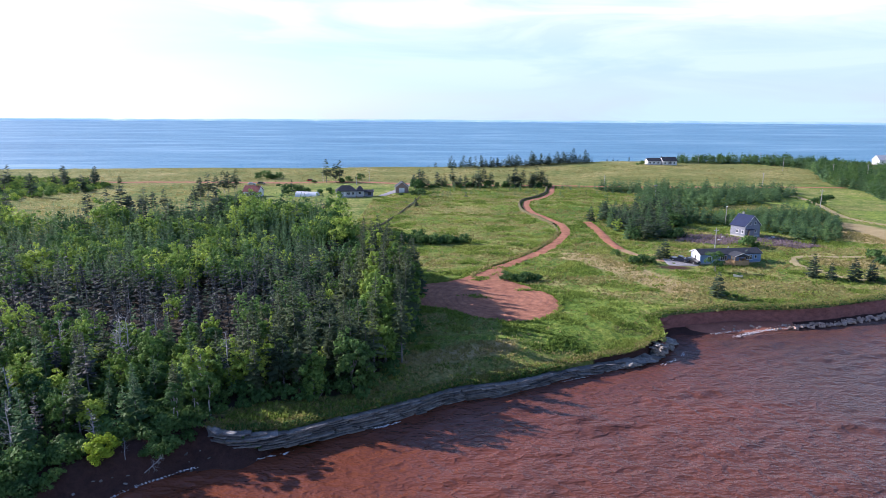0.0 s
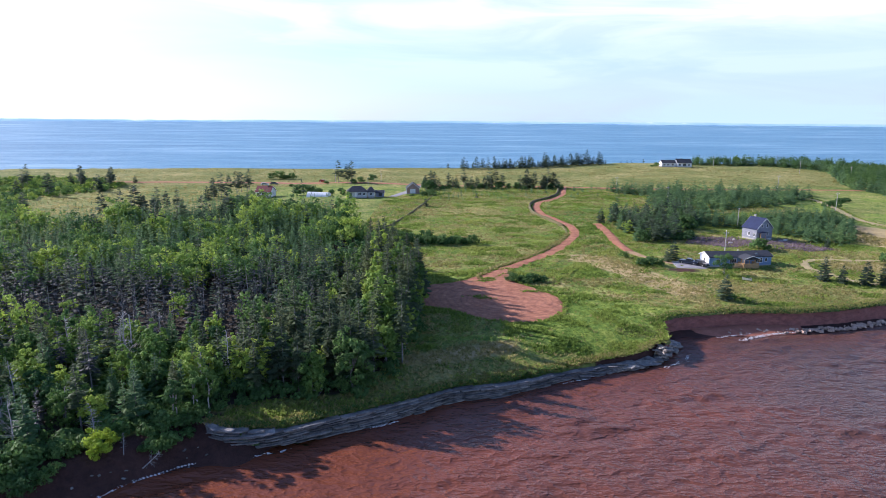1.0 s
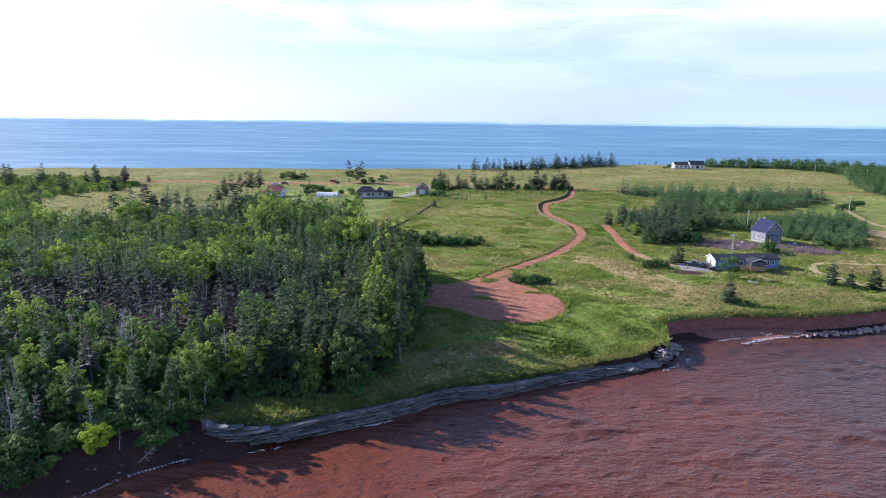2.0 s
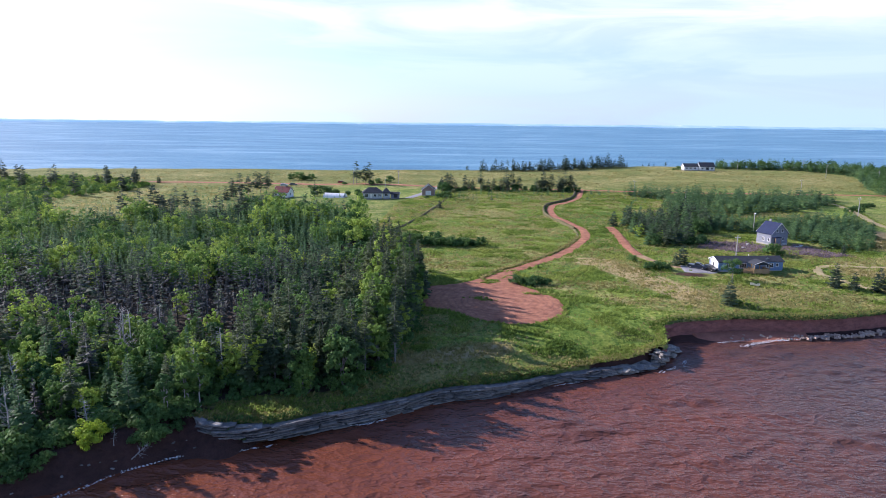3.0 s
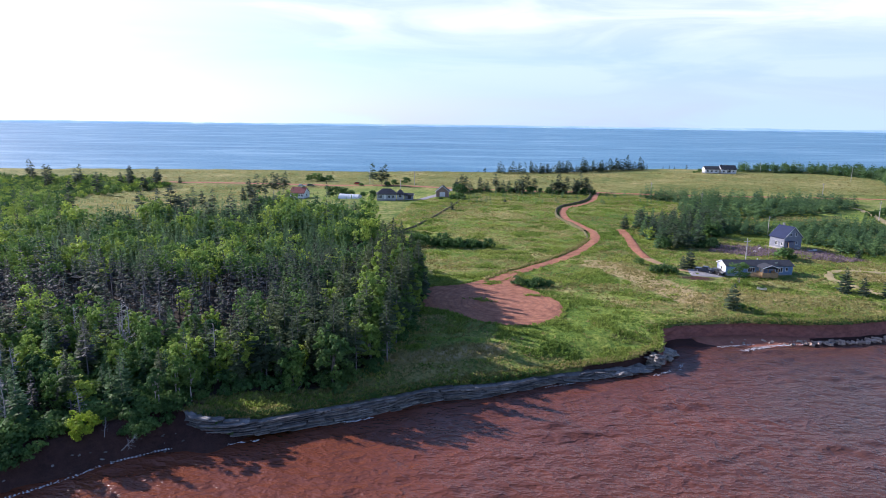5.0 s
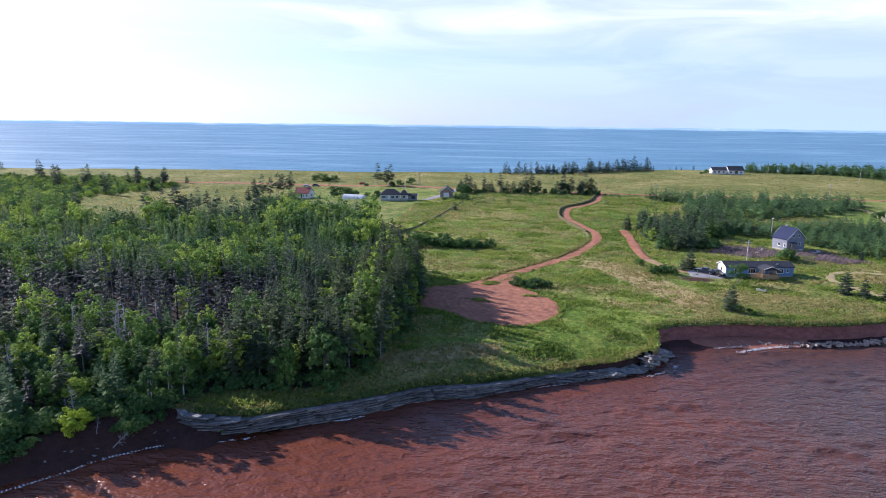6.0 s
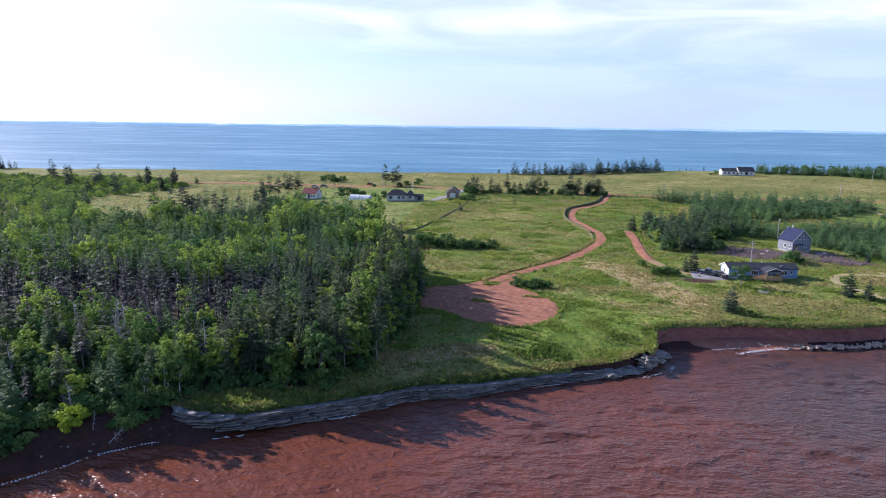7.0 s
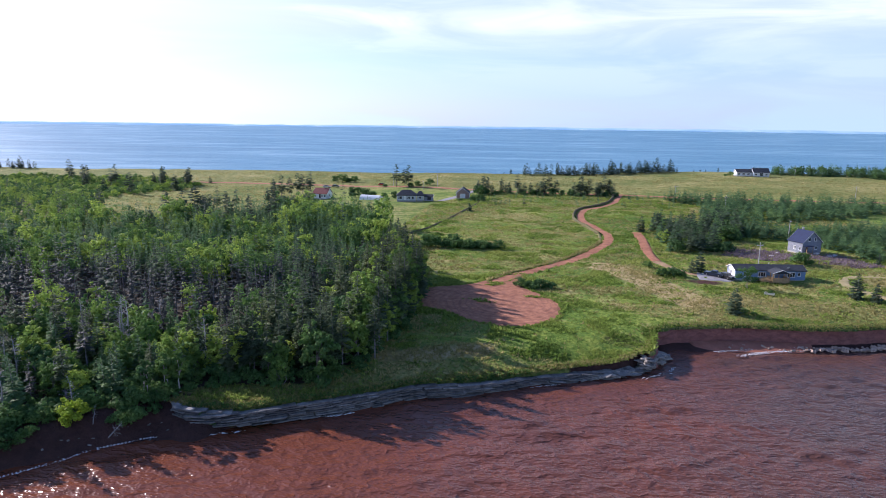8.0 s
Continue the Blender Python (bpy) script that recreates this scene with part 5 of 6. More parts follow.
tagged(part("rubble", join(heap), surface("pale_broken_slab", (0.13, 0.12, 0.105), (0.5, 0.45, 0.385), 1.1, 0.85, 0.7, 0.06)), "heap of broken grey slabs where the sea wall ends", "rubble", kind="stuff")

# sea wall of long sandstone slabs in courses
TOE = np.array([(-29.8, 76.6, 2.5, 3.5), (-28.2, 75.0, 2.3, 3.5), (-25.4, 74.4, 1.55, 3.35), (-21.3, 75.2, 0.95, 2.8), (-18.3, 76.8, 0.45, 2.4), (-12.5, 80.4, 0.1, 2.35), (-6.7, 83.8, 0.0, 2.3), (-1.4, 87.5, -0.1, 2.1),
                (3.8, 91.4, -0.1, 1.9), (12.4, 94.4, -0.2, 1.65), (22.6, 99.8, -0.3, 1.45), (33, 104.6, -0.4, 1.15), (40.5, 108, -0.4, 0.85)])
toe = resample(TOE, 0.25)
run = np.concatenate([[0], np.cumsum(np.hypot(*np.diff(toe[:, :2], axis=0).T))])
seawall = thing("seawall", pose(0, 0, 0), "curved retaining wall of grey stone slabs in courses along the water", "sea wall", kind="")
blocks = [stone(940 + i, 1, 1, 1, 0.1) for i in range(5)]
for me in blocks:
    me.materials.append(SLAB)
toe_n = side(toe)
COURSES = 8
for c in range(COURSES):
    s0 = rng.uniform(-1, 0)
    while s0 < run[-1] - 0.5:
        ln = rng.uniform(1.9, 4.4)
        mid = min(max(s0 + ln / 2, 0.2), run[-1])
        px, py, z0, z1 = (np.interp(mid, run, toe[:, k]) for k in range(4))
        a = np.interp(max(0, mid - 0.4), run, toe[:, 0]), np.interp(max(0, mid - 0.4), run, toe[:, 1])
        b = np.interp(mid + 0.4, run, toe[:, 0]), np.interp(mid + 0.4, run, toe[:, 1])
        ang = math.atan2(b[1] - a[1], b[0] - a[0])
        hgt = (z1 - z0) / COURSES
        depth = 1.0 if c == COURSES - 1 else 1.9
        ruin = max(0.0, (mid - 52) / 22)
        back = depth / 2 + 0.055 * c + rng.uniform(-0.24, 0.2) + ruin * rng.uniform(-0.5, 0.5)
        if not (ruin > 0.2 and c == COURSES - 1 and rng.random() < 0.5):
            ob = new("block", blocks[rng.integers(5)])
            ob.parent = seawall
            ob.matrix_basis = pose(px - math.sin(ang) * back, py + math.cos(ang) * back, z0 + (c + 0.5) * hgt, *rng.normal(0, 1 + 5 * ruin, 2), math.degrees(ang) + rng.normal(0, 1 + 9 * ruin))
            ob.scale = (ln * 0.97, depth, hgt * rng.uniform(0.68, 0.9))
        s0 += ln


def foam_line(pts, width, n, size):
    """Ragged flecks of foam along a line of the shore."""
    ln = resample(pts, 0.4)
    nr = side(ln)
    out = []
    for i in rng.integers(0, len(ln), n):
        if vnoise(i * 0.09, 2.2, 91) < 0.32:
            continue
        c = ln[i, :2] + nr[i] * rng.normal(0, width * 0.4)
        k, r = 7, size * rng.uniform(0.3, 1.0)
        a = np.arange(k) * 2 * np.pi / k
        t = math.atan2(-nr[i][0], nr[i][1]) + rng.normal(0, 0.3)
        e = r * rng.uniform(0.5, 1.2, k)
        ex, ey = e * np.cos(a) * 3.0, e * np.sin(a) * 0.4
        v = np.column_stack([c[0] + ex * math.cos(t) - ey * math.sin(t), c[1] + ex * math.sin(t) + ey * math.cos(t), np.full(k, 0.17 + 0.05 * rng.random())])
        v = np.vstack([v, [c[0], c[1], 0.26]])
        out.append((v, np.stack([np.arange(k), np.roll(np.arange(k), -1), np.full(k, k)], -1)))
    return join(out)


foam = join([foam_line([(61.5, 121.4), (65, 123.4), (70, 125.7), (75.5, 127.5), (86, 130.9), (95, 133.4), (104, 136.6), (120, 143)], 0.7, 800, 0.2),
             foam_line([(57.5, 123.2), (62, 124.8), (66, 126.2)], 0.5, 60, 0.14),
             foam_line([(41, 106.2), (45.5, 109.6), (48, 113)], 0.7, 36, 0.17),
             foam_line([(-9, 82.0), (-6, 83.4), (-4.5, 84.4)], 0.3, 40, 0.14), foam_line([(-28, 73.2), (-23, 73.9), (-18, 76.0)], 0.3, 40, 0.14),
             foam_line([(22, 98.9), (27, 101.3)], 0.3, 24, 0.12),
             foam_line([(-50, 52), (-43, 58.4), (-38, 63.8), (-35, 67.8), (-29, 72.4), (-25, 73.8)], 0.35, 300, 0.09)])
tagged(part("foam", foam, FOAM), "white foam where small waves break on the shore", "foam", kind="stuff")


# ---- banks beside the lane ----
def bank(points, shift, tall, wide, label, material, noise_seed):
    ln = resample(points, 1.0)
    nr = side(ln)
    k = len(ln)
    prof = [(-0.5, -0.15), (-0.42, 0.55), (-0.2, 0.95), (0.1, 0.85), (0.5, -0.15)]
    v = []
    for o, u in prof:
        w = shift + o * wide + 0.35 * (vnoise(np.arange(k) * 0.3, o * 9, noise_seed) - 0.5)
        p = ln[:, :2] + nr * w[:, None]
        v.append(np.column_stack([p, height(p[:, 0], p[:, 1]) + u * tall * (0.6 + 0.8 * fbm(np.arange(k) * 0.18, o + 0 * np.arange(k), noise_seed + 3))]))
    v = np.stack(v, 1).reshape(-1, 3)
    idx = np.arange(k * 5).reshape(k, 5)
    quads = np.stack([idx[:-1, :-1], idx[1:, :-1], idx[1:, 1:], idx[:-1, 1:]], -1).reshape(-1, 4)[:, ::-1]
    return tagged(part("bank", (v, quads), material), label, "earth bank", kind="structure")


BANKSOIL = surface("dark_turf_and_soil", (0.06, 0.06, 0.025), (0.16, 0.14, 0.06), 1.2, 0.95, 0.8, 0.12)
bank(ROAD[:9], -2.7, 1.1, 1.5, "low bank of dark turned soil along the lane", BANKSOIL, 101)
bank(ROAD[8:], -2.6, 0.3, 1.2, "low grassy bank along the lane", surface("dry_bank_turf", (0.1, 0.11, 0.035), (0.3, 0.26, 0.11), 1.0, 0.95, 0.8, 0.12), 103)
bank([(-7.7, 313), (-9.5, 292), (-12.5, 270), (-15.4, 253.5), (-19.4, 235), (-24, 218)], 0, 0.45, 1.1, "dark ditch bank across the meadow", BANKSOIL, 105)
SANDTRACK = surface("pale_sand_track", (0.25, 0.215, 0.09), (0.42, 0.34, 0.175), 0.5, 0.95, 0.4, 0.05)
ribbon("road", TRACK, 3.6, "pale sandy farm track", SANDTRACK, 0.12, 0.9)
ribbon("road", YARDTRACK, 3.4, "pale sandy track looping round the yard", SANDTRACK, 0.07, 1.6)
ribbon("road", [(-27, 306), (-25, 316), (-21, 334), (-16, 361)], 4.0, "grey gravel drive to the garage", GRAVEL, 0.14)
patch("pavement", [(64.5, 169), (66, 177.5), (75, 178.5), (74, 170.5), (70, 168.5)], "grey gravel parking pad beside the trailer home", GRAVEL, 0.14, category="parking pad", wob=0.4)


# ---- meadow growth ----
def tufts(xs, ys, hs, rng, blades=5, spread=0.5, ground_z=None):
    n = len(xs)
    a = rng.uniform(0, 2 * np.pi, (n, blades))
    r = rng.uniform(0.1, 1, (n, blades)) * spread
    bx, by = xs[:, None] + r * np.cos(a), ys[:, None] + r * np.sin(a)
    z0 = (height(xs, ys) if ground_z is None else ground_z)[:, None] + 0 * a - 0.05
    lean = rng.uniform(-0.9, 0.9, (n, blades, 2)) * hs[:, None, None]
    w = rng.uniform(0.12, 0.3, (n, blades)) * (0.55 + hs[:, None])
    b = rng.uniform(0, 2 * np.pi, (n, blades))
    tip = np.stack([bx + lean[..., 0], by + lean[..., 1], z0 + hs[:, None] * rng.uniform(0.6, 1.2, (n, blades))], -1)
    p0 = np.stack([bx - w * np.cos(b), by - w * np.sin(b), z0 + 0.02], -1)
    p1 = np.stack([bx + w * np.cos(b), by + w * np.sin(b), z0 + 0.02], -1)
    v = np.stack([p0, p1, tip], 2).reshape(-1, 3)
    return v, np.arange(len(v)).reshape(-1, 3)


def bare(x, y):
    """Where no meadow plants grow: roads, pads, houses, the wood and the shore."""
    r = off_line(x, y, ROAD) < 2.6
    r |= (off_line(x, y, DRIVE) < 2.3) | (off_line(x, y, BACKROAD) < 5) | (off_line(x, y, TRACK) < 2.6) | (off_line(x, y, YARDTRACK) < 2)
    r |= inside(x, y, CUL) | inside(x, y, [(61, 163), (61, 179), (75, 179), (74, 169), (93.5, 172), (93, 180), (72, 178), (72, 165), (70, 163)])
    r |= inside(x, y, [(102, 208), (112, 211), (111, 220), (100, 217)])
    return r | (y - coast_y(x) < 0.8) | inside(x, y, [(p[0] * 0.97 - 1, p[1]) for p in FOREST])


MEADOW_AREA = [(-28, 78), (-5, 84), (24, 100), (46, 114), (48, 127), (90, 135), (150, 160), (175, 250), (100, 352), (-10, 350), (-30, 300), (-30, 215)]
n = 210000
mx, my = rng.uniform(-30, 150, n), 79 + 270 * rng.random(n) ** 1.5
k = inside(mx, my, MEADOW_AREA) & ~bare(mx, my)
mx, my = mx[k], my[k]
cov = cover(mx, my)
clump = fbm(mx / 5, my / 4, 120, 4)
k = rng.random(len(mx)) < np.clip(3.5 * (clump - 0.36), 0.22, 1) * (1 - 0.75 * np.clip(cov[:, 0], 0, 1)) * (1 - np.clip(2.2 * cov[:, 3], 0, 1)) + 0.5 * np.clip(cov[:, 2], 0, 1)
gh = 0.18 + 2.0 * np.clip(clump - 0.46, 0, 0.25)
tagged(part("weeds", tufts(mx[k], my[k], gh[k] * rng.uniform(0.6, 1.1, k.sum()), rng, 4, 0.5), WEED), "tall green meadow weeds in patches", "weeds", kind="stuff")
k2 = ~k & (rng.random(len(mx)) < (0.28 + 0.4 * cov[:, 3]) * (1 - 0.8 * np.clip(cov[:, 2], 0, 1)))
tagged(part("grass", tufts(mx[k2], my[k2], 0.25 + 0.35 * rng.random(k2.sum()), rng, 3, 0.5), STRAW), "dry seeding grass between the weeds", "grass", kind="stuff")
ex = rng.uniform(-30, 135, 5200)
ey = coast_y(ex) + np.where(ex < 44, rng.uniform(0.1, 2.2, len(ex)), rng.uniform(-1.0, 1.6, len(ex)))
ez = height(ex, ey)
k = ez > 1.2
tagged(part("grass", tufts(ex[k], ey[k], 0.2 + 0.35 * rng.random(k.sum()), rng, 5, 0.5, land(ex[k], np.maximum(ey[k], coast_y(ex[k]) + 0.6))), STRAW), "dry grass along the edge of the shore", "grass", kind="stuff")
gx_ = rng.uniform(-27, 22, 4800)
gy_ = coast_y(gx_) + rng.uniform(-1.3, 1.1, len(gx_))
k = height(gx_, gy_) > 0.9
tagged(part("weeds", tufts(gx_[k], gy_[k], 0.15 + 0.4 * rng.random(k.sum()), rng, 5, 0.5), SHRUBLEAF), "rough dark weeds on the bank above the sea wall", "weeds", kind="stuff")
hx = rng.uniform(45, 125, 4200)
hy = coast_y(hx) + rng.uniform(-1.1, 0.7, len(hx))
hz = land(hx, np.maximum(hy, coast_y(hx) + 0.6)) - 0.25 * (hy < coast_y(hx) - 0.5)
for mat_, sel, nm in ((SHRUBLEAF, slice(0, None, 2), "weeds"), (STRAW, slice(1, None, 2), "grass")):
    tagged(part(nm, tufts(hx[sel], hy[sel], 0.15 + 0.4 * rng.random(len(hx[sel])), rng, 5, 0.55, hz[sel]), mat_), "rough growth hanging over the cliff edge", nm, kind="stuff")
ex, ey = ex + 0.4, ey + 0.3
tagged(part("weeds", tufts(ex[::2], ey[::2], 0.25 + 0.3 * rng.random(len(ex[::2])), rng, 5, 0.5, land(ex[::2], np.maximum(ey[::2], coast_y(ex[::2]) + 0.6))), WEED), "green weeds along the edge of the shore", "weeds", kind="stuff")
kx, ky = resample(np.column_stack([cx[:60], cy[:60]]), 0.08).T[:2]
kx, ky = kx + rng.normal(0, 0.5, len(kx)), ky + rng.normal(0, 0.5, len(ky)) + 0.2
tagged(part("weeds", tufts(kx, ky, 0.25 + 0.35 * rng.random(len(kx)), rng, 6, 0.5, land(kx, np.maximum(ky, coast_y(kx) + 0.6))), WEED), "green weeds hanging over the corner of the cliff", "weeds", kind="stuff")
# ragged growth along the lanes
lx, ly = [], []
for ln_, half in ((ROAD, 2.0), (DRIVE, 2.3), (TRACK, 1.8), (YARDTRACK, 1.2)):
    q = resample(ln_, 0.35)
    o = side(q) * (rng.choice([-1, 1], len(q)) * (half + rng.gamma(1.2, 0.45, len(q)) - 0.3))[:, None]
    lx.append(q[:, 0] + o[:, 0]), ly.append(q[:, 1] + o[:, 1])
for wx_, wy_, nw, sp in ((8.6, 138.2, 22, 0.7), (10.2, 136.8, 18, 0.7), (10.5, 153.0, 36, 0.6), (12, 155, 30, 0.6), (22, 144, 30, 0.8)):
    lx.append(wx_ + rng.normal(0, 1.5 * sp, nw)), ly.append(wy_ + rng.normal(0, 0.5 * sp, nw))
q = resample(CUL + CUL[:1], 0.3)
lx.append(q[:, 0] + rng.normal(0, 0.35, len(q))), ly.append(q[:, 1] + rng.normal(0, 0.35, len(q)))
lx, ly = np.concatenate(lx), np.concatenate(ly)
tagged(part("weeds", tufts(lx, ly, 0.25 + 0.4 * rng.random(len(lx)), rng, 6, 0.5), WEED), "green weeds along the clay lanes", "weeds", kind="stuff")
q = resample(ROAD, 0.3)
o = side(q) * (-(2.5 + rng.normal(0, 0.35, len(q))))[:, None]
q, o = q[q[:, 1] < 216], o[q[:, 1] < 216]
tagged(part("grass", tufts(q[:, 0] + o[:, 0], q[:, 1] + o[:, 1], 0.55 + 0.4 * rng.random(len(q)), rng, 5, 0.4), STRAW), "dry grass on the bank of the lane", "grass", kind="stuff")
hx, hy = np.concatenate([rng.uniform(-330, -50, 9000), rng.uniform(-250, 260, 9000)]), np.concatenate([rng.uniform(215, 372, 9000), rng.uniform(372, 500, 9000)])
k = ~bare(hx, hy) & (off_line(hx, hy, BACKROAD) > 6) & (hy < np.interp(hx, BACK[:, 0], BACK[:, 1]) - 4) & (fbm(hx / 14, hy / 6, 160, 3) > 0.47) & (hx > 30 - 0.8 * hy) & ~((hx > -110) & (hx < -10) & (hy > 290) & (hy < 370))
tagged(part("grass", tufts(hx[k], hy[k], 0.3 + 0.4 * rng.random(k.sum()), rng, 4, 1.3), STRAW), "dry tussocks in the hay fields", "grass", kind="stuff")
px, py = scatter([(79, 203), (84, 213), (99, 213), (104, 207), (113, 211), (119, 203), (122, 194), (113, 192), (100, 199), (90, 197)], 0.8, rng)
tagged(part("brush", tufts(px, py, rng.uniform(0.3, 0.8, len(px)), rng, 7, 0.6), FIREWEED), "faded pinkish fireweed brush round the house", "brush", kind="stuff")


# ---- buildings ----
def panel(face, length, tall, thick, holes):
    """A wall from 0 to length, 0 to tall, with openings (u, z, w, h) right through it, as a bmesh in x and z."""
    us = sorted({0.0, length, *(v for u, z, w, h in holes for v in (u, u + w))})
    zs = sorted({0.0, tall, *(v for u, z, w, h in holes for v in (z, z + h))})
    bm = bmesh.new()
    for u0, u1 in zip(us, us[1:]):
        for z0, z1 in zip(zs, zs[1:]):
            cu, cz = (u0 + u1) / 2, (z0 + z1) / 2
            if not any(u < cu < u + w and z < cz < z + h for u, z, w, h in holes):
                bm_box(bm, u0, 0, z0, u1, thick, z1)
    return bm


def face_pose(face, L, W):
    return {"front": pose(0, 0, 0), "right": pose(L, 0, 0, 0, 0, 90), "back": pose(L, W, 0, 0, 0, 180), "left": pose(0, W, 0, 0, 0, -90)}[face]


def window(parent, m, w, h, bars=1, rail=0.09, glass=None):
    f = [(0, -0.04, 0, w, 0.08, rail), (0, -0.04, h - rail, w, 0.08, h), (0, -0.04, 0, rail, 0.08, h), (w - rail, -0.04, 0, w, 0.08, h)]
    for i in range(bars):
        u = w * (i + 1) / (bars + 1)
        f.append((u - 0.03, -0.03, rail, u + 0.03, 0.06, h - rail))
    ob = part("window", boxes(*f), WHITE, parent)
    ob.matrix_basis = m
    part("pane", boxes((rail * 0.5, 0.02, rail * 0.5, w - rail * 0.5, 0.04, h - rail * 0.5)), GLASS, ob)
    part("sill", boxes((-0.06, -0.12, -0.05, w + 0.06, 0.06, 0.0)), WHITE, ob)
    return ob


def house(name, m, L, W, eave, peak, walls, roofmat, openings, label, over=0.35, base_h=0.35, hip=0.0, chimney=None):
    """A house on its ground corner: ridge along x. openings: face -> (u, z, w, h, kind, bars)."""
    t = thing(name, m, label, "house")
    part("foundation", boxes((0.06, 0.06, -0.9, L - 0.06, W - 0.06, base_h)), CONCRETE, t)
    for face, ln in (("front", L), ("right", W), ("back", L), ("left", W)):
        ops = openings.get(face, ())
        trim_ = 0.0 if face in ("front", "back") else 0.15
        bm = panel(face, ln, eave - base_h, 0.15, [(u, z - base_h, w, h) for u, z, w, h, *_ in ops])
        if trim_:
            for v in bm.verts:
                v.co.x = min(max(v.co.x, 0.153), ln - 0.153)
        wm = walls.get(face, walls["all"])
        ob = part("wall", bm, wm, t)
        ob.matrix_basis = face_pose(face, L, W) @ pose(0, 0, base_h)
        for u, z, w, h, kind, bars in ops:
            fm = face_pose(face, L, W) @ pose(u, 0, z)
            if kind == "window":
                window(t, fm, w, h, bars)
            else:
                d = part("door", boxes((0.02, 0.03, 0.02, w - 0.02, 0.09, h - 0.02)), WHITE if bars == 0 else DARKDOOR, t)
                d.matrix_basis = fm
                part("handle", boxes((w - 0.18, -0.01, h * 0.48, w - 0.1, 0.03, h * 0.52)), METAL, d)
        if face in ("left", "right") and hip == 0:
            g = part("gable", prism([(0.15, eave), (ln - 0.15, eave), (ln / 2, peak - 0.12)], 0, 0.15), wm, t)
            g.matrix_basis = face_pose(face, L, W)
    bm = bmesh.new()
    slope = (peak - eave) / (W / 2)
    e = eave - over * slope
    x0, x1, h = -over, L + over, hip
    o = [(x0, -over, e), (x1, -over, e), (x1, W + over, e), (x0, W + over, e), (x0 + h, W / 2, peak), (x1 - h, W / 2, peak)]
    lo, hi = [bm.verts.new(p) for p in o], [bm.verts.new((p[0], p[1], p[2] + 0.17)) for p in o]
    for f in ((0, 1, 5, 4), (2, 3, 4, 5), (1, 2, 5), (3, 0, 4)):
        if len(f) == 4 or hip:
            bm.faces.new([hi[i] for i in f])
            bm.faces.new([lo[i] for i in reversed(f)])
    rim = [(0, 1), (1, 2), (2, 3), (3, 0)] if hip else [(0, 1), (1, 5), (5, 2), (2, 3), (3, 4), (4, 0)]
    for i, j in rim:
        bm.faces.new((lo[i], lo[j], hi[j], hi[i]))
    roof = part("roof", bm, roofmat, t)
    if not hip:
        for xx in (-over - 0.03, L + over):
            for y0, y1 in ((-over, W / 2), (W + over, W / 2)):
                tr = bmesh.new()
                vs = [tr.verts.new(p) for p in ((xx, y0, e - 0.08), (xx + 0.03, y0, e - 0.08), (xx + 0.03, y1, peak - 0.08), (xx, y1, peak - 0.08),
                                                (xx, y0, e + 0.16), (xx + 0.03, y0, e + 0.16), (xx + 0.03, y1, peak + 0.16), (xx, y1, peak + 0.16))]
                for f in ((0, 1, 2, 3), (7, 6, 5, 4), (0, 4, 5, 1), (1, 5, 6, 2), (2, 6, 7, 3), (3, 7, 4, 0)):
                    tr.faces.new([vs[i] for i in f])
                part("fascia", tr, WHITE, roof)
    if chimney:
        cx_, cy_ = chimney
        part("chimney", boxes((cx_ - 0.25, cy_ - 0.25, eave, cx_ + 0.25, cy_ + 0.25, peak + 0.7), (cx_ - 0.32, cy_ - 0.32, peak + 0.7, cx_ + 0.32, cy_ + 0.32, peak + 0.82)), CONCRETE, roof)
    return t


def siding(name, a, b, board=0.15):
    m, n, l, p = base(name)
    tc = n.new("ShaderNodeTexCoord")
    sp = n.new("ShaderNodeSeparateXYZ")
    l.new(tc.outputs["Object"], sp.inputs["Vector"])
    saw = calc(n, l, "FRACT", calc(n, l, "DIVIDE", sp.outputs["Z"], board))
    nz = noise_at(n, l, 1.2, 5, 0.7, (1, 1, 4))
    r = ramp(n, [(0.35, a), (0.65, b)])
    l.new(nz, r.inputs["Fac"])
    l.new(r.outputs["Color"], p.inputs["Base Color"])
    p.inputs["Roughness"].default_value = 0.6
    bumped(n, l, p, saw, 0.6, 0.02)
    return m


WHITE = surface("white_painted_wood", (0.68, 0.68, 0.67), (0.8, 0.8, 0.79), 1.5, 0.5, 0.1, 0.01)
CONCRETE = surface("grey_concrete", (0.3, 0.3, 0.29), (0.42, 0.41, 0.4), 1.5, 0.9, 0.3, 0.02)
METAL = surface("brushed_metal", (0.5, 0.5, 0.5), (0.6, 0.6, 0.6), 2, 0.35, 0, metal=1.0)
DARKDOOR = surface("dark_painted_door", (0.03, 0.03, 0.035), (0.06, 0.06, 0.065), 2, 0.5, 0.1, 0.01)
GLASS, _n, _l, _p = base("window_glass")
_p.inputs["Base Color"].default_value, _p.inputs["Roughness"].default_value = (0.03, 0.04, 0.05, 1), 0.05
BLUE = siding("blue_vinyl_siding", (0.13, 0.225, 0.4), (0.18, 0.29, 0.48))
WHITESIDE = siding("white_vinyl_siding", (0.66, 0.67, 0.68), (0.78, 0.78, 0.78))
SHINGLE = siding("weathered_grey_shingle", (0.16, 0.175, 0.22), (0.26, 0.275, 0.33), 0.18)
GREYSIDE = siding("pale_grey_siding", (0.4, 0.42, 0.45), (0.52, 0.54, 0.56))
BRICKSIDE = siding("brown_red_siding", (0.24, 0.16, 0.13), (0.34, 0.23, 0.19))
DARKROOF = surface("charcoal_asphalt_shingle", (0.028, 0.032, 0.04), (0.06, 0.065, 0.075), 1.0, 0.85, 0.5, 0.02)
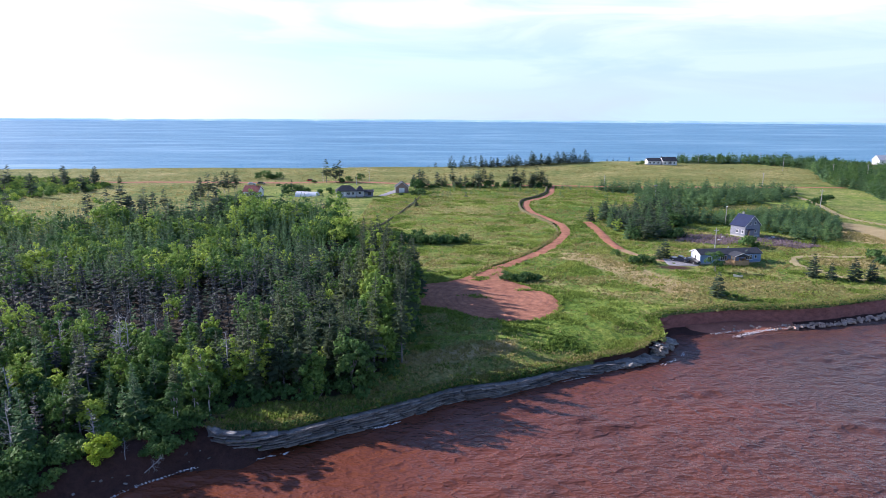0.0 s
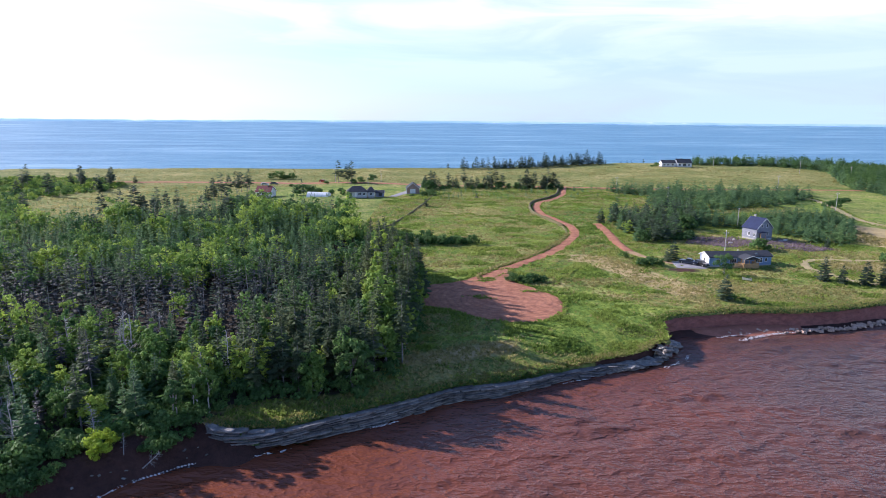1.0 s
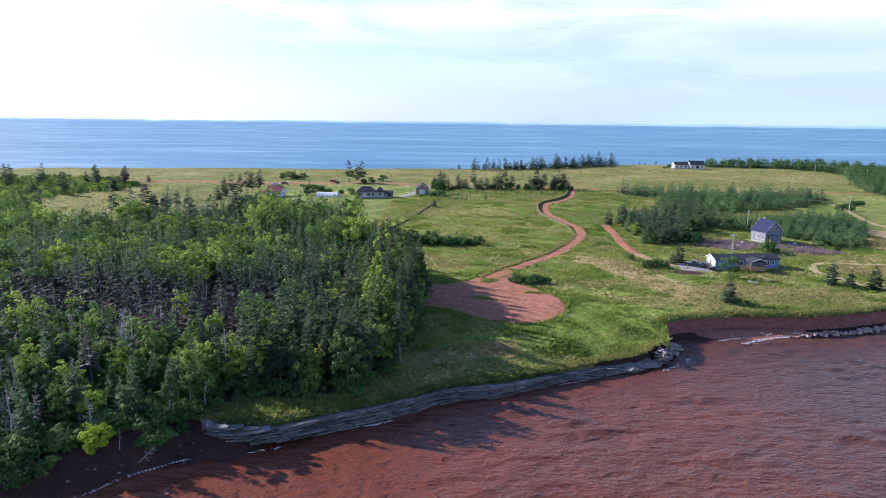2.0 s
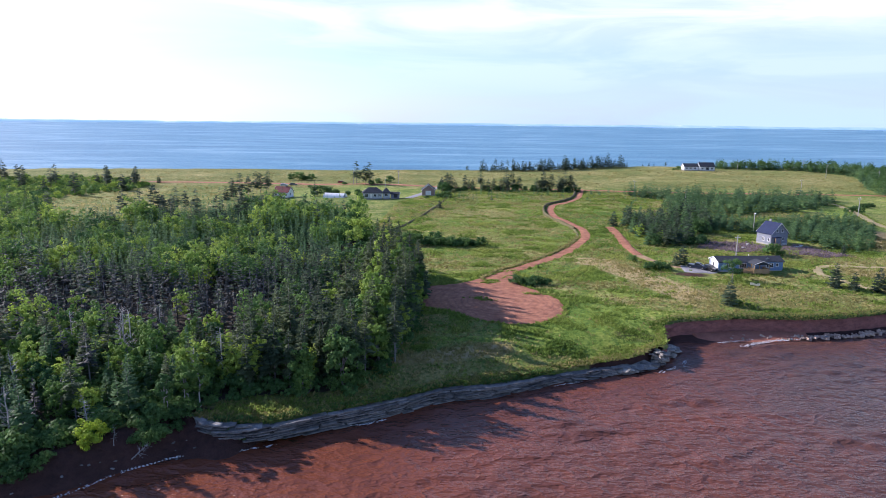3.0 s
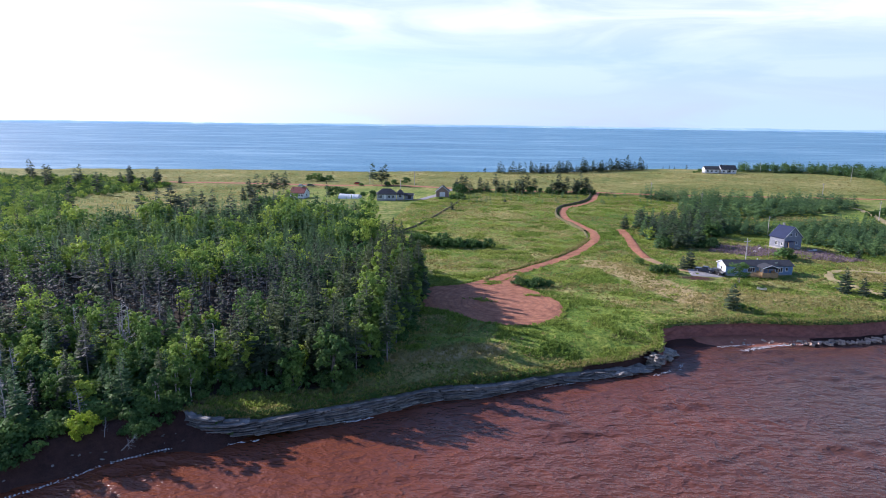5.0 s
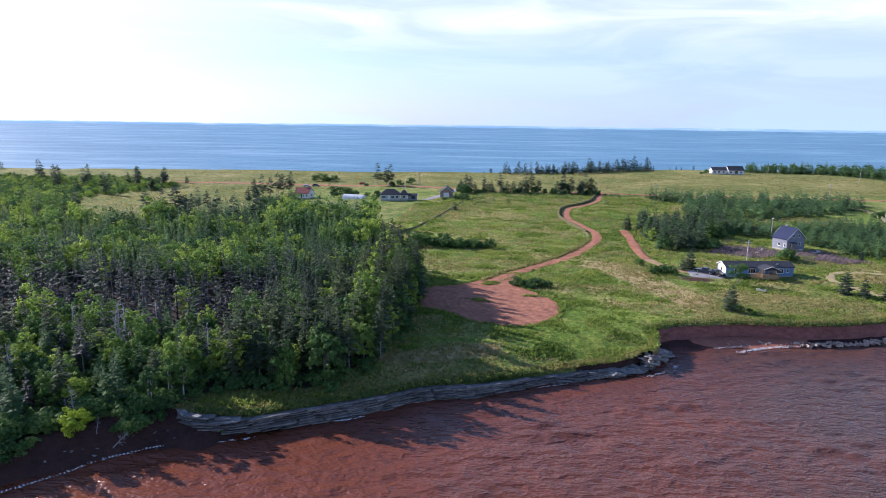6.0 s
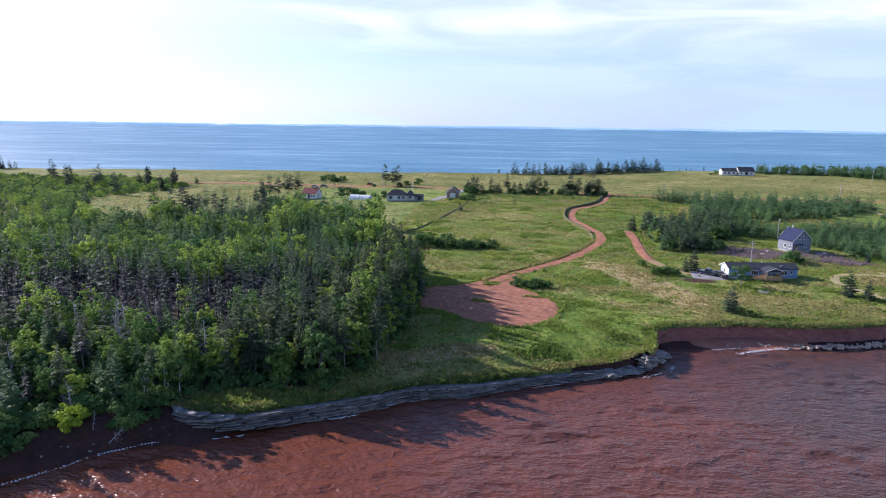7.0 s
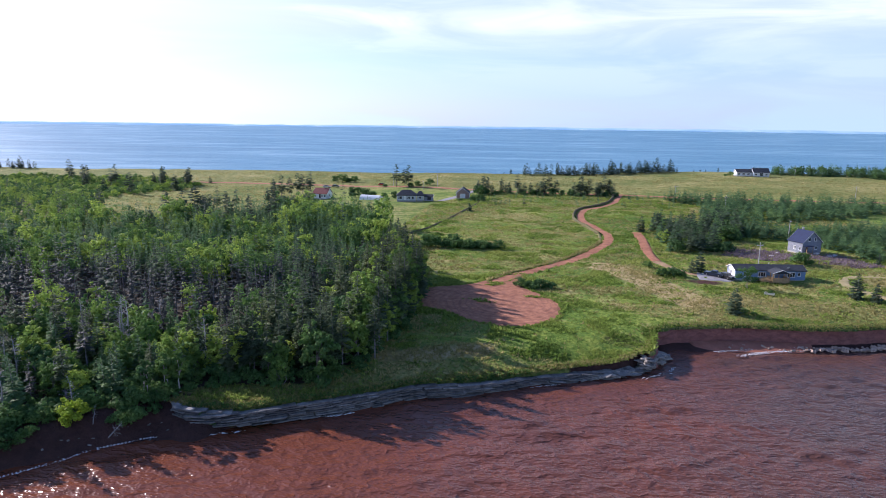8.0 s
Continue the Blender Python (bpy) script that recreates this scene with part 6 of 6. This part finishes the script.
NAVYROOF = surface("navy_metal_roof", (0.008, 0.015, 0.05), (0.016, 0.028, 0.08), 0.8, 0.65, 0.15, 0.02)
REDROOF = surface("faded_red_roof", (0.14, 0.035, 0.035), (0.22, 0.065, 0.06), 0.8, 0.75, 0.4, 0.02)
DECKWOOD = surface("new_pine_boards", (0.33, 0.21, 0.1), (0.5, 0.34, 0.18), 1.5, 0.75, 0.3, 0.02, stretch=(1, 1, 3))
RUBBER = surface("black_rubber", (0.015, 0.015, 0.015), (0.03, 0.03, 0.03), 4, 0.85, 0.2, 0.01)


def at(x, y, rz=0.0, dz=0.0):
    return pose(x, y, float(height(x, y)) + dz, 0, 0, rz)


mini = house("trailer_home", at(73.9, 170.8, 8, 0.1), 18.4, 5.0, 2.75, 3.75, {"all": BLUE, "left": WHITESIDE}, DARKROOF,
             {"front": [(6.0, 1.0, 2.0, 1.3, "window", 2), (9.6, 0.5, 0.95, 2.05, "door", 0), (13.7, 1.0, 2.0, 1.35, "window", 2), (16.4, 1.3, 0.75, 0.95, "window", 0), (2.2, 1.1, 1.2, 1.1, "window", 1)],
              "left": [(2.0, 1.2, 0.9, 1.0, "window", 0)], "right": [(2.0, 1.2, 0.9, 1.0, "window", 0)]},
             "long blue trailer home with charcoal roof and white gable end", 0.3)
# porch and deck of pine boards
part("deck", boxes((5.6, -2.7, 0.55, 9.2, -0.02, 0.68), *[(5.6 + 0.15 * i, -2.72, 0.0, 5.73 + 0.15 * i, -2.66, 1.55 if i % 2 else 0.6) for i in range(19)], (5.55, -2.75, 1.5, 8.5, -2.62, 1.6)), DECKWOOD, mini, "pine deck with railing")
part("porch", boxes((8.4, -3.2, 0.0, 12.7, -3.05, 1.45), (8.4, -3.05, 0.0, 8.55, -0.05, 1.45), (12.55, -3.05, 0.0, 12.7, -0.05, 1.45), (8.55, -3.05, 0.55, 12.55, -0.05, 0.68),
                    *[(x, -3.2, 1.45, x + 0.14, -3.06, 2.55) for x in (8.4, 9.8, 11.2, 12.56)], *[(x, -1.6, 1.45, x + 0.14, -1.46, 2.55) for x in (8.4, 12.56)], (8.4, -3.2, 2.5, 12.7, -3.04, 2.68)), DECKWOOD, mini, "screened pine porch")
pr = prism([(8.1, 2.6), (12.95, 2.6), (12.95, 2.72), (10.55, 3.62), (8.1, 2.72)], -3.5, 0.3)
part("porch_roof", pr, DARKROOF, mini)
part("porch_fascia", prism([(8.1, 2.58), (10.55, 3.5), (12.95, 2.58), (12.95, 2.74), (10.55, 3.66), (8.1, 2.74)], -3.56, -3.502), WHITE, mini)
dish = bmesh.new()
bmesh.ops.create_cone(dish, segments=14, radius1=0.42, radius2=0.12, depth=0.16, cap_ends=True, matrix=pose(14.0, 0.6, 3.5, -55, 0, 0))
part("satellite_dish", dish, WHITE, mini)
part("vent_pipe", boxes((10.0, 3.0, 3.2, 10.12, 3.12, 4.2)), WHITE, mini)

h2 = house("house", at(111.1, 212.2, 115, 0.15), 5.8, 7.4, 3.7, 7.0, {"all": SHINGLE}, NAVYROOF,
           {"left": [(1.3, 0.5, 0.95, 2.0, "door", 1), (4.9, 1.3, 0.9, 1.1, "window", 0)],
            "back": [(2.3, 1.1, 1.0, 1.2, "window", 1), (4.5, 1.1, 0.8, 1.1, "window", 0)]},
           "small gabled house of grey shingles with a navy roof", 0.3, chimney=(4.6, 3.2))
for u in (2.1, 4.3):
    window(h2, face_pose("left", 5.8, 7.4) @ pose(u, -0.04, 4.0), 0.85, 1.15, 0)
part("porch_roof", prism([(0.2, 2.5), (2.9, 2.5), (2.9, 2.65), (0.2, 2.65)], -1.6, -0.02), NAVYROOF, h2).matrix_basis = face_pose("left", 5.8, 7.4)
part("porch", boxes((0.3, -1.5, -0.3, 2.8, -0.02, 0.45), (0.3, -1.5, 0.45, 0.42, -1.38, 2.5), (2.68, -1.5, 0.45, 2.8, -1.38, 2.5)), DECKWOOD, h2).matrix_basis = face_pose("left", 5.8, 7.4)

house("farmhouse", at(-98.5, 319.8, -8, 0.2), 8.0, 6.6, 3.0, 5.5, {"all": WHITESIDE}, REDROOF,
      {"front": [(0.7, 1.1, 1.2, 1.2, "window", 1), (3.4, 0.5, 1.0, 2.1, "door", 1), (4.8, 1.1, 0.8, 1.2, "window", 0), (6.2, 1.1, 1.1, 1.2, "window", 1)], "right": [(2.5, 1.2, 1.2, 1.2, "window", 1)]},
      "white farmhouse with a faded red roof", chimney=(5.2, 3.3))
house("bungalow", at(-48, 299.8, 10, 0.3), 9.4, 7.0, 2.9, 5.1, {"all": GREYSIDE}, DARKROOF,
      {"front": [(0.7, 0.9, 1.8, 1.5, "window", 2), (3.5, 0.5, 1.0, 2.1, "door", 0), (5.1, 1.0, 1.4, 1.3, "window", 1), (7.4, 1.0, 1.2, 1.3, "window", 1)], "right": [(3.0, 1.1, 1.3, 1.3, "window", 1)]},
      "pale grey bungalow with a charcoal hip roof", hip=3.0)
house("bungalow_wing", at(-38.7, 302.9, 10, 0.3), 3.4, 5.6, 2.7, 4.6, {"all": GREYSIDE}, DARKROOF, {"front": [(0.9, 1.0, 1.4, 1.2, "window", 1)]}, "grey hip-roofed wing of the bungalow", hip=1.6)
house("shed", at(-35.2, 304.4, 4, 0.1), 4.2, 3.6, 2.2, 3.0, {"all": SHINGLE}, DARKROOF, {"front": [(1.6, 0.4, 1.8, 1.9, "door", 1)]}, "low dark shed with a charcoal roof", base_h=0.2)
house("garage", at(-14.6, 320, 95, 0.1), 8.0, 6.6, 2.9, 5.4, {"all": GREYSIDE, "left": BRICKSIDE}, DARKROOF, {"left": [(1.8, 0.2, 2.8, 2.3, "door", 0)], "back": [(2, 1.0, 1.2, 1.1, "window", 1)]}, "gabled garage with a red-brown front and grey roof", base_h=0.15)
house("cottage", at(163.5, 494, 3, 0.1), 10.5, 7.0, 3.0, 5.0, {"all": WHITESIDE}, DARKROOF, {"front": [(1, 1.0, 1.6, 1.3, "window", 1), (4, 1.0, 1.6, 1.3, "window", 1), (7.5, 1.0, 1.6, 1.3, "window", 1)]}, "low white wing of the shore cottage")
house("cottage", at(175, 493, 3, 0.1), 11.0, 8.0, 3.2, 6.0, {"all": WHITESIDE}, DARKROOF, {"front": [(1, 1.0, 1.4, 1.4, "window", 1), (4.2, 0.6, 2.6, 2.2, "window", 2), (8.2, 1.0, 1.4, 1.4, "window", 1)]}, "white shore cottage with a dark gabled roof", chimney=(4, 4))
house("cottage", at(352, 505, 0, 0.5), 14.0, 9.0, 3.5, 7.0, {"all": WHITESIDE}, surface("pale_roof", (0.5, 0.5, 0.5), (0.62, 0.62, 0.62), 1, 0.7, 0.2), {"front": [(2, 1.1, 1.4, 1.4, "window", 1), (8, 1.1, 1.4, 1.4, "window", 1)]}, "white house beyond the wood on the headland")

# hoop greenhouse with a white cover
gh_ = bmesh.new()
rings = []
for i in range(9):
    rings.append([gh_.verts.new((i * 1.4, 2.5 - 2.5 * math.cos(a), 2.5 * math.sin(a))) for a in np.linspace(0, math.pi, 11)])
for r0, r1 in zip(rings, rings[1:]):
    for i in range(10):
        gh_.faces.new((r0[i], r1[i], r1[i + 1], r0[i + 1]))
gh_.faces.new(rings[0]), gh_.faces.new(rings[-1][::-1])
green = thing("greenhouse", at(-70.5, 311.5, -14), "long white plastic-covered hoop greenhouse", "greenhouse")
part("cover", gh_, surface("white_plastic_sheet", (0.66, 0.68, 0.7), (0.8, 0.81, 0.82), 1, 0.4, 0.1), green)
for i in range(9):
    part("hoop", tube([(i * 1.4, 2.5 - 2.53 * math.cos(a), 2.53 * math.sin(a)) for a in np.linspace(0, math.pi, 11)], [0.03] * 11, 4), METAL, green)


# ---- vehicles, poles and small things ----
def vehicle(m, paint, label, category, length=4.6, pickup=False):
    t = thing("car" if not pickup else "pickup_truck", m, label, category)
    L2, w = length / 2, 0.9
    prof = [(-L2, 0.35), (L2, 0.35), (L2 + 0.05, 0.65), (L2 - 0.1, 0.92), (L2 - 1.15, 1.0), (-L2 + 0.1, 1.02), (-L2 - 0.03, 0.7)]
    body = prism(prof, -w, w)
    bmesh.ops.bevel(body, geom=[e for e in body.edges if abs(e.verts[0].co.y - e.verts[1].co.y) > 1], offset=0.06, segments=2, affect="EDGES")
    part("body", body, paint, t)
    cab = [(L2 - 1.25, 0.98), (L2 - 1.85, 1.55), (-L2 + 2.1, 1.6), (-L2 + 1.8, 0.98)] if pickup else [(L2 - 1.1, 0.98), (L2 - 1.8, 1.52), (-L2 + 0.75, 1.55), (-L2 + 0.25, 0.98)]
    part("cabin", prism(cab, -0.76, 0.76), paint, t)
    gl = [((x - cab[1][0]) * 0.9 + cab[1][0], (z - 1.05) * 0.8 + 1.1) for x, z in cab]
    part("side_window", prism(gl, -0.775, -0.762), GLASS, t)
    part("side_window", prism(gl, 0.762, 0.775), GLASS, t)
    part("windscreen", prism([(cab[0][0] + 0.01, 1.02), (cab[0][0] + 0.03, 1.02), (cab[1][0] + 0.07, 1.5), (cab[1][0] + 0.05, 1.5)], -0.66, 0.66), GLASS, t)
    for x in (-L2 + 0.85, L2 - 0.9):
        for y in (-0.82, 0.82):
            wh = bmesh.new()
            bmesh.ops.create_cone(wh, segments=18, radius1=0.36, radius2=0.36, depth=0.24, cap_ends=True)
            ob = part("wheel", wh, RUBBER, t)
            ob.matrix_basis = pose(x, y, 0.36, 90, 0, 0)
            rm = bmesh.new()
            bmesh.ops.create_cone(rm, segments=12, radius1=0.2, radius2=0.2, depth=0.26, cap_ends=True)
            part("rim", rm, METAL, ob)
    for y in (-0.65, 0.65):
        part("headlight", boxes((L2 - 0.08, y - 0.16, 0.66, L2 + 0.055, y + 0.16, 0.8)), WHITE, t)
        part("tail_light", boxes((-L2 - 0.03, y - 0.12, 0.72, -L2 + 0.06, y + 0.12, 0.9)), REDROOF, t)
    return t


def carpaint(name, c):
    m, n, l, p = base(name)
    p.inputs["Base Color"].default_value = (*c, 1)
    p.inputs["Roughness"].default_value, p.inputs["Coat Weight"].default_value, p.inputs["Metallic"].default_value = 0.35, 0.6, 0.3
    return m


vehicle(at(69.3, 173.6, -35, 0.15), carpaint("dark_blue_paint", (0.015, 0.025, 0.05)), "dark blue pickup truck parked on the gravel pad", "pickup truck", 5.0, True)
vehicle(at(72.2, 171.9, -60, 0.15), carpaint("black_paint", (0.01, 0.011, 0.014)), "black car parked against the trailer home", "car", 4.2)
vehicle(at(-110, 374, 15, 0.1), carpaint("silver_paint", (0.55, 0.57, 0.6)), "silver car parked behind the farmhouse", "car")
vehicle(at(-105.5, 378, 10, 0.1), carpaint("grey_paint", (0.12, 0.13, 0.15)), "grey car parked behind the farmhouse", "car")
vehicle(at(-77, 384, -5, 0.3), carpaint("red_paint", (0.4, 0.02, 0.02)), "red car driving on the clay road", "car")


def pole(x, y, tall, arm=True):
    t = thing("utility_pole", at(x, y, rng.uniform(-15, 15)), "weathered grey wooden utility pole", "utility pole", "utility poles")
    part("shaft", tube([(0, 0, -0.4), (0.02, 0, tall / 2), (0, 0, tall)], [0.16, 0.14, 0.11], 8), DEADWOOD, t)
    if arm:
        part("crossarm", boxes((-0.9, -0.07, tall - 0.75, 0.9, 0.07, tall - 0.6)), DEADWOOD, t)
        for u in (-0.8, 0.0, 0.8):
            part("insulator", boxes((u - 0.05, -0.05, tall - 0.6 if u else tall, u + 0.05, 0.05, (tall - 0.6 if u else tall) + 0.16)), WHITE, t)
    else:
        part("lamp", boxes((-0.15, -0.5, tall - 0.25, 0.15, 0.1, tall - 0.08)), WHITE, t)
    return t


for x, y, h, arm in ((84, 185, 7.6, True), (109, 234, 7.0, False), (106.5, 306, 6.5, True), (167.5, 272.4, 8.2, True), (182, 352, 8.5, True), (244, 447, 9.0, True), (262, 516, 9.0, True), (210, 512, 7.5, True),
                     (-69, 381, 8.5, True), (-41, 379, 8.0, True), (92, 347, 7.5, True), (253, 404, 9.0, True), (272, 399, 9.0, True), (-46, 358, 5.0, False)):
    pole(x, y, h, arm)

planter = thing("planter", at(76.6, 156.2, -25, 0.4), "white painted planter box with green plants in the yard", "planter")
# the cream tone is warm sunlight put into the white box's colour
part("box", boxes((0, 0, 0, 2.2, 0.08, 0.45), (0, 0.82, 0, 2.2, 0.9, 0.45), (0, 0.08, 0, 0.08, 0.82, 0.45), (2.12, 0.08, 0, 2.2, 0.82, 0.45)), surface("sun_tinted_white_wood", (0.72, 0.66, 0.5), (0.85, 0.8, 0.64), 1.5, 0.6, 0.1, 0.01), planter)
part("soil", boxes((0.08, 0.08, 0.0, 2.12, 0.82, 0.36)), BANKSOIL, planter)
part("plants", broadleaf(1.1, 0.7, 777, 10, 20, 0.25, 0.2, 1)[1], SHRUBLEAF, planter).matrix_basis = pose(1.4, 0.45, 0.1)
for i, (x, y, a, lx, ly, lz) in enumerate(((102.2, 206, 10, 1.4, 0.5, 0.35), (108.5, 208.5, 40, 1.8, 0.9, 0.6), (111, 207.6, -10, 2.4, 0.5, 0.3), (113.5, 207.8, 20, 1.0, 0.8, 0.7), (93, 203, 15, 1.2, 0.5, 0.4), (97, 208.5, 60, 1.1, 0.6, 0.5))):
    c = thing("crate", at(x, y, a, 0.0), "pale wooden crate lying in the brush by the house", "crate", "crates by the house")
    part("boards", boxes(*[(0, k * ly / 4, 0, lx, (k + 0.85) * ly / 4, lz) for k in range(4)]), WHITE, c)
    part("batten", boxes((0.1, -0.02, lz, 0.2, ly, lz + 0.03), (lx - 0.2, -0.02, lz, lx - 0.1, ly, lz + 0.03)), DECKWOOD, c)

# driftwood tree on the beach
for x, y, a, s in ((-34.6, 69.6, 70, 0.5), (-37, 69.8, 200, 0.35)):
    d = thing("driftwood", pose(x, y, float(height(x, y)) + 0.3, 50, 0, a), "bleached uprooted tree stranded on the beach", "driftwood", "driftwood")
    tr, br = snag(8.0, 820 + int(a))
    part("trunk", tr, DEADWOOD, d)
    part("root_crown", br, DEADWOOD, d)
    d.scale = (s, s, s)
